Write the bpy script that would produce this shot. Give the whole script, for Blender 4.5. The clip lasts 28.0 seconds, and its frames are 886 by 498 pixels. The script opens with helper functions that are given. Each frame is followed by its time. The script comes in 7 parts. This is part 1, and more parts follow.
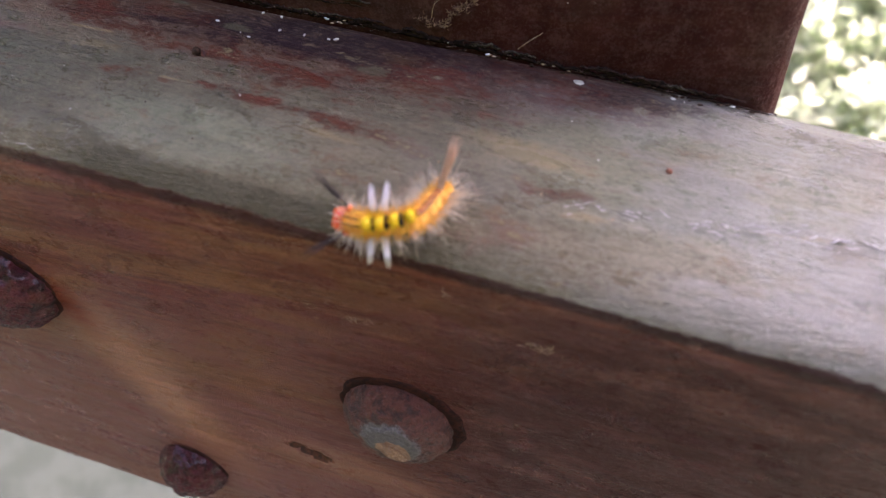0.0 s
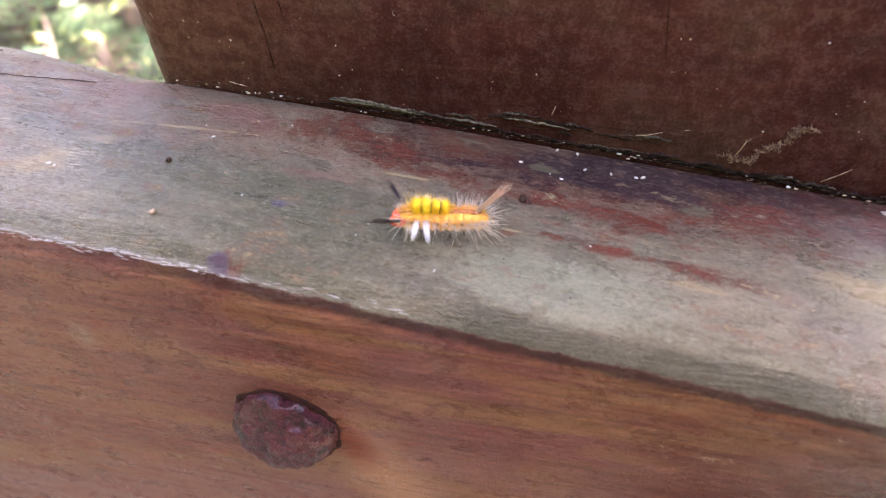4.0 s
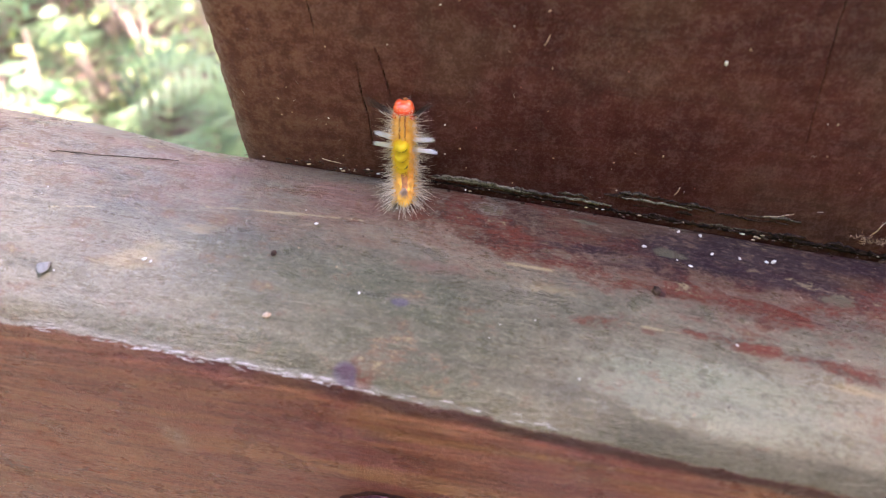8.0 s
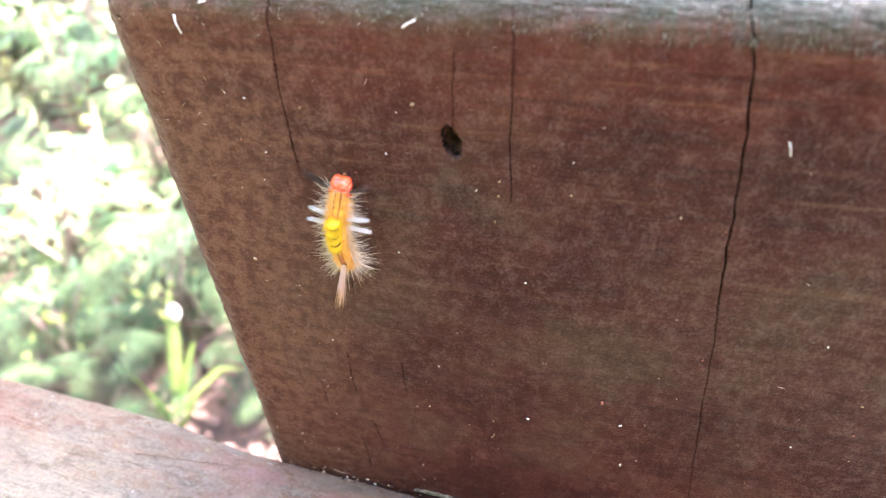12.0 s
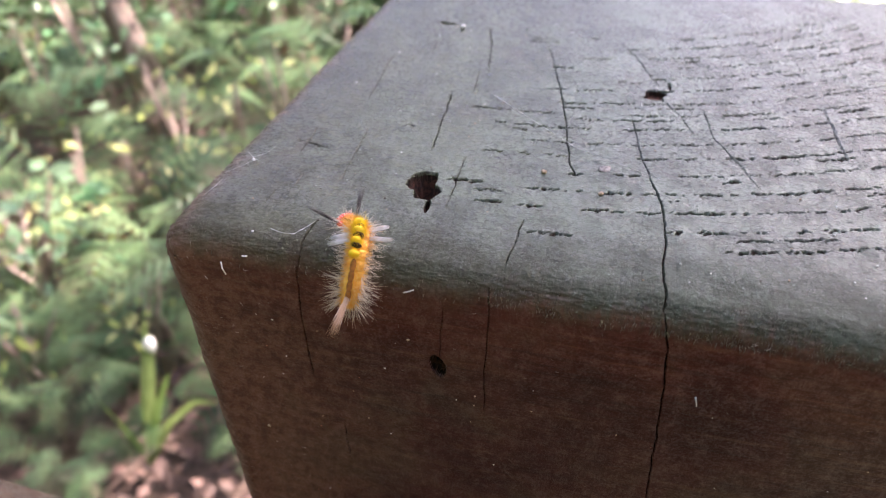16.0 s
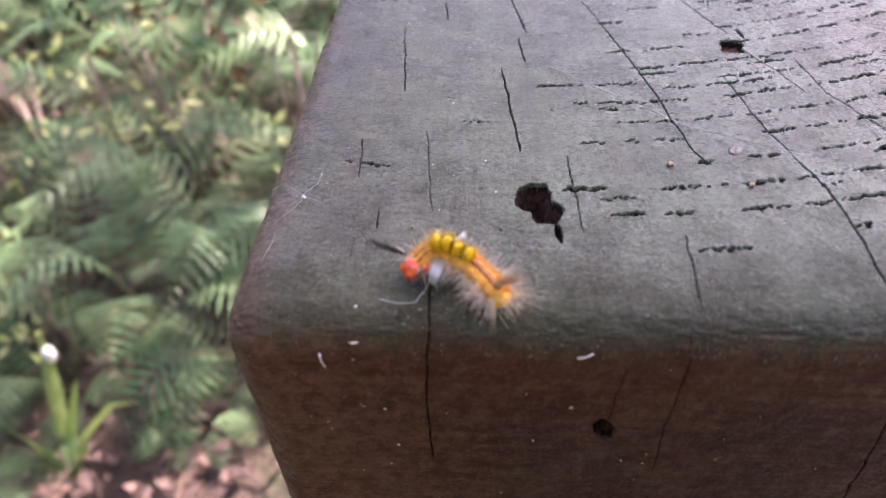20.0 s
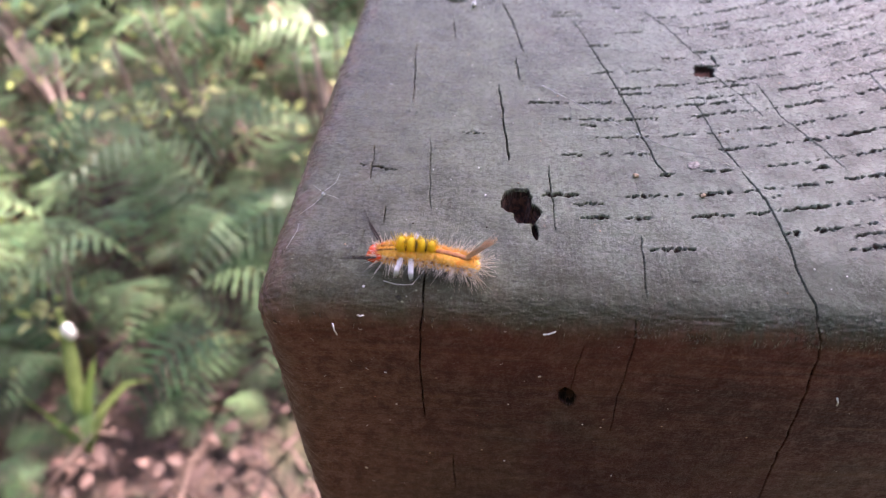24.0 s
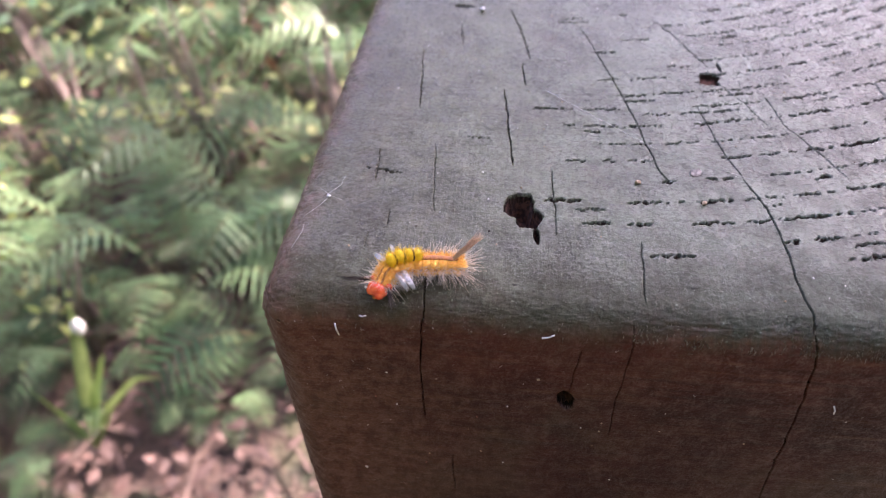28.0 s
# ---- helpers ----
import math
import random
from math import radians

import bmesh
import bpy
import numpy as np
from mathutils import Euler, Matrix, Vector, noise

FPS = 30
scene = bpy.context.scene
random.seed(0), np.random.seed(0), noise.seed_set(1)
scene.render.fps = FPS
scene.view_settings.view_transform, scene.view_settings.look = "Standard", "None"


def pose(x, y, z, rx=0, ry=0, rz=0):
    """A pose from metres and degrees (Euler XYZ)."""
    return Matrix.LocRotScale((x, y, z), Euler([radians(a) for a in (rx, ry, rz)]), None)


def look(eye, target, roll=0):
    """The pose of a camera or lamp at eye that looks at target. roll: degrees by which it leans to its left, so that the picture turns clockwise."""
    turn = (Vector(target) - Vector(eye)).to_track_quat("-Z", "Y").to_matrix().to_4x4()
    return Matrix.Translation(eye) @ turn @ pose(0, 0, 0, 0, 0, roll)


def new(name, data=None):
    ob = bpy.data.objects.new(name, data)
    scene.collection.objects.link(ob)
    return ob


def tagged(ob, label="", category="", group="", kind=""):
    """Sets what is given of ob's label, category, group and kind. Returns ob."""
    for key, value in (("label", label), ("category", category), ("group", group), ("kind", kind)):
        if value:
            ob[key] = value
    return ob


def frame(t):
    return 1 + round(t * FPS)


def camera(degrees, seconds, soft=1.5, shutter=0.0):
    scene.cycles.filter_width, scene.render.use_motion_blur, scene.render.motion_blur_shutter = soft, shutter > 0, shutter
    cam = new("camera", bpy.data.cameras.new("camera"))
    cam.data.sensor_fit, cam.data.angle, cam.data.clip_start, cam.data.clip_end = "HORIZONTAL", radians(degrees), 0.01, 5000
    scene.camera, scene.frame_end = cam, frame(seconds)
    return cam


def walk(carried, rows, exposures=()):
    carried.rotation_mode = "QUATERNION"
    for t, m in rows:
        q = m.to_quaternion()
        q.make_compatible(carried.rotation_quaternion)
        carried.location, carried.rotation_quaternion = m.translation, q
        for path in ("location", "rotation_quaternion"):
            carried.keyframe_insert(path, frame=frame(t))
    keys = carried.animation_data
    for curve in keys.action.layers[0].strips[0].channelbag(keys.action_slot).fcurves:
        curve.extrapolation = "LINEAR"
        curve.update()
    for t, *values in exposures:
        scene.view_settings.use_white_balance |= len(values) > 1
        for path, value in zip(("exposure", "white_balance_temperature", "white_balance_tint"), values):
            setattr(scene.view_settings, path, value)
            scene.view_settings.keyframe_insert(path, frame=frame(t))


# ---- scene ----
cam = camera(64.6, 28.0, soft=1.1)
cam.data.dof.use_dof, cam.data.dof.focus_distance, cam.data.dof.aperture_fstop = True, 0.184, 12.4
# seconds, place in metres, turn in degrees
PATH = [
    (0.0, 0.2141, -0.1472, 1.505, 44.78, 3.77, 17.72),
    (0.5, 0.2099, -0.1466, 1.5092, 45.32, 3.47, 18.09),
    (1.0, 0.1971, -0.147, 1.5111, 45.44, 3.57, 18.25),
    (1.5, 0.1665, -0.1468, 1.516, 45.61, 3.44, 16.25),
    (2.0, 0.1465, -0.1468, 1.519, 46.46, 2.9, 14.44),
    (2.5, 0.1458, -0.1473, 1.5232, 46.44, 2.86, 13.9),
    (3.0, 0.1398, -0.1539, 1.5251, 46.33, 2.79, 14.13),
    (3.5, 0.1313, -0.1534, 1.5294, 46.27, 2.69, 13.24),
    (5.5, 0.1075, -0.155, 1.5395, 46.75, 3.24, 12.52),
    (6.0, 0.0997, -0.1535, 1.5436, 46.94, 2.84, 12.08),
    (6.5, 0.0965, -0.1517, 1.5413, 46.74, 2.94, 12.01),
    (7.0, 0.092, -0.1513, 1.5423, 46.74, 2.6, 11.74),
    (7.5, 0.0878, -0.1471, 1.5418, 46.6, 2.4, 11.41),
    (8.0, 0.0883, -0.139, 1.542, 46.52, 2.54, 11.06),
    (8.5, 0.0912, -0.1341, 1.5429, 46.51, 2.41, 11.17),
    (9.0, 0.096, -0.1233, 1.557, 48.4, 1.81, 11.84),
    (9.5, 0.0993, -0.12, 1.5691, 48.02, 2.28, 12.15),
    (10.0, 0.0998, -0.1188, 1.5789, 48.47, 2.8, 12.6),
    (10.5, 0.1026, -0.1086, 1.5918, 49.32, 2.78, 12.86),
    (11.0, 0.0987, -0.1046, 1.5996, 49.86, 2.81, 13.34),
    (11.5, 0.1019, -0.1129, 1.628, 49.91, 3.18, 14.73),
    (13.5, 0.1165, -0.1304, 1.6603, 54.29, 2.38, 14.73),
    (14.0, 0.107, -0.1181, 1.6794, 54.15, 1.71, 13.58),
    (14.5, 0.1059, -0.117, 1.6997, 53.7, 0.75, 14.06),
    (15.0, 0.1032, -0.1161, 1.6987, 53.15, 0.52, 13.92),
    (15.5, 0.1034, -0.1203, 1.6985, 53.0, 0.38, 14.16),
    (16.0, 0.1065, -0.1227, 1.7052, 52.63, 0.42, 14.47),
    (16.5, 0.105, -0.1199, 1.7041, 52.52, 0.2, 14.45),
    (17.0, 0.1045, -0.1105, 1.7056, 52.07, 0.37, 14.29),
    (17.5, 0.1036, -0.1073, 1.706, 51.35, 0.52, 14.47),
    (18.0, 0.096, -0.1016, 1.7, 51.03, 0.42, 14.59),
    (18.5, 0.0789, -0.0947, 1.6956, 50.12, 0.88, 13.17),
    (19.0, 0.063, -0.0876, 1.6875, 47.65, 0.89, 8.77),
    (19.5, 0.0447, -0.08, 1.6843, 47.9, 1.13, 4.48),
    (20.0, 0.0447, -0.0847, 1.698, 47.61, 1.36, 2.26),
    (20.5, 0.0458, -0.0925, 1.6972, 47.88, 1.36, 2.38),
    (21.0, 0.0499, -0.0939, 1.7004, 47.8, 0.76, 2.43),
    (21.5, 0.0504, -0.0966, 1.7015, 47.88, 0.4, 2.61),
    (23.5, 0.0567, -0.1055, 1.7166, 47.05, 0.72, 4.01),
    (24.0, 0.0507, -0.1062, 1.7179, 47.03, 0.69, 4.37),
    (24.5, 0.05, -0.1068, 1.7173, 46.78, 0.7, 4.7),
    (25.0, 0.0484, -0.1083, 1.7184, 46.88, 0.5, 4.96),
    (25.5, 0.0518, -0.1085, 1.7205, 46.98, 0.52, 5.13),
    (26.0, 0.0509, -0.1095, 1.7207, 47.23, 0.34, 5.44),
    (26.5, 0.051, -0.1076, 1.7219, 47.64, 0.53, 5.26),
    (27.0, 0.0491, -0.106, 1.7229, 47.51, 0.35, 5.16),
    (27.5, 0.049, -0.1066, 1.7227, 47.49, 0.5, 5.31),
    (28.0, 0.0525, -0.1077, 1.7196, 47.23, 0.48, 5.54),
]
EXPOSURE = 2.72
# seconds, stops, white balance and its tint
EXPOSURES = [
    (0.0, 0.10, 6550, 36), (1.0, 0.10, 6550, 37), (1.6, 0.52, 6650, 38), (2.1, 0.95, 6700, 38), (3.0, 1.15, 6600, 39), (8.0, 1.27, 6600, 37), (9.5, 1.57, 6450, 37), (11.5, 1.82, 6250, 33),
    (13.5, 1.45, 6350, 32), (14.2, 1.04, 6300, 33), (15.0, -0.12, 6500, 31), (17.0, -0.21, 6600, 33), (19.0, -0.32, 6450, 38), (28.0, -0.26, 6450, 41),
]
walk(cam, [(t, pose(*row)) for t, *row in PATH], [(t, EXPOSURE + e, kelvin, tint) for t, e, kelvin, tint in EXPOSURES])

# ---- sky and sun ----
SUN_WAY = Vector((0.50, 0.55, 0.90)).normalized()
sky_world = bpy.data.worlds.new("sky")
scene.world = sky_world
sky_world.use_nodes = True
wn, wl = sky_world.node_tree.nodes, sky_world.node_tree.links
sky = wn.new("ShaderNodeTexSky")
sky.sky_type, sky.sun_disc, sky.dust_density = "NISHITA", False, 4.0
sky.sun_elevation = math.asin(SUN_WAY.z)
sky.sun_rotation = math.atan2(SUN_WAY.x, SUN_WAY.y)
wl.new(sky.outputs[0], wn["Background"].inputs[0])
wn["Background"].inputs[1].default_value = 0.15
sun_data = bpy.data.lights.new("sun", "SUN")
sun_data.energy, sun_data.angle, sun_data.color = 5.0, radians(0.5), (1.0, 0.93, 0.82)
sun = new("sun", sun_data)
sun.matrix_world = look(SUN_WAY * 20, (0, 0, 0))


# ---- materials ----
class Nodes:
    """A node material in few words."""

    def __init__(self, name, rough=0.6, metal=0.0, spec=0.5):
        self.mat = bpy.data.materials.new(name)
        self.mat.use_nodes = True
        self.tree = self.mat.node_tree
        self.bsdf = self.tree.nodes["Principled BSDF"]
        self.bsdf.inputs["Roughness"].default_value = rough
        self.bsdf.inputs["Metallic"].default_value = metal
        self.bsdf.inputs["Specular IOR Level"].default_value = spec
        self.coord = self.tree.nodes.new("ShaderNodeTexCoord").outputs["Object"]

    def node(self, kind, **inputs):
        n = self.tree.nodes.new(kind)
        for key, value in inputs.items():
            self.put(n.inputs[key.replace("_", " ")], value)
        return n

    def put(self, socket, value):
        if hasattr(value, "is_output"):
            self.tree.links.new(value, socket)
        elif isinstance(value, tuple) and len(value) == 3 and len(socket.default_value) == 4:
            socket.default_value = (*value, 1)
        else:
            socket.default_value = value

    def stretch(self, x, y, z, turn=0.0):
        n = self.node("ShaderNodeMapping", Vector=self.coord)
        n.inputs["Scale"].default_value = (x, y, z)
        n.inputs["Rotation"].default_value = (0, turn, 0)
        return n.outputs[0]

    def noise(self, scale, detail=4.0, rough=0.6, vec=None, warp=0.0):
        n = self.node("ShaderNodeTexNoise", Vector=vec or self.coord, Scale=scale, Detail=detail, Roughness=rough, Distortion=warp)
        m = self.node("ShaderNodeMapRange", Value=n.outputs["Fac"])
        m.clamp = False
        m.inputs["From Min"].default_value, m.inputs["From Max"].default_value = 0.25, 0.75
        return m.outputs[0]

    def ramp(self, value, low, high, a=0.0, b=1.0):
        n = self.node("ShaderNodeMapRange", Value=value)
        n.interpolation_type = "SMOOTHSTEP"
        n.inputs["From Min"].default_value, n.inputs["From Max"].default_value = low, high
        n.inputs["To Min"].default_value, n.inputs["To Max"].default_value = a, b
        return n.outputs[0]

    def math(self, op, a, b=0.0):
        n = self.tree.nodes.new("ShaderNodeMath")
        n.operation = op
        self.put(n.inputs[0], a), self.put(n.inputs[1], b)
        return n.outputs[0]

    def mix(self, fac, a, b):
        n = self.tree.nodes.new("ShaderNodeMix")
        n.data_type = "RGBA"
        self.put(n.inputs["Factor"], fac), self.put(n.inputs["A"], a), self.put(n.inputs["B"], b)
        return n.outputs["Result"]

    def tint(self, a, b):
        n = self.tree.nodes.new("ShaderNodeMix")
        n.data_type, n.blend_type = "RGBA", "MULTIPLY"
        self.put(n.inputs["Factor"], 1.0), self.put(n.inputs["A"], a), self.put(n.inputs["B"], b)
        return n.outputs["Result"]

    def largest(self, spots):
        """The strongest of some blobs: (x, y, half x, half y, turn, strength) each."""
        out = None
        for x, y, a, b, turn, much in spots:
            one = self.math("MULTIPLY", self.blob((x, y, 1.42), (a, b, 0.05), (0, 0, turn)), much)
            out = one if out is None else self.math("MAXIMUM", out, one)
        return out

    def xyz(self):
        return self.node("ShaderNodeSeparateXYZ", Vector=self.coord).outputs

    def blob(self, place, size, turn=(0, 0, 0)):
        """1 at a place, fading to 0 at an ellipsoid of that half size, turned by degrees."""
        n = self.node("ShaderNodeMapping", Vector=self.coord)
        n.vector_type = "TEXTURE"
        n.inputs["Rotation"].default_value = [radians(a) for a in turn]
        n.inputs["Location"].default_value, n.inputs["Scale"].default_value = place, size
        d = self.tree.nodes.new("ShaderNodeVectorMath")
        d.operation = "LENGTH"
        self.put(d.inputs[0], n.outputs[0])
        return self.ramp(d.outputs["Value"], 1.0, 0.0)

    def random(self):
        return self.tree.nodes.new("ShaderNodeObjectInfo").outputs["Random"]

    def island(self):
        return self.tree.nodes.new("ShaderNodeNewGeometry").outputs["Random Per Island"]

    def done(self, color=None, rough=None, bump=None, height=0.001, strength=1.0):
        if color is not None:
            self.put(self.bsdf.inputs["Base Color"], color)
        if rough is not None:
            self.put(self.bsdf.inputs["Roughness"], rough)
        if bump is not None:
            n = self.node("ShaderNodeBump", Height=bump, Distance=height, Strength=strength)
            self.tree.links.new(n.outputs[0], self.bsdf.inputs["Normal"])
        return self.mat


def wood_post():
    """Dark stained timber with a weathered grey top."""
    n = Nodes("stained_post_wood", spec=0.85)
    x, y, z = n.xyz()
    large = n.noise(22.0, 5.0, 0.6)
    streak = n.noise(9.0, 6.0, 0.65, n.stretch(14, 14, 1.2))
    cross = n.noise(60.0, 7.0, 0.75, None, 0.4)
    fleck = n.noise(230.0, 5.0, 0.75)
    speck = n.noise(1100.0, 3.0, 0.7)
    thread = n.noise(170.0, 5.0, 0.7, n.stretch(1.0, 1.0, 0.6))
    side = n.mix(n.ramp(large, 0.25, 0.75), (0.0485, 0.0125, 0.0114), (0.0936, 0.0298, 0.0241))
    side = n.mix(n.ramp(streak, 0.45, 0.75, 0.0, 0.5), side, (0.0756, 0.0215, 0.0207))
    side = n.mix(n.ramp(cross, 0.52, 0.80, 0.0, 0.25), side, (0.1062, 0.0429, 0.0345))
    side = n.mix(n.ramp(cross, 0.46, 0.22, 0.0, 0.20), side, (0.0287, 0.0091, 0.0103))
    side = n.mix(n.ramp(n.noise(22.0, 5.0), 0.46, 0.70, 0.0, 0.50), side, (0.0593, 0.0414, 0.0288))
    side = n.mix(n.ramp(fleck, 0.54, 0.72, 0.0, 0.24), side, (0.1305, 0.0621, 0.0540))
    side = n.mix(n.ramp(fleck, 0.45, 0.28, 0.0, 0.20), side, (0.0197, 0.0074, 0.0078))
    side = n.mix(n.ramp(thread, 0.45, 0.28, 0.0, 0.20), side, (0.0233, 0.0084, 0.0093))
    grit = n.noise(1300.0, 4.0, 0.75)
    side = n.mix(n.ramp(grit, 0.46, 0.25, 0.0, 0.16), side, (0.0207, 0.0090, 0.0102))
    side = n.mix(n.ramp(grit, 0.56, 0.80, 0.0, 0.10), side, (0.1555, 0.0851, 0.0726))
    side = n.mix(n.ramp(speck, 0.78, 0.92, 0.0, 0.22), side, (0.3060, 0.2069, 0.2066))
    brushed = n.noise(40.0, 8.0, 0.75, n.stretch(0.5, 1.0, 3.4), 1.2)
    side = n.mix(n.ramp(brushed, 0.46, 0.24, 0.0, 0.38), side, (0.0240, 0.0070, 0.0080))
    side = n.mix(n.ramp(brushed, 0.55, 0.78, 0.0, 0.22), side, (0.1250, 0.0520, 0.0330))
    upper = n.ramp(z, 1.50, 1.56, 0.25, 1.0)
    scratch = n.noise(260.0, 4.0, 0.65, n.stretch(0.06, 1.0, 1.3, radians(3)))
    side = n.mix(n.math("MULTIPLY", upper, n.ramp(scratch, 0.44, 0.24, 0.0, 0.45)), side, (0.0210, 0.0080, 0.0080))
    side = n.mix(n.math("MULTIPLY", upper, n.ramp(scratch, 0.60, 0.80, 0.0, 0.40)), side, (0.1500, 0.0800, 0.0520))
    blotch = n.noise(34.0, 6.0, 0.7, None, 0.8)
    side = n.mix(n.ramp(blotch, 0.44, 0.24, 0.0, 0.30), side, (0.0250, 0.0085, 0.0105))
    side = n.tint(side, n.mix(n.ramp(n.math("ADD", z, n.math("MULTIPLY", large, 0.02)), 1.575, 1.595), n.mix(n.ramp(z, 1.450, 1.500), (0.84, 0.72, 0.70), (0.72, 0.75, 0.68)), (0.93, 0.75, 0.64)))
    # end grain: soft year rings, fine pores, sky falloff put into the colour
    shift = n.node("ShaderNodeVectorMath", **{})
    shift.operation = "DISTANCE"
    n.put(shift.inputs[0], n.node("ShaderNodeCombineXYZ", X=x, Y=y).outputs[0])
    shift.inputs[1].default_value = (0.065, 0.340, 0.0)
    warp = n.math("MULTIPLY", n.math("SUBTRACT", n.noise(28.0, 4.0), 0.5), 0.006)
    ring = n.math("SINE", n.math("MULTIPLY", n.math("ADD", shift.outputs["Value"], warp), 676.0))
    pore = n.noise(600.0, 6.0, 0.8, n.stretch(0.85, 1.05, 1.0))
    coarse = n.noise(75.0, 6.0, 0.7, n.stretch(0.9, 1.05, 1.0))
    grey = n.mix(n.ramp(n.noise(24.0, 5.0, 0.65), 0.35, 0.68), (0.0330, 0.0365, 0.0250), (0.0840, 0.0930, 0.0650))
    grey = n.mix(n.ramp(ring, -0.6, 0.9, 0.0, 0.35), grey, (0.0341, 0.0373, 0.0261))
    grey = n.mix(n.ramp(coarse, 0.50, 0.72, 0.0, 0.6), grey, (0.1065, 0.1214, 0.0869))
    grey = n.mix(n.ramp(coarse, 0.45, 0.28, 0.0, 0.6), grey, (0.0354, 0.0390, 0.0276))
    grey = n.mix(n.ramp(pore, 0.54, 0.70, 0.0, 0.32), grey, (0.1420, 0.1613, 0.1159))
    grey = n.mix(n.ramp(pore, 0.44, 0.26, 0.0, 0.40), grey, (0.0241, 0.0261, 0.0188))
    grey = n.mix(n.ramp(speck, 0.76, 0.92, 0.0, 0.5), grey, (0.2982, 0.3468, 0.2610))
    grey = n.mix(n.ramp(grit, 0.46, 0.26, 0.0, 0.55), grey, (0.0167, 0.0184, 0.0155))
    grey = n.mix(n.ramp(grit, 0.58, 0.80, 0.0, 0.45), grey, (0.1838, 0.2091, 0.1717))
    saw = n.noise(560.0, 4.0, 0.7, n.stretch(2.2, 0.06, 1.0))
    grey = n.mix(n.ramp(saw, 0.46, 0.28, 0.0, 0.40), grey, (0.0327, 0.0365, 0.0261))
    grey = n.mix(n.ramp(saw, 0.58, 0.74, 0.0, 0.20), grey, (0.1065, 0.1214, 0.0884))
    comb = n.noise(330.0, 5.0, 0.7, n.stretch(0.07, 1.5, 1.0))
    grey = n.mix(n.ramp(comb, 0.45, 0.26, 0.0, 0.22), grey, (0.0290, 0.0300, 0.0230))
    grey = n.mix(n.ramp(comb, 0.60, 0.78, 0.0, 0.15), grey, (0.1200, 0.1250, 0.0980))
    # darker left and front edge: weaker sky reflection painted into the grey
    wobble = n.math("MULTIPLY", n.noise(26.0, 5.0, 0.65), -0.05)
    shade_paint = n.ramp(n.math("ADD", n.math("ADD", x, n.math("MULTIPLY", y, 0.25)), wobble), 0.060, -0.02, 0.0, 0.55)
    shade_paint = n.math("MAXIMUM", shade_paint, n.ramp(n.math("ADD", y, n.math("MULTIPLY", wobble, 0.5)), 0.028, -0.012, 0.0, 0.70))
    grey = n.mix(shade_paint, grey, (0.0430, 0.0370, 0.0270))
    grey = n.mix(n.ramp(n.noise(420.0, 3.0, 0.6, n.stretch(0.8, 1.3, 1.0)), 0.22, 0.08, 0.0, 0.85), grey, (0.0120, 0.0105, 0.0090))
    grey = n.mix(n.ramp(n.noise(800.0, 2.0, 0.5), 0.86, 1.0, 0.0, 0.60), grey, (0.2600, 0.2700, 0.2300))
    # the worn shoulder: bare fibres thin out downwards
    fibre = n.math("SUBTRACT", n.noise(330.0, 5.0, 0.7, n.stretch(1.6, 0.4, 0.35)), 0.5)
    ragged = n.math("SUBTRACT", n.noise(40.0, 6.0, 0.7, n.stretch(1.0, 1, 0.8)), 0.5)
    edge = n.math("ADD", z, n.math("ADD", n.math("MULTIPLY", ragged, 0.0060), n.math("MULTIPLY", fibre, n.ramp(x, 0.05, 0.14, 0.0010, 0.0050))))
    top = n.ramp(edge, 1.5905, 1.6000)
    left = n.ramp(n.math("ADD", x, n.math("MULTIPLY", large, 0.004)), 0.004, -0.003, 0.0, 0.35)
    # left side lightened: light from the sunny woods painted in, broken like wear
    left_light = n.math("MULTIPLY", n.ramp(n.math("ADD", x, n.math("MULTIPLY", n.math("SUBTRACT", brushed, 0.5), 0.06)), 0.070, 0.000), n.ramp(fleck, 0.30, 0.62, 0.30, 0.70))
    side = n.mix(left_light, side, (0.135, 0.060, 0.036))
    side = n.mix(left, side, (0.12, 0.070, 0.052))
    # bluer to the right: the sky's reflection is tinted into the grey
    grey = n.tint(grey, n.mix(n.ramp(x, 0.02, 0.13), (0.91, 0.95, 0.77), (0.76, 0.96, 0.92)))
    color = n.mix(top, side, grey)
    corner = n.math("MULTIPLY", n.ramp(n.math("ADD", x, n.math("MULTIPLY", n.math("SUBTRACT", brushed, 0.5), 0.010)), 0.006, -0.003), n.ramp(fleck, 0.30, 0.60, 0.45, 0.85))
    color = n.mix(corner, color, (0.1000, 0.0580, 0.0430))
    rough = n.math("ADD", n.ramp(pore, 0.3, 0.7, 0.22, 0.40), n.ramp(top, 0.0, 1.0, 0.20, 0.0))
    tops = n.math("ADD", n.math("ADD", n.math("MULTIPLY", pore, 0.26), n.math("MULTIPLY", grit, 0.18)), n.math("ADD", n.math("ADD", n.math("MULTIPLY", saw, 0.13), n.math("MULTIPLY", comb, 0.13)), n.math("ADD", n.math("MULTIPLY", coarse, 0.06), n.math("MULTIPLY", ring, 0.05))))
    bump = n.math("ADD", n.math("MULTIPLY", cross, 0.4), n.math("ADD", n.math("MULTIPLY", fleck, 0.25), n.math("ADD", n.math("MULTIPLY", grit, 0.22), n.math("MULTIPLY", scratch, 0.30))))
    bump = n.math("ADD", n.math("MULTIPLY", tops, n.math("MULTIPLY", top, 0.55)), n.math("MULTIPLY", bump, n.math("SUBTRACT", 0.55, n.math("MULTIPLY", top, 0.55))))
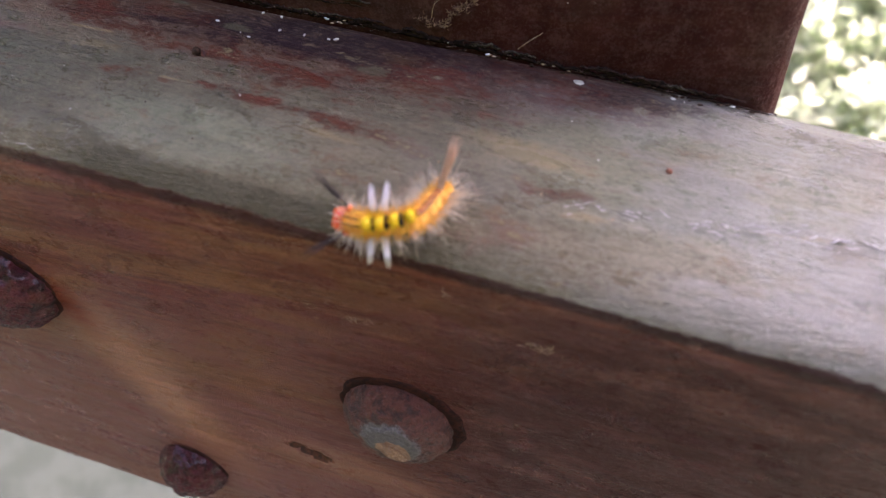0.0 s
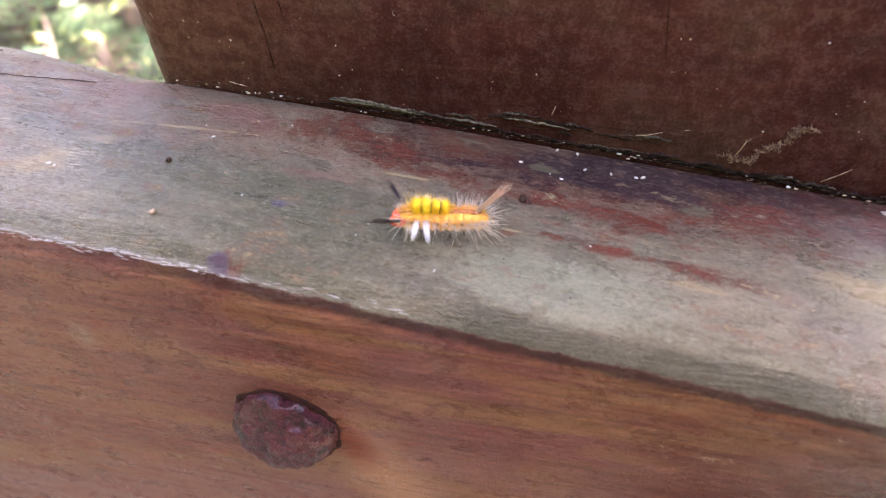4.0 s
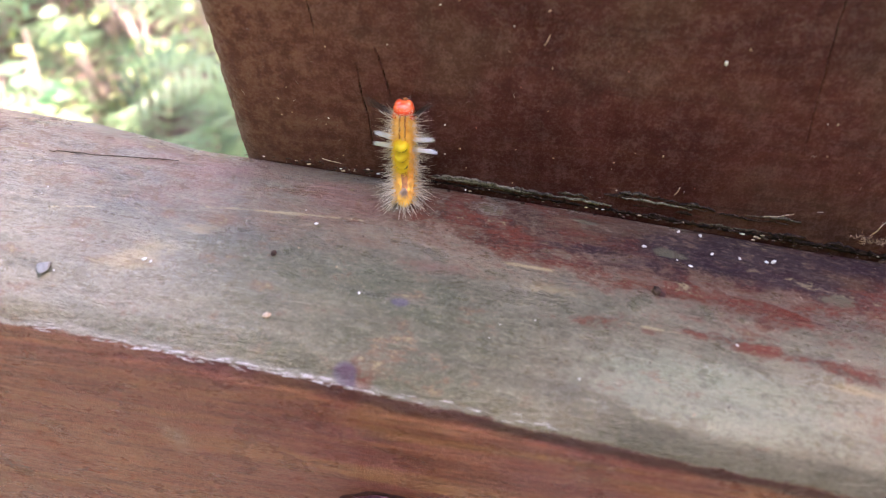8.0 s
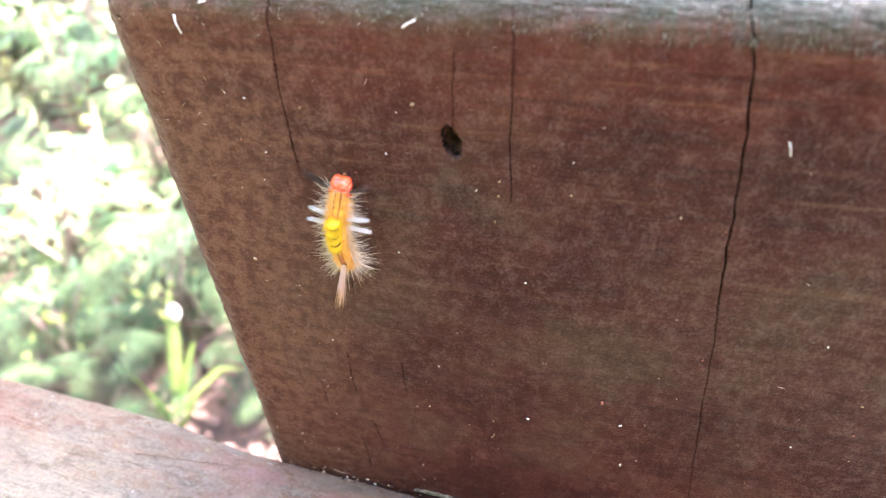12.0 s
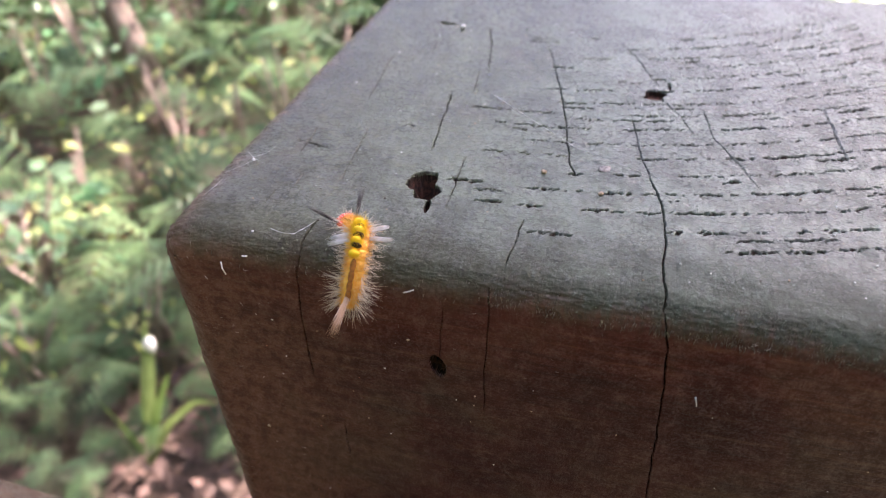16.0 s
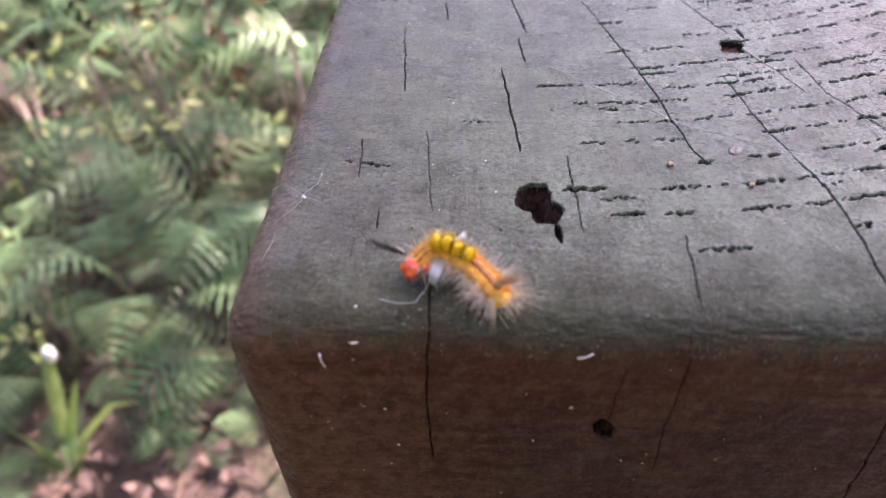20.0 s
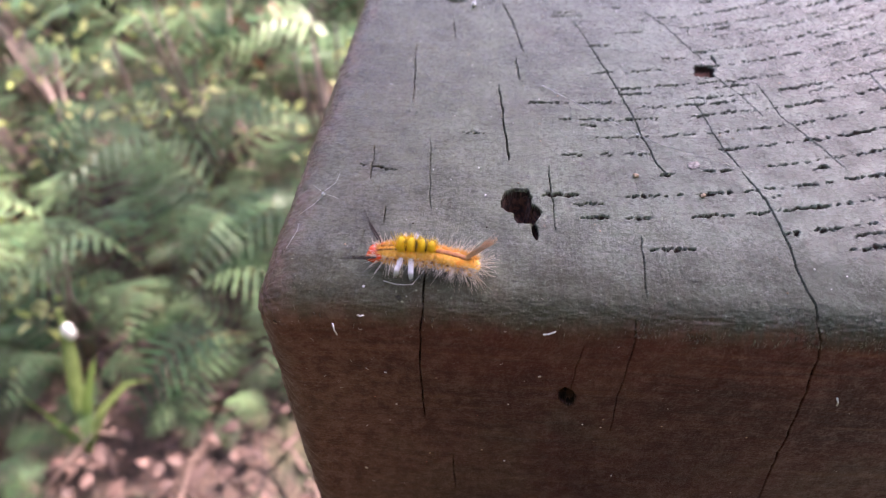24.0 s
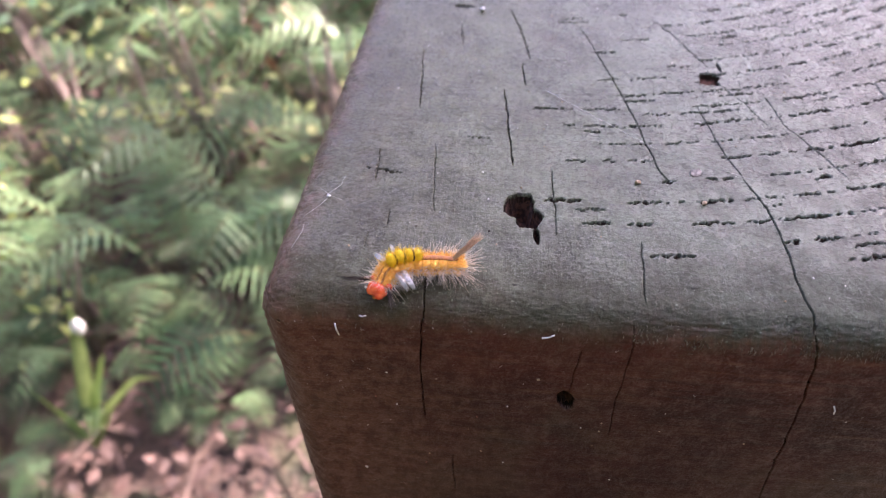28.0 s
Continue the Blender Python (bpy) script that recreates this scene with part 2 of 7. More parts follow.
    shine = n.math("MULTIPLY", n.ramp(n.math("ADD", n.math("MULTIPLY", pore, 0.5), n.math("MULTIPLY", grit, 0.5)), 0.36, 0.60, 0.30, 1.1), n.math("MULTIPLY", n.ramp(saw, 0.30, 0.55, 0.70, 1.0), n.ramp(n.math("SUBTRACT", x, n.math("MULTIPLY", shade_paint, 0.16)), 0.05, 0.18, 0.13, 0.52)))
    shine = n.math("MULTIPLY", shine, n.ramp(coarse, 0.30, 0.60, 0.45, 1.0))
    rim = n.ramp(n.math("ADD", y, n.math("MULTIPLY", n.math("SUBTRACT", coarse, 0.5), 0.010)), 0.024, 0.008)
    shine = n.math("MULTIPLY", shine, n.math("SUBTRACT", 1.0, n.math("MULTIPLY", rim, n.ramp(grit, 0.78, 0.60, 0.0, 0.80))))
    level = n.math("ADD", n.ramp(n.math("ADD", n.math("MULTIPLY", fleck, 0.5), n.math("MULTIPLY", grit, 0.5)), 0.40, 0.72, 0.10, 0.38), n.math("MULTIPLY", top, shine))
    n.put(n.bsdf.inputs["Specular IOR Level"], n.math("MULTIPLY", level, n.math("SUBTRACT", 1.0, n.math("MULTIPLY", rim, n.math("MULTIPLY", top, 0.60)))))
    return n.done(color, rough, bump, 0.00085, 1.0)


def wood_rail():
    """Rail with a worn silvery top, remains of dark red stain, and an orange-brown front."""
    n = Nodes("worn_rail_wood", spec=0.85)
    x, y, z = n.xyz()
    lean = radians(5)
    grain = n.noise(45.0, 7.0, 0.75, n.stretch(0.40, 7, 7, lean), 0.3)
    fine = n.noise(220.0, 6.0, 0.75, n.stretch(0.28, 3.6, 3.6, lean))
    large = n.noise(16.0, 5.0, 0.6, n.stretch(0.6, 1.6, 1.6, lean))
    mottle = n.noise(110.0, 7.0, 0.78, n.stretch(0.7, 1.2, 1.2, lean), 0.3)
    flake = n.noise(85.0, 9.0, 0.8, n.stretch(0.55, 1.3, 1.3, lean), 0.6)
    speck = n.noise(900.0, 3.0, 0.7)
    grit = n.noise(1200.0, 4.0, 0.75, n.stretch(0.7, 1.1, 1.1, lean))
    front = n.mix(n.ramp(grain, 0.10, 0.90), (0.1160, 0.0312, 0.0219), (0.1952, 0.0675, 0.0405))
    front = n.mix(n.ramp(large, 0.48, 0.7, 0.0, 0.6), front, (0.1952, 0.0935, 0.0455))
    front = n.mix(n.ramp(n.noise(11.0, 4.0), 0.46, 0.70, 0.0, 0.75), front, (0.1479, 0.0467, 0.0506))
    drift = n.noise(30.0, 5.0, 0.6, n.stretch(0.30, 2.4, 2.4, lean), 0.6)
    front = n.mix(n.ramp(drift, 0.52, 0.72, 0.0, 0.65), front, (0.2300, 0.1200, 0.0480))
    front = n.mix(n.ramp(drift, 0.42, 0.22, 0.0, 0.55), front, (0.1350, 0.0520, 0.0560))
    front = n.mix(n.math("MULTIPLY", n.ramp(x, 0.055, -0.010), n.ramp(large, 0.30, 0.65, 0.25, 0.65)), front, (0.2500, 0.1120, 0.0680))
    front = n.mix(n.ramp(fine, 0.47, 0.28, 0.0, 0.55), front, (0.0710, 0.0221, 0.0186))
    front = n.mix(n.ramp(fine, 0.57, 0.76, 0.0, 0.35), front, (0.2840, 0.1363, 0.0878))
    front = n.mix(n.ramp(mottle, 0.46, 0.28, 0.0, 0.4), front, (0.0781, 0.0260, 0.0237))
    front = n.mix(n.ramp(flake, 0.60, 0.75, 0.0, 0.35), front, (0.2012, 0.0909, 0.0777))
    front = n.mix(n.ramp(grit, 0.46, 0.25, 0.0, 0.5), front, (0.0500, 0.0180, 0.0143))
    front = n.mix(n.ramp(grit, 0.57, 0.80, 0.0, 0.35), front, (0.2500, 0.1250, 0.0880))
    olive = n.math("MAXIMUM", n.blob((0.128, -0.063, 1.362), (0.050, 0.03, 0.020), (0, 4, 0)), n.math("MAXIMUM", n.blob((0.190, -0.063, 1.355), (0.030, 0.03, 0.020)), n.blob((0.100, -0.063, 1.345), (0.070, 0.03, 0.026), (0, 4, 0))))
    front = n.mix(n.math("MULTIPLY", olive, n.ramp(flake, 0.35, 0.65, 0.15, 0.75)), front, (0.185, 0.105, 0.040))
    low = n.math("MULTIPLY", n.ramp(n.math("ADD", z, n.math("MULTIPLY", x, -0.35)), 1.345, 1.315), n.ramp(large, 0.30, 0.60, 0.35, 0.75))
    front = n.mix(low, front, (0.200, 0.092, 0.086))
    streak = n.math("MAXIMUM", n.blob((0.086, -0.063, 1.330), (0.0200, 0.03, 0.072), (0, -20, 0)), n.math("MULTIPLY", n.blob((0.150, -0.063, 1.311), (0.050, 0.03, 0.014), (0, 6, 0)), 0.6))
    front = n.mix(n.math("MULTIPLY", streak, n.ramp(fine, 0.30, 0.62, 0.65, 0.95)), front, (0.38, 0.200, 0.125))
    front = n.mix(n.math("MULTIPLY", n.blob((0.0700, -0.063, 1.3655), (0.0100, 0.03, 0.020), (0, -20, 0)), 1.0), front, (0.165, 0.030, 0.008))
    front = n.mix(n.math("MULTIPLY", n.blob((0.052, -0.063, 1.369), (0.026, 0.03, 0.026)), 0.55), front, (0.075, 0.022, 0.015))
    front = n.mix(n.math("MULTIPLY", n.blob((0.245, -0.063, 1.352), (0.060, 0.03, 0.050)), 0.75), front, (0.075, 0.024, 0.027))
    saw = n.noise(460.0, 3.0, 0.6, n.stretch(0.045, 1.6, 1.6, lean))
    front = n.mix(n.ramp(saw, 0.44, 0.24, 0.0, 0.34), front, (0.062, 0.020, 0.014))
    front = n.mix(n.ramp(saw, 0.60, 0.78, 0.0, 0.25), front, (0.27, 0.130, 0.075))
    dapple = n.noise(330.0, 6.0, 0.75, n.stretch(0.7, 1.1, 1.1, lean))
    # olive-grey weathered top with faint streaks along the grain
    grey = n.mix(n.ramp(large, 0.34, 0.66), (0.0680, 0.0600, 0.0420), (0.1200, 0.1010, 0.0730))
    patch = n.noise(30.0, 6.0, 0.7, n.stretch(0.6, 1.4, 1.4, lean))
    grey = n.mix(n.ramp(patch, 0.50, 0.72, 0.0, 0.40), grey, (0.1450, 0.1120, 0.0800))
    grey = n.mix(n.ramp(patch, 0.45, 0.25, 0.0, 0.40), grey, (0.0520, 0.0560, 0.0390))
    broken = n.math("ADD", n.math("MULTIPLY", n.math("SUBTRACT", flake, 0.5), 3.2), n.math("ADD", n.math("MULTIPLY", n.math("SUBTRACT", mottle, 0.5), 2.4), n.math("MULTIPLY", n.math("SUBTRACT", dapple, 0.5), 2.2)))
    warm = n.math("MULTIPLY", n.ramp(n.math("ADD", y, n.math("MULTIPLY", broken, 0.006)), -0.036, -0.018), n.ramp(n.noise(70.0, 6.0, 0.72, n.stretch(0.5, 1.5, 1.5, lean), 0.5), 0.30, 0.65, 0.25, 0.80))
    warm = n.math("MULTIPLY", warm, n.ramp(x, 0.215, 0.150, 0.15, 1.0))
    grey = n.mix(warm, grey, (0.1380, 0.0720, 0.0520))
    film = n.largest(((0.045, -0.048, 0.070, 0.030, -4, 1.4), (0.050, -0.038, 0.050, 0.016, 0, 1.0), (0.160, -0.058, 0.060, 0.010, 0, 0.9)))
    grey = n.mix(n.ramp(n.math("ADD", film, n.math("MULTIPLY", broken, 0.25)), 0.05, 0.95, 0.0, 0.42), grey, (0.0560, 0.0610, 0.0400))
    bare = n.largest(((-0.070, -0.020, 0.075, 0.060, 0, 1.3), (-0.150, -0.03, 0.09, 0.09, 0, 1.2), (0.250, -0.030, 0.060, 0.050, 0, 0.8)))
    grey = n.mix(n.ramp(n.math("ADD", bare, n.math("MULTIPLY", broken, 0.30)), 0.10, 1.0, 0.0, 0.60), grey, (0.1900, 0.1600, 0.1100))
    sage = n.largest(((0.225, -0.026, 0.070, 0.045, 0, 1.5), (0.120, -0.050, 0.045, 0.016, 0, 1.2)))
    grey = n.mix(n.ramp(n.math("ADD", sage, n.math("MULTIPLY", broken, 0.25)), 0.10, 1.0, 0.0, 0.70), grey, (0.1500, 0.1580, 0.1180))
    grey = n.mix(n.ramp(grain, 0.42, 0.25, 0.0, 0.35), grey, (0.0600, 0.0500, 0.0360))
    grey = n.mix(n.ramp(fine, 0.56, 0.76, 0.0, 0.30), grey, (0.1650, 0.1480, 0.1080))
    grey = n.mix(n.ramp(mottle, 0.50, 0.75, 0.0, 0.22), grey, (0.1650, 0.1400, 0.1000))
    grey = n.mix(n.ramp(dapple, 0.44, 0.22, 0.0, 0.35), grey, (0.0450, 0.0400, 0.0290))
    grey = n.mix(n.ramp(dapple, 0.57, 0.76, 0.0, 0.28), grey, (0.1850, 0.1620, 0.1180))
    grey = n.mix(n.ramp(grit, 0.44, 0.24, 0.0, 0.40), grey, (0.0330, 0.0290, 0.0220))
    grey = n.mix(n.ramp(grit, 0.60, 0.82, 0.0, 0.32), grey, (0.2300, 0.2000, 0.1460))
    # tan, yellowish and pink worn places
    tan = n.largest(((-0.006, -0.0415, 0.018, 0.0075, 38, 1.1), (0.003, -0.031, 0.012, 0.005, 20, 0.8), (0.189, -0.0335, 0.026, 0.008, -4, 1.1), (0.150, -0.0425, 0.014, 0.003, -3, 0.9), (0.085, -0.031, 0.020, 0.004, 0, 0.6), (0.2050, -0.0470, 0.010, 0.0025, 6, 1.0)))
    grey = n.mix(n.ramp(n.math("ADD", tan, n.math("MULTIPLY", broken, 0.30)), 0.25, 1.0, 0.0, 0.70), grey, (0.2100, 0.1600, 0.0850))
    pink = n.largest(((0.000, -0.0085, 0.026, 0.0085, 0, 1.0), (0.032, -0.0120, 0.026, 0.0085, -6, 1.1), (0.187, -0.0570, 0.018, 0.0075, 0, 0.5), (0.060, -0.0300, 0.016, 0.005, 0, 0.7)))
    grey = n.mix(n.ramp(n.math("ADD", pink, n.math("MULTIPLY", broken, 0.30)), 0.20, 1.0, 0.0, 0.62), grey, (0.1350, 0.0600, 0.0560))
    # browner towards the post
    umber = n.largest(((0.125, -0.015, 0.060, 0.024, -3, 1.6), (0.175, -0.010, 0.050, 0.022, -3, 1.7)))
    umber = n.ramp(n.math("ADD", umber, n.math("MULTIPLY", broken, 0.25)), 0.10, 0.95, 0.0, 0.72)
    grey = n.mix(umber, grey, n.mix(n.ramp(dapple, 0.40, 0.70), (0.058, 0.029, 0.021), (0.125, 0.074, 0.054)))
    # what is left of the dark red stain
    stain = n.largest(((0.100, -0.0100, 0.075, 0.0200, -2, 1.5), (0.125, -0.0100, 0.050, 0.0190, 0, 1.7), (0.190, -0.0060, 0.050, 0.0170, 0, 1.7), (0.160, -0.0090, 0.055, 0.0210, 0, 1.4), (0.076, -0.0150, 0.036, 0.0135, -6, 1.4), (0.062, -0.0110, 0.030, 0.0130, -4, 1.15), (0.130, -0.0362, 0.044, 0.0034, -3, 0.85), (0.150, -0.0385, 0.016, 0.0034, -5, 1.0), (0.100, -0.0375, 0.034, 0.0026, 3, 0.6), (0.1990, -0.0430, 0.014, 0.0036, 10, 0.7), (0.0488, -0.0605, 0.0060, 0.0050, 0, 0.9), (0.135, -0.024, 0.070, 0.012, -2, 0.75)))
    stain = n.ramp(n.math("ADD", stain, n.math("MULTIPLY", broken, 0.62)), 0.22, 0.95)
    dark = n.largest(((0.128, -0.0105, 0.044, 0.0150, 0, 1.6), (0.100, -0.0175, 0.034, 0.0060, -3, 1.1), (0.160, -0.006, 0.05, 0.010, 0, 1.0), (0.215, -0.007, 0.05, 0.011, 0, 0.8)))
    red = n.mix(n.ramp(mottle, 0.35, 0.65), (0.028, 0.010, 0.010), (0.098, 0.022, 0.014))
    red = n.mix(n.ramp(patch, 0.50, 0.70, 0.0, 0.60), red, (0.080, 0.050, 0.034))
    red = n.mix(n.ramp(flake, 0.45, 0.25, 0.0, 0.60), red, (0.024, 0.011, 0.012))
    red = n.mix(n.ramp(n.math("ADD", dark, n.math("MULTIPLY", broken, 0.50)), 0.20, 0.90, 0.0, 0.90), red, (0.016, 0.010, 0.017))
    red = n.mix(n.ramp(dapple, 0.56, 0.76, 0.0, 0.55), red, (0.115, 0.066, 0.050))
    red = n.mix(n.ramp(grit, 0.58, 0.80, 0.0, 0.45), red, (0.150, 0.100, 0.082))
    red = n.mix(n.ramp(fine, 0.58, 0.74, 0.0, 0.40), red, (0.105, 0.072, 0.055))
    left_bits = n.largest(((0.1130, -0.0124, 0.0075, 0.0032, 0, 1.3), (0.150, -0.0185, 0.006, 0.003, 0, 1.0), (0.093, -0.0063, 0.006, 0.0018, -5, 1.2)))
    red = n.mix(n.ramp(n.math("ADD", left_bits, n.math("MULTIPLY", broken, 0.40)), 0.35, 0.75, 0.0, 0.85), red, (0.085, 0.080, 0.058))
    grey = n.mix(n.math("MULTIPLY", stain, 0.92), grey, red)
    # pale raised grain lines
    lines = n.largest(((-0.025, -0.0302, 0.032, 0.0009, 14, 1.2), (0.020, -0.0213, 0.034, 0.0010, 7, 1.3), (0.081, -0.0253, 0.011, 0.0011, 0, 1.3), (0.109, -0.0363, 0.011, 0.0008, 0, 1.2), (0.2350, -0.0395, 0.036, 0.0012, 10, 1.0)))
    grey = n.mix(n.ramp(n.math("ADD", lines, n.math("MULTIPLY", broken, 0.55)), 0.45, 1.0, 0.0, 0.75), grey, (0.2600, 0.2080, 0.1250))
    grey = n.mix(n.ramp(speck, 0.80, 0.95, 0.0, 0.35), grey, (0.36, 0.31, 0.26))
    grey = n.tint(grey, (1.18, 1.21, 1.06))
    # the lip: height over the back edge, and the ragged line where the brown front begins
    square = n.math("MULTIPLY", n.math("MULTIPLY", x, x), 0.10)
    drop = n.math("ADD", n.math("SUBTRACT", z, 1.4359), n.math("ADD", n.math("MULTIPLY", x, 0.085), square))
    ragged = n.math("ADD", n.math("MULTIPLY", n.math("SUBTRACT", flake, 0.5), 0.0026), n.math("MULTIPLY", n.math("SUBTRACT", fine, 0.5), 0.0007))
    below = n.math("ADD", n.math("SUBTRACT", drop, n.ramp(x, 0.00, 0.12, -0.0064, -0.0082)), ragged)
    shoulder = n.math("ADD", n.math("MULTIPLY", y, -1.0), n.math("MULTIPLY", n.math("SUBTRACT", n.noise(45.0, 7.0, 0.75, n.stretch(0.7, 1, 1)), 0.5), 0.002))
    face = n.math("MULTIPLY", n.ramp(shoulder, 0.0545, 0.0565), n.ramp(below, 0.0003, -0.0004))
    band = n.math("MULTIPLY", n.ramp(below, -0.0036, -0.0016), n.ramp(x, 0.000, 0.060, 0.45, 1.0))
    # pale wear of the lip, with the edge's glint painted in
    worn = n.math("MULTIPLY", n.math("MULTIPLY", n.ramp(n.math("ADD", shoulder, n.math("MULTIPLY", broken, 0.001)), 0.0570, 0.0605), n.ramp(x, 0.10, 0.04)), n.ramp(n.math("ABSOLUTE", n.math("SUBTRACT", below, 0.0006)), 0.0014, 0.0))
    grey = n.mix(n.math("MULTIPLY", worn, 0.40), grey, (0.34, 0.31, 0.28))
    ring_stain = n.math("MAXIMUM", n.blob((0.0474, -0.0600, 1.428), (0.0040, 0.0034, 0.02)), n.blob((0.0546, -0.0415, 1.43), (0.0032, 0.0020, 0.02)))
    grey = n.mix(n.ramp(n.math("ADD", ring_stain, n.math("MULTIPLY", broken, 0.12)), 0.15, 0.55, 0.0, 0.60), grey, (0.060, 0.046, 0.085))
    front = n.mix(n.math("MULTIPLY", n.blob((0.0013, -0.063, 1.396), (0.006, 0.02, 0.009)), n.ramp(flake, 0.40, 0.60, 0.0, 0.8)), front, (0.27, 0.18, 0.14))
    dull = n.math("MULTIPLY", n.math("MULTIPLY", n.ramp(shoulder, 0.0575, 0.0597), n.ramp(x, 0.085, 0.115)), n.ramp(x, 0.205, 0.165))
    grey = n.mix(n.math("MULTIPLY", dull, 0.55), grey, (0.034, 0.031, 0.022))
    line = n.math("MULTIPLY", n.math("MULTIPLY", n.ramp(below, -0.0050, -0.0042), n.ramp(below, -0.0030, -0.0036)), n.ramp(fine, 0.42, 0.62, 0.0, 0.30))
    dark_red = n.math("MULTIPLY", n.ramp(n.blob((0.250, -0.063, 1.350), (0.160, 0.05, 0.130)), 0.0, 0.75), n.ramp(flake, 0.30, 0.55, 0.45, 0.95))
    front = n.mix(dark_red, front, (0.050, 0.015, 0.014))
    front = n.mix(line, front, (0.30, 0.120, 0.066))
    # sheen of the sky at the right end, painted pale into the colour
    right_sheen = n.ramp(n.math("ADD", x, n.math("MULTIPLY", broken, 0.012)), 0.15, 0.25)
    grey = n.mix(n.math("MULTIPLY", right_sheen, n.ramp(n.noise(34.0, 6.0, 0.7, n.stretch(0.5, 1.5, 1.5, lean)), 0.36, 0.62, 0.05, 0.60)), grey, (0.200, 0.205, 0.195))
    front = n.tint(front, (1.05, 0.96, 0.97))
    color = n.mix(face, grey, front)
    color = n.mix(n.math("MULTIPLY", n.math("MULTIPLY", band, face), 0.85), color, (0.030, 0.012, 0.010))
    n.put(n.bsdf.inputs["Specular IOR Level"], n.math("MULTIPLY", n.math("MAXIMUM", n.ramp(face, 0.0, 1.0, 0.50, 0.22), n.math("MULTIPLY", right_sheen, n.ramp(face, 0.0, 1.0, 1.0, 0.0))), n.math("MULTIPLY", n.math("MULTIPLY", n.math("MULTIPLY", n.math("MULTIPLY", n.ramp(warm, 0.0, 0.8, 1.0, 0.5), n.ramp(film, 0.1, 1.0, 1.0, 0.6)), n.ramp(stain, 0.0, 1.0, 1.0, 0.30)), n.ramp(dull, 0.0, 1.0, 1.0, 0.5)), n.ramp(n.math("ADD", n.math("MULTIPLY", dapple, 0.5), n.math("MULTIPLY", grit, 0.5)), 0.30, 0.62, 0.45, 1.0))))
    rough = n.math("ADD", n.ramp(mottle, 0.2, 0.8, 0.24, 0.40), n.math("MULTIPLY", stain, 0.2))
    bump = n.math("ADD", n.math("MULTIPLY", grain, 0.10), n.math("ADD", n.math("MULTIPLY", fine, 0.35), n.math("ADD", n.math("MULTIPLY", mottle, 0.25), n.math("ADD", n.math("MULTIPLY", dapple, 0.22), n.math("MULTIPLY", grit, 0.20)))))
    return n.done(color, rough, bump, 0.0012, 1.0)


def rust(name="rust", bare=(0.088, 0.019, 0.025), hot=(0.17, 0.046, 0.030)):
    n = Nodes(name, 0.4, 0.0, 0.16)
    n.bsdf.inputs["Coat Weight"].default_value, n.bsdf.inputs["Coat Roughness"].default_value = 0.30, 0.16
    a, b, c = n.noise(260.0, 6.0, 0.7), n.noise(90.0, 4.0, 0.6), n.noise(900.0, 4.0, 0.7)
    color = n.mix(n.ramp(a, 0.24, 0.60), (0.024, 0.006, 0.009), bare)
    color = n.mix(n.ramp(b, 0.60, 0.9, 0.0, 0.5), color, hot)
    color = n.mix(n.ramp(c, 0.60, 0.85, 0.0, 0.4), color, (0.17, 0.060, 0.052))
    return n.done(color, n.ramp(c, 0.3, 0.7, 0.20, 0.50), n.math("ADD", n.math("MULTIPLY", a, 0.7), n.math("MULTIPLY", c, 0.3)), 0.0024, 1.0)


def worn_bolt_metal():
    """Rust that is worn through to grey metal in the middle, with a tan patch."""
    n = Nodes("worn_bolt_metal", 0.5, 0.0, 0.45)
    a, b = n.noise(320.0, 6.0, 0.7), n.noise(900.0, 4.0, 0.7)
    color = n.mix(n.ramp(a, 0.25, 0.62), (0.028, 0.009, 0.009), (0.115, 0.034, 0.024))
    rag = n.math("ADD", n.math("MULTIPLY", n.math("SUBTRACT", a, 0.5), 0.30), n.math("MULTIPLY", n.math("SUBTRACT", b, 0.5), 0.12))
    steel = n.mix(n.ramp(b, 0.3, 0.7), (0.060, 0.055, 0.060), (0.165, 0.150, 0.160))
    color = n.mix(n.ramp(n.math("ADD", n.blob((0.0002, -0.006, 0.0006), (0.0122, 0.03, 0.0122)), rag), 0.22, 0.34), color, steel)
    tan = n.mix(n.ramp(a, 0.3, 0.7), (0.22, 0.105, 0.062), (0.38, 0.22, 0.14))
    color = n.mix(n.ramp(n.math("ADD", n.blob((0.0008, -0.006, -0.0034), (0.0076, 0.03, 0.0070)), rag), 0.26, 0.36), color, tan)
    return n.done(color, n.ramp(b, 0.3, 0.7, 0.32, 0.60), n.math("ADD", a, n.math("MULTIPLY", b, 0.4)), 0.0012, 1.0)


def plain(name, a, b, scale=300.0, rough=0.6, height=0.0002, spec=0.4):
    """Two tones broken by a fine noise."""
    n = Nodes(name, rough, 0.0, spec)
    f = n.noise(scale, 5.0, 0.65)
    return n.done(n.mix(n.ramp(f, 0.33, 0.67), a, b), None, f, height, 0.6)


def leaf_material(name, a, b, rough=0.45, glow=0.35, by_object=False):
    """Thin leaf: two greens by piece, and light that passes through."""
    n = Nodes(name, rough, 0.0, 0.28)
    color = n.mix(n.random() if by_object else n.island(), a, b)
    color = n.mix(n.ramp(n.noise(18.0, 3.0), 0.35, 0.7, 0.0, 0.35), color, tuple(c * 0.45 for c in a))
    n.put(n.bsdf.inputs["Base Color"], color)
    if glow:
        thin = n.node("ShaderNodeBsdfTranslucent", Color=color)
        both = n.node("ShaderNodeMixShader", Fac=glow)
        n.tree.links.new(n.bsdf.outputs[0], both.inputs[1])
        n.tree.links.new(thin.outputs[0], both.inputs[2])
        n.tree.links.new(both.outputs[0], n.tree.nodes["Material Output"].inputs["Surface"])
    return n.mat


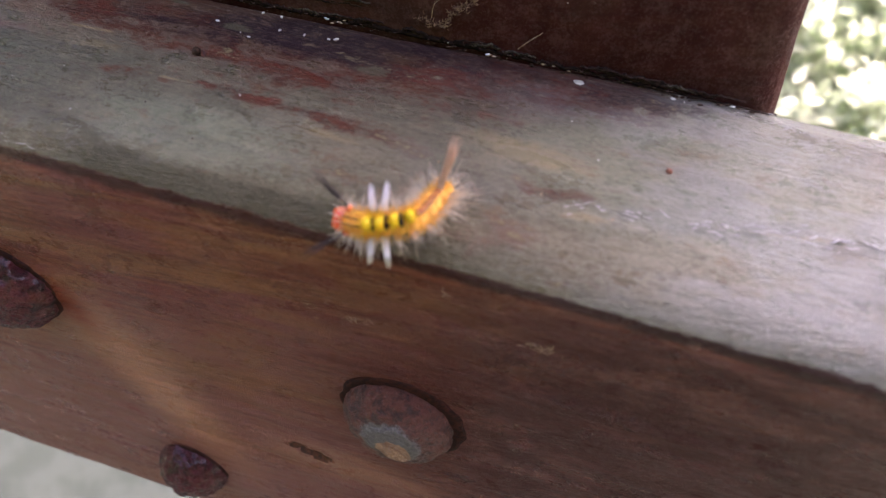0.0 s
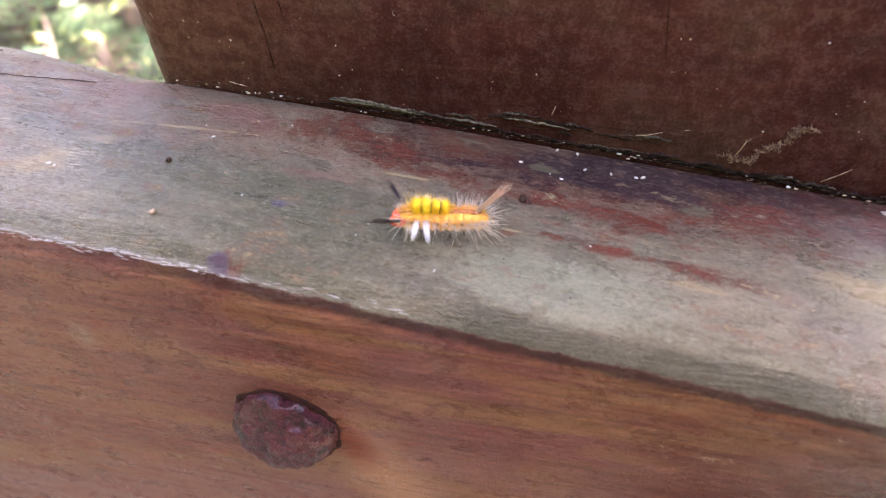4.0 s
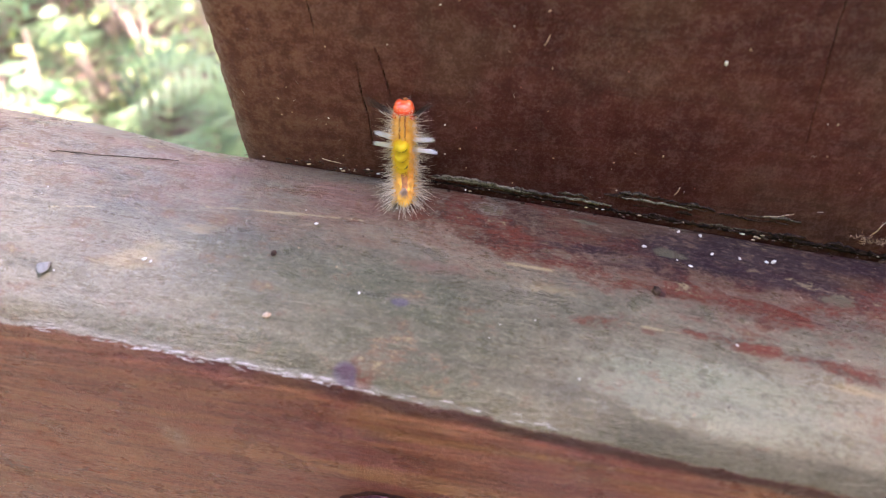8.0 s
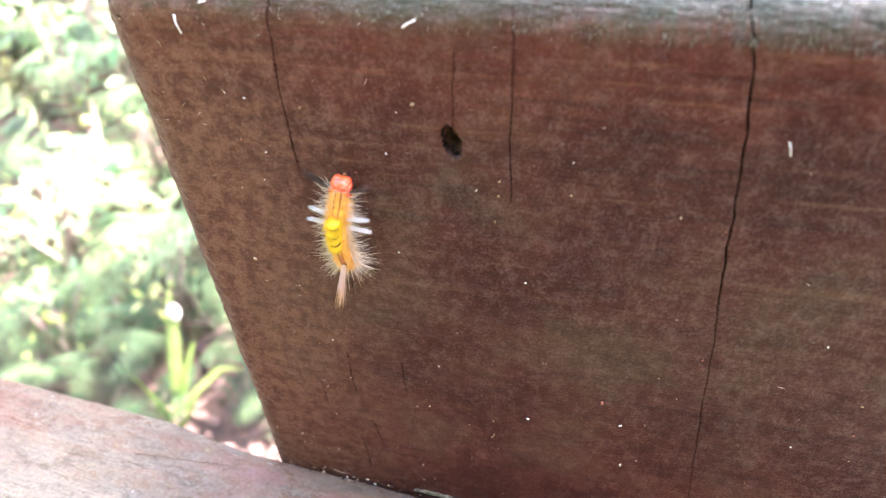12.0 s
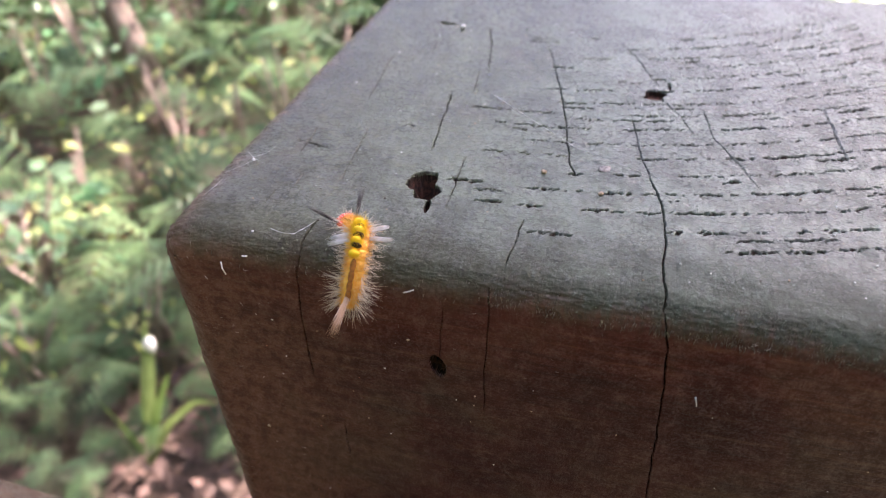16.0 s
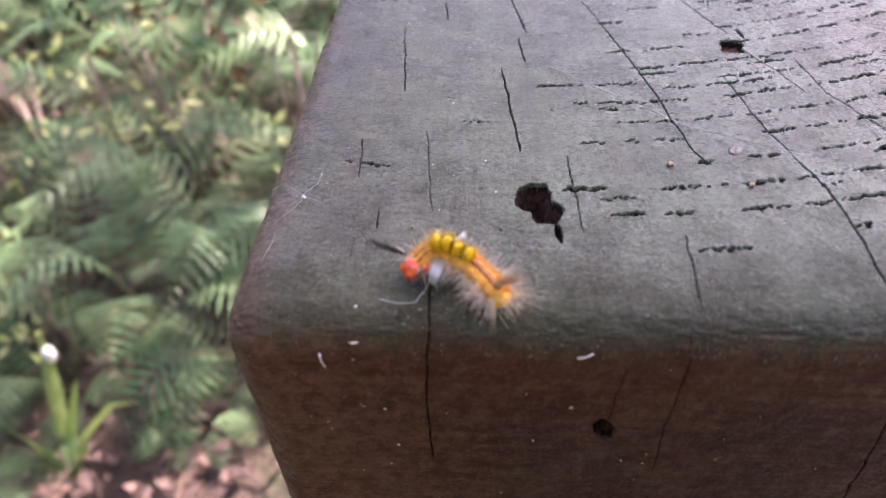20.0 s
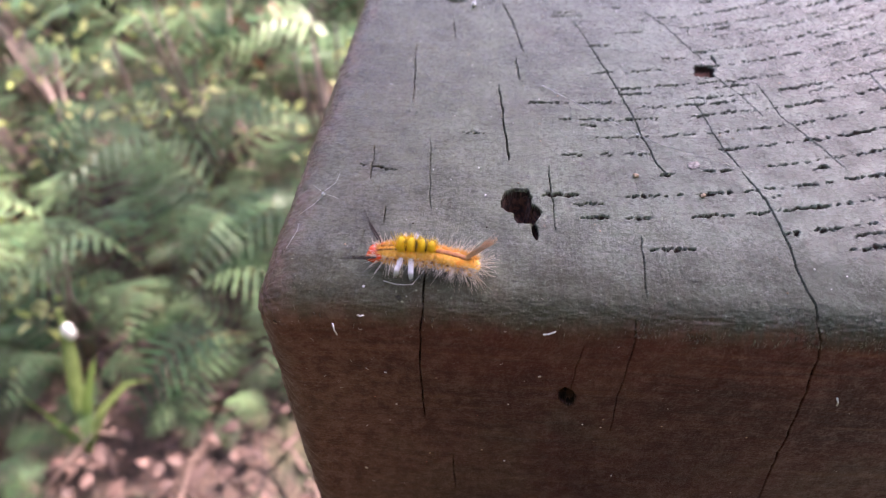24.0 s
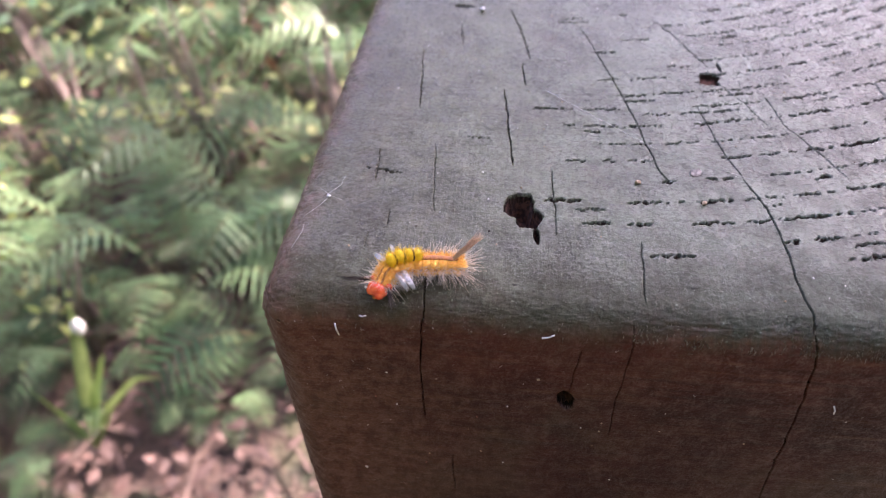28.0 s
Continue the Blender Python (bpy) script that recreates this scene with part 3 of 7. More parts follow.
def hair_material(name, a, b, glow=0.4, rough=0.45):
    n = Nodes(name, rough, 0.0, 0.4)
    color = n.mix(n.island(), a, b)
    n.put(n.bsdf.inputs["Base Color"], color)
    thin = n.node("ShaderNodeBsdfTranslucent", Color=color)
    both = n.node("ShaderNodeMixShader", Fac=glow)
    n.tree.links.new(n.bsdf.outputs[0], both.inputs[1])
    n.tree.links.new(thin.outputs[0], both.inputs[2])
    n.tree.links.new(both.outputs[0], n.tree.nodes["Material Output"].inputs["Surface"])
    return n.mat


def forest_floor():
    n = Nodes("forest_soil", 0.85)
    a = n.noise(9.0, 7.0, 0.7)
    b = n.noise(45.0, 5.0, 0.7)
    color = n.mix(n.ramp(a, 0.35, 0.65), (0.0364, 0.0237, 0.0182), (0.1128, 0.0728, 0.0528))
    color = n.mix(n.ramp(b, 0.55, 0.7, 0.0, 0.6), color, (0.2093, 0.1274, 0.0946))
    color = n.mix(n.ramp(n.noise(1.3, 4.0), 0.5, 0.65, 0.0, 0.75), color, (0.0637, 0.1001, 0.0328))
    return n.done(color, None, n.math("ADD", a, b), 0.02, 1.0)


def bark():
    n = Nodes("pale_bark", 0.8)
    a = n.noise(12.0, 6.0, 0.7, n.stretch(1, 1, 0.25))
    color = n.mix(n.ramp(a, 0.35, 0.65), (0.12, 0.09, 0.072), (0.34, 0.27, 0.22))
    return n.done(color, None, a, 0.01, 1.0)


POST_WOOD, RAIL_WOOD = wood_post(), wood_rail()
CRACK = plain("crack_dirt", (0.008, 0.005, 0.004), (0.022, 0.012, 0.009), 500.0, 0.9, spec=0.08)
PIT = plain("rotten_wood", (0.020, 0.008, 0.006), (0.085, 0.034, 0.021), 700.0, 0.9, 0.0006)
SCAR = plain("torn_red_wood", (0.030, 0.010, 0.008), (0.105, 0.036, 0.020), 700.0, 0.8, 0.0006)
RUST_SHADE = plain("rust_shade", (0.012, 0.005, 0.005), (0.042, 0.013, 0.009), 900.0, 0.8, 0.0004, 0.1)
RUST, WORN_BOLT = rust(), worn_bolt_metal()
GREY_HUSK = plain("grey_husk", (0.34, 0.34, 0.31), (0.46, 0.46, 0.43), 900.0, 0.5)
HUSK = plain("white_husk", (0.50, 0.49, 0.46), (0.66, 0.65, 0.62), 900.0, 0.5)
CHIP = plain("pale_wood_chip", (0.24, 0.165, 0.10), (0.44, 0.33, 0.22), 900.0, 0.7)
DIRT = plain("dark_dirt", (0.02, 0.013, 0.010), (0.06, 0.036, 0.024), 900.0, 0.85, spec=0.08)
RED_CRUMB = plain("red_crumb", (0.24, 0.08, 0.05), (0.36, 0.15, 0.09), 900.0, 0.6)
SILK = plain("grey_silk", (0.42, 0.42, 0.40), (0.60, 0.60, 0.58), 900.0, 0.5)
FROWZE = plain("brown_web_litter", (0.13, 0.070, 0.045), (0.34, 0.22, 0.14), 900.0, 0.8)
FRAY = plain("frayed_fibre", (0.050, 0.042, 0.036), (0.24, 0.225, 0.20), 900.0, 0.7)
SCRAPE = plain("scraped_wood", (0.26, 0.165, 0.115), (0.44, 0.31, 0.23), 900.0, 0.7)
LIP = plain("worn_glint_wood", (0.26, 0.24, 0.23), (0.50, 0.47, 0.46), 900.0, 0.35, 0.0002, 0.8)
SUN_FLECK = plain("sun_fleck_white", (0.74, 0.76, 0.66), (0.84, 0.85, 0.78), 60.0, 0.5)
CONCRETE = plain("pale_concrete", (0.080, 0.094, 0.066), (0.105, 0.120, 0.088), 9.0, 0.8, 0.0008)
DROP = plain("dried_drop", (0.075, 0.072, 0.058), (0.120, 0.115, 0.095), 900.0, 0.42, 0.0001, 0.35)


# ---- building blocks ----
def mesh_of(name, verts, faces, material, smooth=True, marks=None):
    me = bpy.data.meshes.new(name)
    me.from_pydata([tuple(v) for v in verts] if not isinstance(verts, np.ndarray) else verts.tolist(), [], faces if not isinstance(faces, np.ndarray) else faces.tolist())
    for m in material if isinstance(material, (list, tuple)) else [material]:
        me.materials.append(m)
    if marks is not None:
        me.polygons.foreach_set("material_index", np.asarray(marks, dtype=np.int32))
    if smooth:
        me.polygons.foreach_set("use_smooth", np.ones(len(me.polygons), dtype=bool))
    me.update()
    return me


def part(name, bm, material, parent=None, label="", smooth=True):
    """One mesh object from a bmesh or a mesh, under a thing or a part."""
    if isinstance(bm, bpy.types.Mesh):
        me = bm
    else:
        me = bpy.data.meshes.new(name)
        bm.to_mesh(me)
        bm.free()
        for m in material if isinstance(material, (list, tuple)) else [material]:
            me.materials.append(m)
        if smooth:
            me.polygons.foreach_set("use_smooth", np.ones(len(me.polygons), dtype=bool))
    ob = new(name, me)
    ob.parent = parent
    return tagged(ob, label)


def thing(name, label, category, group="", kind="", at=None):
    ob = new(name)
    ob.empty_display_size = 0.02
    if at is not None:
        ob.matrix_basis = at
    return tagged(ob, label, category, group, kind)


def smooth_noise(a, b, seed, scale, octaves=3):
    """Cheap value noise on two arrays."""
    out, amp = np.zeros(np.broadcast(a, b).shape), 1.0
    for o in range(octaves):
        rng = np.random.RandomState(seed + o)
        table = rng.rand(64, 64)
        u, v = np.asarray(a) * scale * 2 ** o + 100.0, np.asarray(b) * scale * 2 ** o + 100.0
        i, j = np.floor(u).astype(int), np.floor(v).astype(int)
        f, g = u - i, v - j
        f, g = f * f * (3 - 2 * f), g * g * (3 - 2 * g)
        t = lambda p, q: table[p % 64, q % 64]
        out = out + amp * ((t(i, j) * (1 - f) + t(i + 1, j) * f) * (1 - g) + (t(i, j + 1) * (1 - f) + t(i + 1, j + 1) * f) * g - 0.5)
        amp *= 0.5
    return out


def along(u, v, line):
    """Distance to a bent line, and how far along it (0 to 1)."""
    best, place = np.full(u.shape, 9.0), np.zeros(u.shape)
    for k, ((a, b), (c, d)) in enumerate(zip(line[:-1], line[1:])):
        du, dv = c - a, d - b
        s = np.clip(((u - a) * du + (v - b) * dv) / (du * du + dv * dv), 0, 1)
        dist = np.hypot(u - a - s * du, v - b - s * dv)
        near = dist < best
        best, place = np.where(near, dist, best), np.where(near, (k + s) / (len(line) - 1), place)
    return best, place


def carve(u, v, cracks, seed):
    """Depth of cracks at (u, v): each is a line, a half width and a depth; it wanders and thins out towards its ends."""
    depth = np.zeros(u.shape)
    wander_u, wander_v = smooth_noise(u, v, seed, 260.0) * 0.0005, smooth_noise(u, v, seed + 9, 260.0) * 0.0005
    for line, width, deep in cracks:
        d, s = along(u + wander_u, v + wander_v, line)
        w = width * np.clip(np.minimum(s, 1 - s) * 9 + 0.25, 0, 1)
        depth = np.maximum(depth, deep * np.clip(1.4 - d / w, 0, 1) ** 0.6)
    return depth


def pit(u, v, place, half, deep, seed, turn=0.0, ragged=0.35):
    """A ragged hole."""
    a, b = u - place[0], v - place[1]
    a, b = a * math.cos(turn) + b * math.sin(turn), b * math.cos(turn) - a * math.sin(turn)
    r = np.hypot(a / half[0], b / half[1]) + ragged * smooth_noise(u, v, seed, 420.0)
    return deep * np.clip((1.0 - r) * 3.0, 0, 1)


# ---- the post ----
LEFT, POST, POST_TOP, RADIUS = -0.006, 0.2405, 1.600, 0.0078

FRONT_CRACKS = [
    ([(0.0364, 1.601), (0.0356, 1.592), (0.0352, 1.578), (0.0355, 1.566), (0.0358, 1.556)], 0.00012, 0.0016),
    ([(0.0846, 1.600), (0.0853, 1.588), (0.0849, 1.570), (0.0851, 1.552)], 0.00008, 0.0012),
    ([(0.1246, 1.601), (0.1274, 1.588), (0.1292, 1.568), (0.1308, 1.543), (0.1318, 1.530)], 0.00013, 0.0016),
    ([(0.1318, 1.532), (0.1326, 1.525), (0.1340, 1.500), (0.1361, 1.471), (0.1380, 1.448)], 0.00008, 0.0006),
    ([(0.0738, 1.590), (0.0730, 1.577), (0.0724, 1.571)], 0.00007, 0.0008),
    ([(0.0383, 1.4975), (0.0388, 1.478)], 0.00010, 0.001),
    ([(0.0544, 1.4960), (0.0548, 1.483)], 0.00009, 0.0009),
    ([(0.0274, 1.4830), (0.0279, 1.470)], 0.00009, 0.0008),
    ([(0.0368, 1.4640), (0.0389, 1.440)], 0.00009, 0.0008),
    ([(0.0430, 1.539), (0.0441, 1.520)], 0.00009, 0.0009),
    ([(0.0418, 1.4679), (0.0444, 1.4551)], 0.00009, 0.0008),
    ([(0.2080, 1.560), (0.2100, 1.500), (0.2090, 1.450)], 0.00040, 0.002),
]
TOP_CRACKS = [
    ([(0.0364, 0.000), (0.0361, 0.0088), (0.0362, 0.0140)], 0.00014, 0.003),
    ([(0.0520, 0.1642), (0.0573, 0.1422), (0.0601, 0.1223)], 0.00013, 0.0025),
    ([(0.0575, 0.1194), (0.0588, 0.1036)], 0.00013, 0.0025),
    ([(0.0519, 0.1010), (0.0547, 0.0691), (0.0557, 0.0582)], 0.00014, 0.0025),
    ([(0.0780, 0.1500), (0.0813, 0.1401), (0.0850, 0.1250)], 0.00008, 0.0008),
    ([(0.0840, 0.1290), (0.0883, 0.1108), (0.0931, 0.0848), (0.0970, 0.0592), (0.0992, 0.0541)], 0.00013, 0.0022),
    ([(0.1199, 0.0571), (0.1238, 0.0430), (0.1247, 0.0265), (0.1239, 0.0156), (0.1248, 0.0058), (0.1246, 0.0000)], 0.00016, 0.004),
    ([(0.1060, 0.1600), (0.1122, 0.1475), (0.1172, 0.1338), (0.1217, 0.1211)], 0.00010, 0.0010),
    ([(0.1134, 0.0950), (0.1173, 0.0690), (0.1199, 0.0571)], 0.00011, 0.0010),
]
HAIR_CRACKS = [
    ([(0.0215, 0.1282), (0.0235, 0.1040), (0.0249, 0.0868)], 0.00011, 0.0015),
    ([(0.0342, 0.1467), (0.0353, 0.1328)], 0.00011, 0.0012),
    ([(0.0575, 0.1194), (0.0620, 0.1210), (0.0760, 0.1225)], 0.00008, 0.0006),
    ([(0.0667, 0.0559), (0.0676, 0.0289)], 0.00010, 0.0012),
    ([(0.0888, 0.0275), (0.0880, 0.0150), (0.0874, 0.0063)], 0.00010, 0.0012),
    ([(0.0158, 0.0641), (0.0168, 0.0473)], 0.00009, 0.0010),
    ([(0.0322, 0.0686), (0.0340, 0.0480), (0.0352, 0.0353)], 0.00008, 0.0008),
    ([(0.0230, 0.0350), (0.0236, 0.0287)], 0.00011, 0.0012),
    ([(0.0183, 0.0256), (0.0186, 0.0198)], 0.00010, 0.0010),
    ([(0.1360, 0.1060), (0.1387, 0.0857), (0.1453, 0.0696), (0.1493, 0.0578)], 0.00011, 0.0010),
    ([(0.1234, 0.1095), (0.1290, 0.0980), (0.1330, 0.0850)], 0.00009, 0.0008),
    ([(0.1750, 0.1150), (0.1760, 0.0800)], 0.00022, 0.0010),
]
RING_CENTRE = (0.065, 0.340)
RINGS = (0.184, 0.193, 0.2025, 0.2115, 0.2206, 0.2310, 0.2413, 0.2502, 0.2596, 0.2693, 0.2780, 0.2875, 0.2971, 0.3062, 0.3150, 0.3230)


def ring_tears():
    """Ragged little tears strung along the year rings of the end grain: (x, y, half length, half width, slant)."""
    rng = random.Random(5)
    out = []
    for k, ring in enumerate(RINGS):
        for r, share in ((ring, 1.1), (ring + 0.0034, 0.12), (ring - 0.0030, 0.08)):
            a = -0.30
            while a < 0.75:
                x = RING_CENTRE[0] + r * math.sin(a)
                y = RING_CENTRE[1] - r * math.cos(a)
                long = rng.uniform(0.003, 0.014)
                chance = share * (0.05 + 0.55 * min(1, max(0, (x - 0.055) / 0.03)) + 0.38 * min(1, max(0, (x - 0.09) / 0.05))) * min(1, max(0, (y - 0.014) / 0.02)) * (1 - 0.6 * min(1, max(0, (y - 0.09) / 0.04)) * min(1, max(0, (0.14 - x) / 0.04)))
                if rng.random() < chance:
                    s, big = 0.0, rng.uniform(0.7, 1.35)
                    while s < long:
                        b = a + s / r
                        taper = 0.55 + 0.45 * math.sin(math.pi * s / long)
                        rr = r + rng.gauss(0, 0.00030)
                        if rng.random() < 0.78:
                            out.append((RING_CENTRE[0] + rr * math.sin(b), RING_CENTRE[1] - rr * math.cos(b), rng.uniform(0.0004, 0.0009) * big, rng.uniform(0.00030, 0.00058) * big * taper, b + rng.uniform(0.05, 0.55)))
                        s += rng.uniform(0.0007, 0.0016)
                a += (long + rng.uniform(0.0005, 0.005)) / r
    return out


def post_depth_front(x, z):
    d = carve(x, z, FRONT_CRACKS, 3)
    d = np.maximum(d, pit(x, z, (0.0723, 1.5686), (0.0022, 0.0041), 0.006, 8, 0.25, 0.30))
    d = np.maximum(d, pit(x, z, (0.0714, 1.5686), (0.0038, 0.0046), 0.0003, 9, 0.2, 0.25))
    return d


def post_depth_top(x, y, us, vs):
    d = carve(x, y, TOP_CRACKS + HAIR_CRACKS, 4)
    hole = pit(x, y, (0.0580, 0.0398), (0.0043, 0.0056), 0.009, 11, -0.25, 0.25)
    hole = np.maximum(hole, pit(x, y, (0.0608, 0.0348), (0.0032, 0.0042), 0.006, 12, -0.5, 0.35))
    hole = np.maximum(hole, pit(x, y, (0.0624, 0.0278), (0.0009, 0.0032), 0.004, 13, 0.1, 0.4))
    nail = np.clip(np.minimum(0.0034 - np.abs(x - 0.1206 - 0.15 * (y - 0.113)), 0.0042 - np.abs(y - 0.1130)) / 0.0009 + 1.2 * smooth_noise(x, y, 14, 500.0), 0, 1)
    hole = np.maximum(hole, 0.0026 * nail)
    hole = np.maximum(hole, pit(x, y, (0.1255, 0.1215), (0.0007, 0.0042), 0.001, 15, 0.1, 0.5))
    hole = np.maximum(hole, pit(x, y, (0.0330, 0.1650), (0.0040, 0.0016), 0.002, 15, 0.1, 0.6))
    shape = (len(us), len(vs))
    gx, gy, tear = x.reshape(shape), y.reshape(shape), np.zeros(shape)
    fuzz = smooth_noise(x, y, 22, 1300.0).reshape(shape)
    for px, py, long, wide, slant in ring_tears():
        i0, i1 = np.searchsorted(us, (px - 0.0018, px + 0.0018))
        j0, j1 = np.searchsorted(vs, (py - 0.0018, py + 0.0018))
        if i1 > i0 and j1 > j0:
            a, b = gx[i0:i1, j0:j1] - px, gy[i0:i1, j0:j1] - py
            a, b = a * math.cos(slant) + b * math.sin(slant), b * math.cos(slant) - a * math.sin(slant)
            g = np.clip(1.35 - np.hypot(a / long, b / wide) + 0.9 * fuzz[i0:i1, j0:j1], 0, 1) * 0.0015
            tear[i0:i1, j0:j1] = np.maximum(tear[i0:i1, j0:j1], g)
    d = np.maximum(d, tear.ravel())
    return np.maximum(d, hole)


def left_lean(z):
    """How far the worn left edge of the post stands in, by height."""
    return np.interp(z, (1.43, 1.47, 1.51, 1.55, 1.60), (0.0054, 0.0050, 0.0036, 0.0024, 0.0012))


def sheet(count_a, count_b):
    i, j = np.meshgrid(np.arange(count_a - 1), np.arange(count_b - 1), indexing="ij")
    k = (i * count_b + j).ravel()
    return np.stack([k, k + count_b, k + count_b + 1, k + 1], 1)


def build_post():
    def lines(*spans):
        rows = [np.arange(a, b - 1e-6, step) for a, b, step in spans]
        return np.append(np.concatenate(rows), spans[-1][1])

    xs = lines((LEFT, 0.012, 0.0006), (0.012, 0.1420, 0.00017), (0.1420, 0.185, 0.0003), (0.185, POST, 0.0008))
    ys = lines((0, 0.128, 0.00030), (0.128, 0.175, 0.0005), (0.175, POST, 0.001))
    zs = lines((0, 1.36, 0.06), (1.36, 1.42, 0.003), (1.42, 1.562, 0.0008), (1.562, 1.576, 0.0003), (1.576, 1.585, 0.0008), (1.585, POST_TOP, 0.0003))
    few = lines((0, POST, 0.004))
    fewx = lines((LEFT, POST, 0.004))
    fewz = lines((0, 1.36, 0.06), (1.36, POST_TOP, 0.004))
    verts, faces, marks, base = [], [], [], 0
    faces_of = (("front", xs, zs), ("top", xs, ys), ("left", ys[::2] if len(ys) % 2 else np.append(ys[::2], ys[-1]), zs), ("right", few, fewz), ("back", fewx, fewz))
    for side, us, vs in faces_of:
        u, v = np.meshgrid(us, vs, indexing="ij")
        u, v = u.ravel(), v.ravel()
        nil, full = np.zeros_like(u), np.full_like(u, POST)
        p = {"front": (u, nil, v), "top": (u, v, nil + POST_TOP), "left": (nil + LEFT, u, v), "right": (full, u, v), "back": (u, full, v)}[side]
        p = np.stack(p, 1)
        inner = np.clip(p, (LEFT + RADIUS, RADIUS, -1.0), (POST - RADIUS, POST - RADIUS, POST_TOP - RADIUS))
        away = p - inner
        normal = away / np.maximum(np.linalg.norm(away, axis=1, keepdims=True), 1e-9)
        wear = RADIUS + 0.0005 * smooth_noise(p[:, 0] + p[:, 1] * 0.7, p[:, 2] + p[:, 1] * 0.4, 31, 90.0)
        chipped = np.clip((LEFT + RADIUS - p[:, 0]) / RADIUS, 0, 1) * np.clip((POST_TOP - 0.012 - p[:, 2]) / 0.07, 0, 1)
        wear = wear + chipped * (0.0005 * smooth_noise(p[:, 2] * 0.6, p[:, 1] * 0.5, 37, 60.0, 4) - 0.0002)
        wear = wear + np.clip((LEFT + RADIUS + 0.002 - p[:, 0]) / RADIUS, 0, 1) * 0.0005 * smooth_noise(p[:, 2] + p[:, 0], p[:, 1] * 0.8 + p[:, 2] * 0.3, 39, 520.0, 3)
        rim = np.clip((0.012 - p[:, 1]) / 0.006, 0, 1) * np.clip((p[:, 2] - POST_TOP + 0.014) / 0.006, 0, 1) * (side in ("front", "top"))
        wear = wear + rim * 0.00025 * (smooth_noise(p[:, 0] * 0.6, p[:, 2] - p[:, 1], 43, 700.0, 3) - 0.1)
        p = inner + normal * wear[:, None]
        deep = np.zeros(len(p))
        if side == "front":
            deep = post_depth_front(u, v)
        elif side == "top":
            deep = post_depth_top(u, v, us, vs)
        p = p - normal * deep[:, None]
        p[:, 1] += np.where(p[:, 1] < 0.03, 0.0022, 0.0) * np.clip((p[:, 0] - 0.15) / 0.06, 0, 1) * np.clip((1.50 - p[:, 2]) / 0.06, 0, 1)
        p[:, 0] += left_lean(p[:, 2]) * np.clip((0.030 - p[:, 0]) / 0.030, 0, 1)
        quads = sheet(len(us), len(vs))
        m = np.zeros(len(quads), dtype=int)
        if deep.any():
            mean = deep[quads].mean(axis=1)
            m = np.where((deep[quads] > 0.00035).sum(axis=1) >= 3, 1, 0)
            rotten = mean > 0.0022
            if side == "front":
                rotten &= (np.hypot(u - 0.0723, v - 1.5688) < 0.0042)[quads].all(axis=1)
            m = np.where(rotten, 2, m)
        if side in ("left", "back", "top", "front"):
            flip = {"front": False, "top": False, "left": True, "back": True}[side]
            if flip:
                quads = quads[:, ::-1]
        verts.append(p), faces.append(quads + base), marks.append(m)
        base += len(p)
    me = mesh_of("timber", np.concatenate(verts), np.concatenate(faces), (POST_WOOD, CRACK, PIT), True, np.concatenate(marks))
    post = thing("timber_post", "thick square dark-stained timber post with a cracked weathered top", "post", at=pose(0, 0, 0))
    part("timber", me, None, post)
    # frayed wood fibres along the upper front edge
    rng = random.Random(61)
    for k in range(26):
        verts, faces = [], []
        for _ in range(95):
            x = 0.085 + 0.0058 * (k + rng.random()) if k < 25 else rng.uniform(0.0, 0.09)
            a = rng.uniform(0.15, 1.35)
            root = Vector((x, RADIUS * (1 - math.cos(a)) - 0.0001, POST_TOP - RADIUS + RADIUS * math.sin(a)))
            tip = root + Vector((rng.gauss(0, 0.0003), -rng.uniform(0.0001, 0.0006), -rng.uniform(0.0004, 0.0022)))
            w = rng.uniform(0.00005, 0.00013)
            n = len(verts)
            verts += [tuple(root + Vector((w, 0, 0))), tuple(root - Vector((w, 0, 0))), tuple(root + Vector((0, -w, w))), tuple(tip)]
            faces += [(n, n + 3, n + 2), (n + 2, n + 3, n + 1), (n, n + 1, n + 3)]
        tagged(part("fray", mesh_of("fray", verts, faces, FRAY), None, post, "frayed pale wood edge"), kind="stuff")
    return post


build_post()


# ---- the rail ----
def rail_back(x):
    """Height of the rail's back upper edge: it falls to the right and sags a little."""
    return 1.4359 - 0.085 * x - 0.10 * np.clip(x, -0.4, 0.5) ** 2 + 0.025 * np.maximum(0, -x - 0.005)


RAIL_FRONT, RAIL_HIGH = -0.063, 0.187


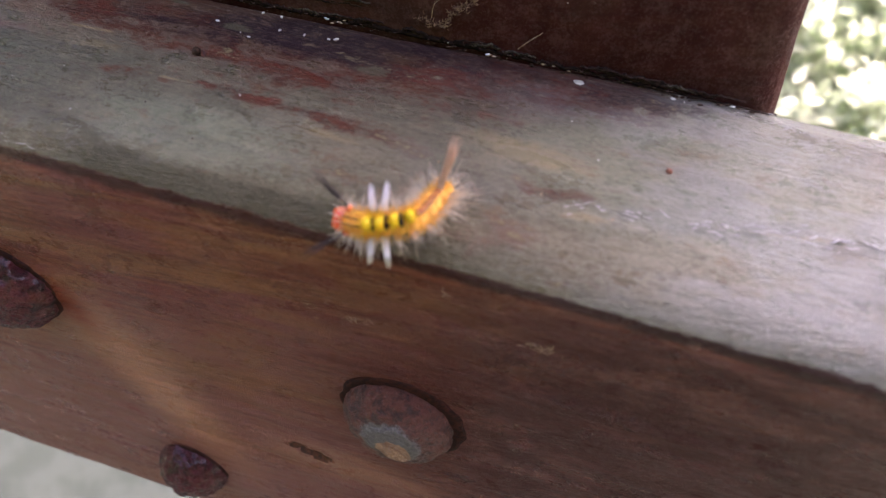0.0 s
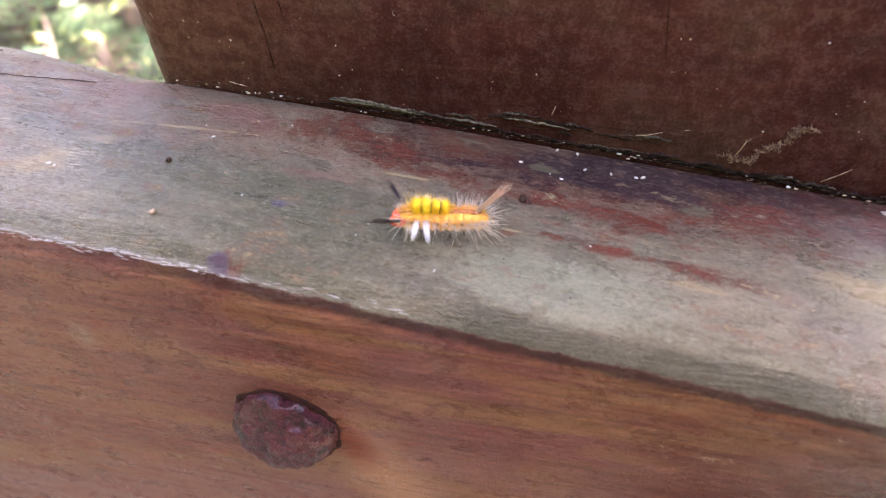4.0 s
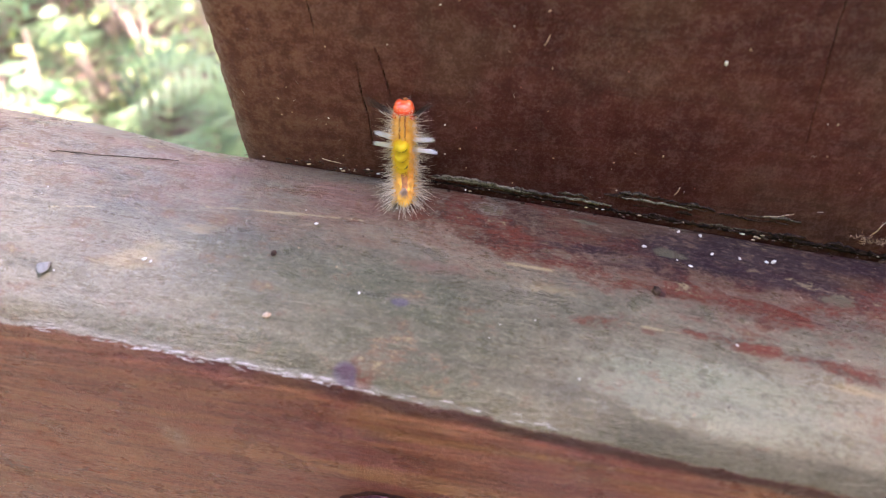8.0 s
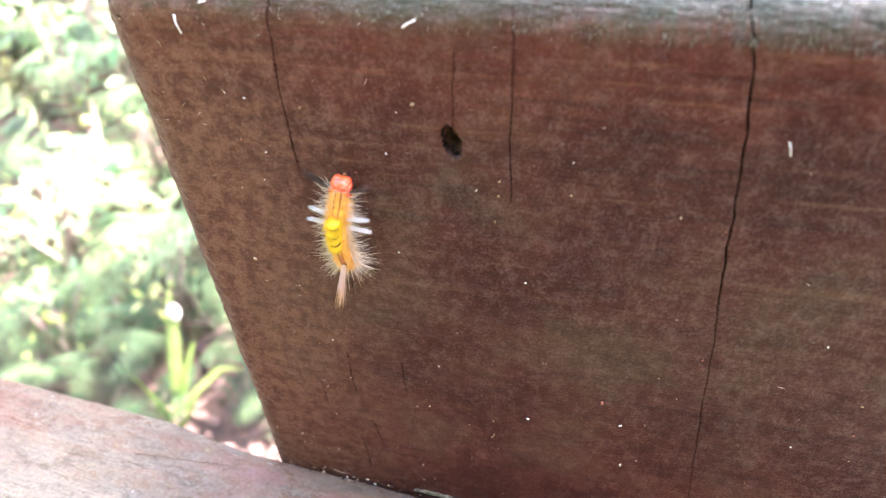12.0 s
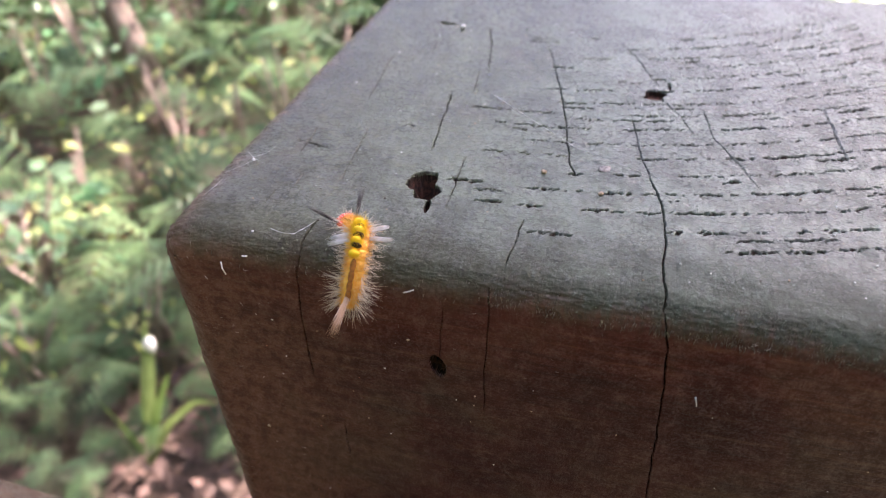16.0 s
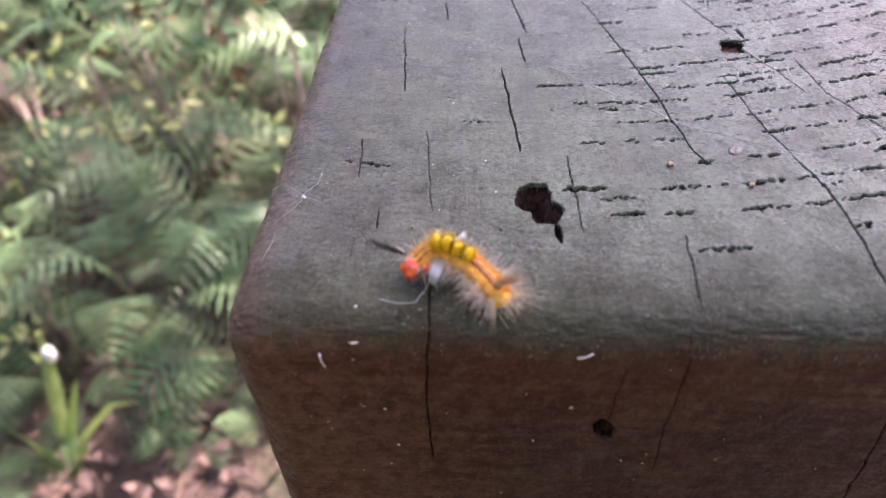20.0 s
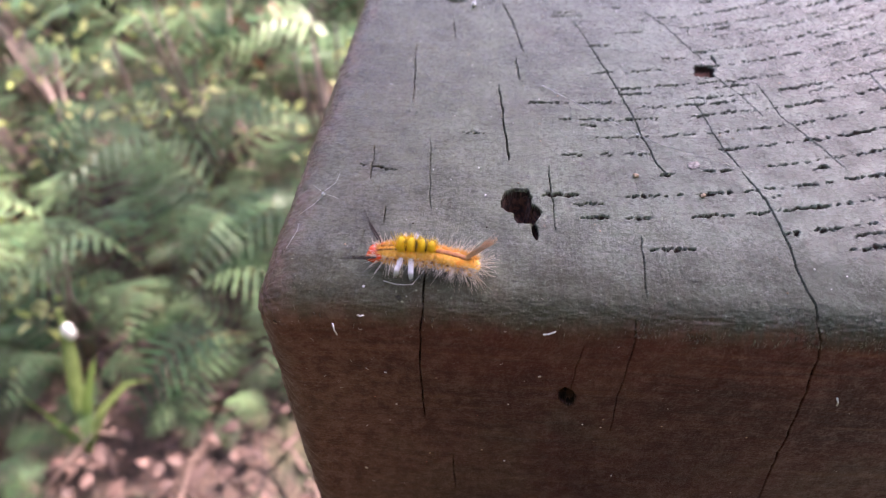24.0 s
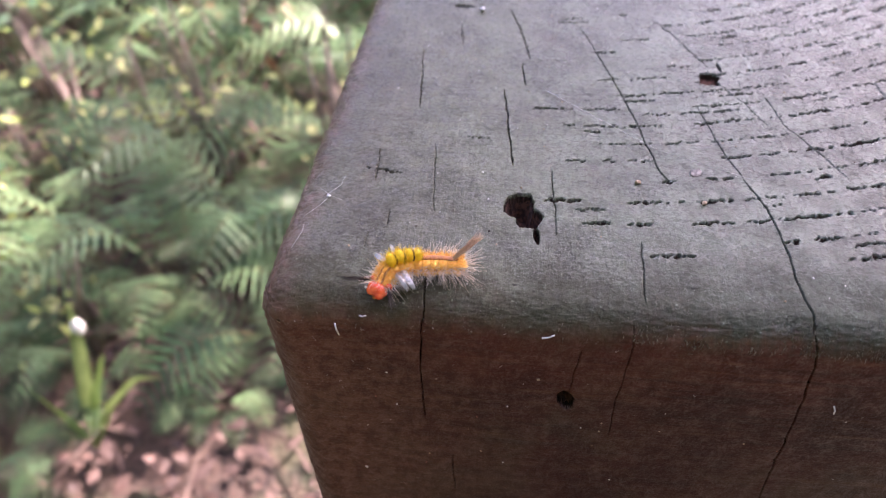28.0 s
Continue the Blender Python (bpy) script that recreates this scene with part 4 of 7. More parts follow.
def build_rail():
    """A bowed plank swept along x; its section runs up the back, over the worn top, round the front shoulder and down the front."""
    xs = np.concatenate([np.linspace(-2.2, -0.2, 30)[:-1], np.linspace(-0.2, 0.36, 700), np.linspace(0.36, 2.2, 30)[1:]])
    top_y = np.linspace(-0.0012, -0.0556, 66)
    turn = np.radians(np.linspace(4, 88, 12))
    section = [(-0.0012, -RAIL_HIGH), (-0.0012, -0.06), (-0.0012, -0.003)]
    section += [(y, -0.0022 * (max(0, -y - 0.012) / 0.040) ** 2.0 - 0.0018 * max(0, 1 + y / 0.006)) for y in top_y]
    section += [(-0.0556 - 0.0074 * math.sin(a), -0.0026 - 0.0080 * (1 - math.cos(a)) - 0.0003 * math.sin(a)) for a in turn]
    section += [(RAIL_FRONT, z) for z in np.linspace(-0.0120, -RAIL_HIGH + 0.006, 110)]
    section += [(RAIL_FRONT + 0.002, -RAIL_HIGH + 0.0015), (RAIL_FRONT + 0.006, -RAIL_HIGH), (-0.0012, -RAIL_HIGH)]
    sec = np.array(section)
    x, k = np.meshgrid(xs, np.arange(len(sec)), indexing="ij")
    y, drop = sec[k.ravel(), 0], sec[k.ravel(), 1]
    x = x.ravel()
    z = rail_back(x) + drop
    y = y + 0.0035 * np.clip((-0.010 - x) / 0.03, 0, 1) * np.clip((y + 0.030) / 0.028, 0, 1)
    y = y + 0.0024 * np.clip((x - 0.15) / 0.06, 0, 1) * np.clip((y + 0.012) / 0.010, 0, 1)
    top = np.clip((drop + 0.016) / 0.012, 0, 1) * np.clip((-y - 0.002) / 0.004, 0, 1)
    front = np.clip((-y - 0.058) / 0.004, 0, 1)
    hollow = 0.0009 * smooth_noise(x * 0.35, y * 3.0, 51, 60.0, 4)
    deep = top * pit(x, y, (0.1105, -0.0259), (0.0012, 0.0010), 0.0012, 61)
    z = z + top * (hollow - deep)
    chip = 0.0016 * np.clip(smooth_noise(x * 0.6, y * 0 + 0.3, 71, 55.0, 4) - 0.08, 0, 1) * np.clip(1 - np.abs(drop + 0.0080) / 0.005, 0, 1)
    z = z - chip
    y = y + front * (0.0006 * smooth_noise(x * 0.25, drop * 3.0, 55, 70.0, 4)) + chip
    scar = front * pit(x, z, (0.1325, 1.3155), (0.0080, 0.0022), 0.0022, 63, -0.40, 0.55)
    y = y + scar
    p = np.stack([x, y, z], 1)
    quads = sheet(len(xs), len(sec))
    mean = np.maximum(deep, scar)[quads].mean(axis=1)
    marks = np.where(mean > 0.0003, 1, 0)
    ends = [list(range(len(sec)))[::-1], list(range((len(xs) - 1) * len(sec), len(xs) * len(sec)))]
    faces = quads.tolist() + ends
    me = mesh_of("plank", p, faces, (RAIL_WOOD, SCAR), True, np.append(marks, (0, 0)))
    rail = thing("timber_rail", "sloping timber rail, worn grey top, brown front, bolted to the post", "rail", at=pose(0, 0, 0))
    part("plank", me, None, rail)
    # a hairline crack along the worn top
    rng = random.Random(19)
    verts, faces = [], []
    for k in range(49):
        f = k / 48
        cx, cy = -0.0445 + 0.0329 * f, -0.0133 + 0.0049 * f + rng.gauss(0, 0.00012)
        w = 0.000022 * (0.2 + rng.random()) * math.sin(math.pi * (0.06 + 0.88 * f))
        cz = float(rail_back(cx)) + 0.0002
        cz += 0.0009 * float(smooth_noise(np.array(cx * 0.35), np.array(cy * 3.0), 51, 60.0, 4))
        verts += [(cx, cy - w, cz), (cx, cy + w, cz), (cx, cy, cz - 0.0006)]
    for k in range(48):
        a = 3 * k
        faces += [(a, a + 3, a + 4, a + 1), (a, a + 2, a + 5, a + 3), (a + 1, a + 4, a + 5, a + 2)]
    part("crack", mesh_of("crack", verts, faces, CRACK, False), None, rail, "dark hairline crack in the worn top")
    return rail


TIMBER_RAIL = build_rail()


# ---- bolts ----
def lumpy(bm, amount, scale, seed):
    for v in bm.verts:
        v.co += v.co.normalized() * amount * noise.noise(v.co * scale + Vector((seed, seed, seed)))


def dome(radius, height, rings=14, segs=40, flat=0.0, power=2.0):
    """A dome on the plane y = 0 that bulges to -y; flat: share of the radius that is flat on top."""
    bm = bmesh.new()
    rows = []
    for i in range(rings):
        f = i / (rings - 1)
        r = radius * (1 - f * (1 - flat))
        h = height * (1 - (1 - f) ** power) ** (1 / power)
        rows.append([bm.verts.new((r * math.cos(2 * math.pi * s / segs), -h, r * math.sin(2 * math.pi * s / segs))) for s in range(segs)] if r > 1e-6 else [bm.verts.new((0, -h, 0))])
    foot = [bm.verts.new((v.co.x, 0.003, v.co.z)) for v in rows[0]]
    rows.insert(0, foot)
    for a, b in zip(rows[:-1], rows[1:]):
        for s in range(segs):
            if len(b) == 1:
                bm.faces.new((a[s], a[(s + 1) % segs], b[0]))
            else:
                bm.faces.new((a[s], a[(s + 1) % segs], b[(s + 1) % segs], b[s]))
    if len(rows[-1]) > 1:
        bm.faces.new(rows[-1])
    return bm


def rusty_bolt(place, radius, height, seed):
    bm = dome(radius, height, 40, 120, power=2.0)
    lumpy(bm, 0.0009, 240.0, seed)
    lumpy(bm, 0.0005, 460.0, seed + 1)
    lumpy(bm, 0.0004, 820.0, seed + 2)
    lumpy(bm, 0.0010, 80.0, seed + 4)
    bolt = thing("bolt", "rusted domed coach bolt head in the rail front", "bolt", "bolts in the rail", at=pose(place[0], RAIL_FRONT, place[1]))
    part("bolt_head", bm, RUST, bolt)
    # dark rusty ring, shifted up and right as the recess's painted shade
    skirt = dome(radius * 1.03, 0.0005, 4, 60, 0.85)
    lumpy(skirt, 0.0011, 200.0, seed + 2)
    bmesh.ops.translate(skirt, verts=skirt.verts, vec=(0.0006, 0, 0.0006))
    part("rust_shade", skirt, RUST_SHADE, bolt, "dark rust and painted shade round the head")


def worn_bolt(place):
    bolt = thing("bolt", "coach bolt head worn to grey metal with a tan patch", "bolt", "bolts in the rail", at=pose(place[0], RAIL_FRONT, place[1]))
    bm = dome(0.0150, 0.0078, 26, 72, 0.34, 1.9)
    lumpy(bm, 0.0008, 240.0, 3)
    lumpy(bm, 0.0004, 700.0, 5)
    part("bolt_head", bm, WORN_BOLT, bolt, "rusty head worn to grey metal and tan")
    # dark ring in place of the shaded recess round the head
    ring = dome(0.0168, 0.0006, 4, 60, 0.86)
    lumpy(ring, 0.0011, 260.0, 6)
    bmesh.ops.translate(ring, verts=ring.verts, vec=(0.0007, 0, 0.0009))
    part("rust_shade", ring, RUST_SHADE, bolt, "painted shade of the gap round the head")


rusty_bolt((0.0520, 1.3690), 0.0148, 0.0095, 1.0)
worn_bolt((0.1648, 1.3490))
rusty_bolt((0.0790, 1.2800), 0.0125, 0.0105, 7.0)


# ---- the caterpillar ----
HAIR = hair_material("pale_hair", (0.74, 0.60, 0.42), (0.95, 0.90, 0.80), 0.45)
GOLD_HAIR = hair_material("gold_hair", (0.92, 0.50, 0.08), (0.97, 0.72, 0.28), 0.45)
YELLOW = hair_material("yellow_tuft", (0.96, 0.64, 0.010), (0.98, 0.76, 0.030), 0.4)
WHITE = hair_material("white_tuft", (0.86, 0.86, 0.87), (0.95, 0.95, 0.96), 0.4)
BLACK_HAIR = hair_material("black_hair", (0.010, 0.008, 0.008), (0.045, 0.030, 0.024), 0.1)
BROWN_HAIR = hair_material("brown_hair", (0.58, 0.36, 0.21), (0.86, 0.68, 0.50), 0.45)
BODY = plain("orange_skin", (0.90, 0.45, 0.05), (0.94, 0.58, 0.11), 900.0, 0.5)
STRIPE = plain("brown_stripe", (0.20, 0.065, 0.012), (0.34, 0.12, 0.02), 900.0, 0.5)
GAP = plain("black_gap", (0.012, 0.008, 0.006), (0.03, 0.015, 0.008), 900.0, 0.7)
CORAL = plain("coral_head", (0.72, 0.075, 0.022), (0.80, 0.13, 0.035), 700.0, 0.22, 0.0001, 0.6)


def strands(rows):
    """Tapered three-sided hairs: root, way, length, half width, droop."""
    verts, faces = [], []
    for root, way, length, width, droop in rows:
        way = Vector(way).normalized()
        side = way.orthogonal().normalized()
        other = way.cross(side)
        first = len(verts)
        steps = 3
        for i in range(steps + 1):
            f = i / steps
            c = Vector(root) + way * length * f + Vector((0, 0, -droop * length * f * f))
            w = width * (1 - f) ** 0.7
            if i == steps:
                verts.append(tuple(c))
            else:
                for k in range(3):
                    a = 2 * math.pi * k / 3
                    verts.append(tuple(c + side * w * math.cos(a) + other * w * math.sin(a)))
        for i in range(steps - 1):
            for k in range(3):
                a, b = first + i * 3 + k, first + i * 3 + (k + 1) % 3
                faces.append((a, b, b + 3, a + 3))
        a = first + (steps - 1) * 3
        for k in range(3):
            faces.append((a + k, a + (k + 1) % 3, first + steps * 3))
    return verts, faces


def ball(rx, ry, rz, at=(0, 0, 0), segs=18, rings=12):
    bm = bmesh.new()
    bmesh.ops.create_uvsphere(bm, u_segments=segs, v_segments=rings, radius=1.0)
    for v in bm.verts:
        v.co = Vector((v.co.x * rx + at[0], v.co.y * ry + at[1], v.co.z * rz + at[2]))
    return bm


def brush(name, parent, material, at, way, length, wide, thick, count, seed, width=0.00010, spread=0.12, label=""):
    """A dense brush of straight hairs."""
    rng = random.Random(seed)
    way = Vector(way).normalized()
    rows = []
    for _ in range(count):
        a, b = rng.gauss(0, 0.42), rng.gauss(0, 0.42)
        root = Vector(at) + Vector((a * wide, b * thick, 0)) if abs(way.z) > 0.6 else Vector(at) + Vector((a * wide, 0, b * thick))
        rows.append((root, way + Vector((a * spread + rng.gauss(0, 0.03), rng.gauss(0, 0.04) + (b * spread if abs(way.z) > 0.6 else 0), rng.gauss(0, 0.04))), length * rng.uniform(0.78, 1.05), width, 0.0))
    v, f = strands(rows)
    return part(name, mesh_of(name, v, f, material), None, parent, label)


SEGMENTS = 12


def segment(index, root):
    """A body ring with its hairs; x points to the head, z away from the ground."""
    taper = {1: 0.80, 2: 0.92, 11: 0.92, 12: 0.80}.get(index, 1.0)
    rx, ry, rz = 0.00215, 0.00245 * taper, 0.00225 * taper
    seg = part("body_ring", ball(rx, ry, rz), BODY, root, "orange-yellow hairy body ring")
    rng = random.Random(100 + index)
    rows = []
    # rosettes of long pale hairs on both flanks, shorter on the back
    back, ahead = (index >= 10), (index <= 2)
    for s in (-1, 1):
        for k in range(29 if not back else 44):
            up = rng.choice((-0.25, 0.05, 0.05, 0.45, 0.45, 0.8))
            lean = rng.gauss(0.0, 0.36) + (-0.85 if index == 12 else -0.45 if index == 11 else -0.2 if index == 10 else 0.55 if index == 1 else 0.15 if index == 2 else -0.08)
            long = rng.uniform(0.0015, 0.0062) * (1.3 if back else 1.0) * (0.8 if up > 0.4 else 1.0)
            way = (lean, s * (1.0 - 0.35 * max(0, up)), up + rng.gauss(0, 0.16))
            rows.append(((rng.gauss(0, 0.0004), s * ry * 0.86, rz * 0.45 * up), way, long, 0.000050, rng.uniform(0.0, 0.18)))
    if index == 12:
        for k in range(34):
            rows.append(((-0.0012, rng.gauss(0, 0.0009), rng.gauss(0.0002, 0.0007)), (-1, rng.gauss(0, 0.42), rng.gauss(0.15, 0.32)), rng.uniform(0.003, 0.0068), 0.000064, rng.uniform(0, 0.15)))
    v, f = strands(rows)
    part("hairs", mesh_of("hairs", v, f, HAIR), None, seg, "long pale hairs")
    # short golden pile on the flanks
    rows = []
    for k in range(210):
        a = rng.uniform(-0.4, math.pi + 0.4)
        if index in (4, 5, 6, 7) and 1.0 < a < 2.14:
            continue
        if 8 <= index <= 11 and 1.22 < a < 1.92:
            continue
        y, z = math.cos(a), math.sin(a)
        rows.append(((rng.uniform(-0.55, 0.55) * rx, y * ry * 0.92, z * rz * 0.92), (rng.gauss(-0.2, 0.35), y, z), rng.uniform(0.0006, 0.0018), 0.00007, 0.0))
    v, f = strands(rows)
    part("pelt", mesh_of("pelt", v, f, GOLD_HAIR), None, seg, "short golden hairs")
    # black back stripe behind the yellow tufts, two thin lines before them
    if index >= 8 and index <= 11:
        part("back_stripe", ball(0.0019, 0.00078, 0.00034, (0, 0, rz * 0.98), 14, 8), STRIPE, seg, "dark brown stripe along the back")
    if index in (1, 2, 3):
        for s in (-1, 1):
            part("back_line", ball(0.0017, 0.00022, 0.00020, (0, s * 0.00065, rz * 0.93), 10, 6), STRIPE, seg, "thin brown line along the back")
    for s in (-1, 1):
        part("flank_spot", ball(0.00045, 0.00028, 0.0004, (-0.0005, s * ry * 0.93, 0.0002), 10, 6), STRIPE, seg, "small brown flank spot")
    # legs
    if index in (1, 2, 3, 6, 7, 8, 9, 12):
        for s in (-1, 1):
            bm = bmesh.new()
            bmesh.ops.create_cone(bm, segments=10, radius1=0.00055 if index > 3 else 0.00028, radius2=0.0007 if index > 3 else 0.00045, depth=0.0017, cap_ends=True)
            bmesh.ops.translate(bm, verts=bm.verts, vec=(0, s * 0.0010, -rz * 0.72))
            part("leg", bm, BODY, seg)
    # yellow shaving-brush tufts with black gaps
    if index in (4, 5, 6, 7):
        big = {4: 1.0, 5: 1.0, 6: 0.92, 7: 0.85}[index]
        core = ball(0.00112 * big, 0.00155 * big, 0.00190 * big, (0, 0, rz + 0.00095 * big), 18, 14)
        part("tuft", core, YELLOW, seg, "dense yellow tuft")
        brush("tuft_hairs", seg, YELLOW, (0, 0, rz * 0.7), (0, 0, 1), 0.0041 * big, 0.00110 * big, 0.00150 * big, 300, 40 + index, 0.00007, 0.26, "dense yellow tuft hairs")
        if index != 7:
            part("gap", ball(0.00042, 0.00135, 0.00150, (-0.00105, 0, rz + 0.00075), 12, 8), GAP, seg, "black gap behind the tuft")
    # white side brushes
    if index in (4, 5):
        for s in (-1, 1):
            brush("side_brush", seg, WHITE, (0, s * ry * 0.8, 0.0006), (-0.10 if index == 5 else 0.12, s, -0.12), 0.0062 if index == 5 else 0.0056, 0.00052, 0.00036, 190, 60 + index * 2 + s, 0.00009, -0.02, "flat white side brush")
    # single brown pencil near the rear
    if index == 11:
        rng2 = random.Random(7)
        rows = [((rng2.gauss(-0.0003, 0.00022), rng2.gauss(0, 0.00026), rz * 0.8), (-0.60 + rng2.gauss(0, 0.05), rng2.gauss(0, 0.055), 0.80 + rng2.gauss(0, 0.04)), rng2.uniform(0.0072, 0.0120), 0.00009, 0.0) for _ in range(110)]
        v, f = strands(rows)
        part("rear_pencil", mesh_of("rear_pencil", v, f, BROWN_HAIR), None, seg, "upright brown hair pencil")
    return seg


def head(root):
    h = part("head", ball(0.00190, 0.00255, 0.00215), CORAL, root, "glossy coral red head")
    for s in (-1, 1):
        part("face_plate", ball(0.0013, 0.00118, 0.0014, (0.00085, s * 0.00108, -0.0001), 14, 10), CORAL, h, "glossy red cheek")
        part("eye_spot", ball(0.00022, 0.0002, 0.0003, (0.0019, s * 0.0015, -0.0008), 8, 6), GAP, h, "tiny dark eye spot")
        part("collar", ball(0.0009, 0.00085, 0.0008, (-0.0015, s * 0.0021, 0.0006), 14, 10), CORAL, h, "red wart behind the head")
        rng = random.Random(90 + s)
        rows = [((-0.0013 + rng.gauss(0, 0.0002), s * 0.0022, 0.0007 + rng.gauss(0, 0.0002)), (0.66 + rng.gauss(0, 0.05), s * 0.66 + rng.gauss(0, 0.04), 0.55 + rng.gauss(0, 0.05)), rng.uniform(0.0060, 0.0115), 0.000060, 0.0) for _ in range(46)]
        v, f = strands(rows)
        part("hair_pencil", mesh_of("hair_pencil", v, f, BLACK_HAIR), None, h, "long black hair pencil")
    rng = random.Random(77)
    rows = [((-0.0010, rng.gauss(0, 0.0010), 0.0010), (0.5 + rng.gauss(0, 0.4), rng.gauss(0, 0.8), 0.6 + rng.gauss(0, 0.3)), rng.uniform(0.002, 0.0045), 0.000060, 0.05) for _ in range(50)]
    v, f = strands(rows)
    part("hairs", mesh_of("hairs", v, f, HAIR), None, h, "pale hairs over the head")
    part("mouth", ball(0.0005, 0.0006, 0.0004, (0.0017, 0, -0.0015), 10, 8), STRIPE, h)
    return h


CATERPILLAR = thing("caterpillar", "hairy orange caterpillar with red head, yellow tufts and white side brushes", "caterpillar")
CAT_HEAD = head(CATERPILLAR)
CAT_RINGS = [segment(i, CATERPILLAR) for i in range(1, SEGMENTS + 1)]


def clearance(p):
    """Distance from a point to the wood of post and rail, with rounded edges and a soft inner corner."""
    q = [abs(p[0] - 0.117) - 0.1165, abs(p[1] - POST / 2) - POST / 2 + 0.007, abs(p[2] - 0.8) - 0.8 + 0.007]
    a = math.hypot(*(max(c, 0) for c in q)) + min(max(q), 0) - 0.007
    mid = float(rail_back(p[0])) - 0.0965
    q = [abs(p[1] + 0.0315) - 0.0235, abs(p[2] - mid) - 0.087]
    b = math.hypot(*(max(c, 0) for c in q)) + min(max(q), 0) - 0.008
    blend = max(0.004 - abs(a - b), 0) / 0.004
    return min(a, b) - blend * blend * 0.001


def away(p):
    e = 0.0004
    g = [clearance(p + d) - clearance(p - d) for d in (Vector((e, 0, 0)), Vector((0, e, 0)), Vector((0, 0, e)))]
    return Vector(g).normalized()


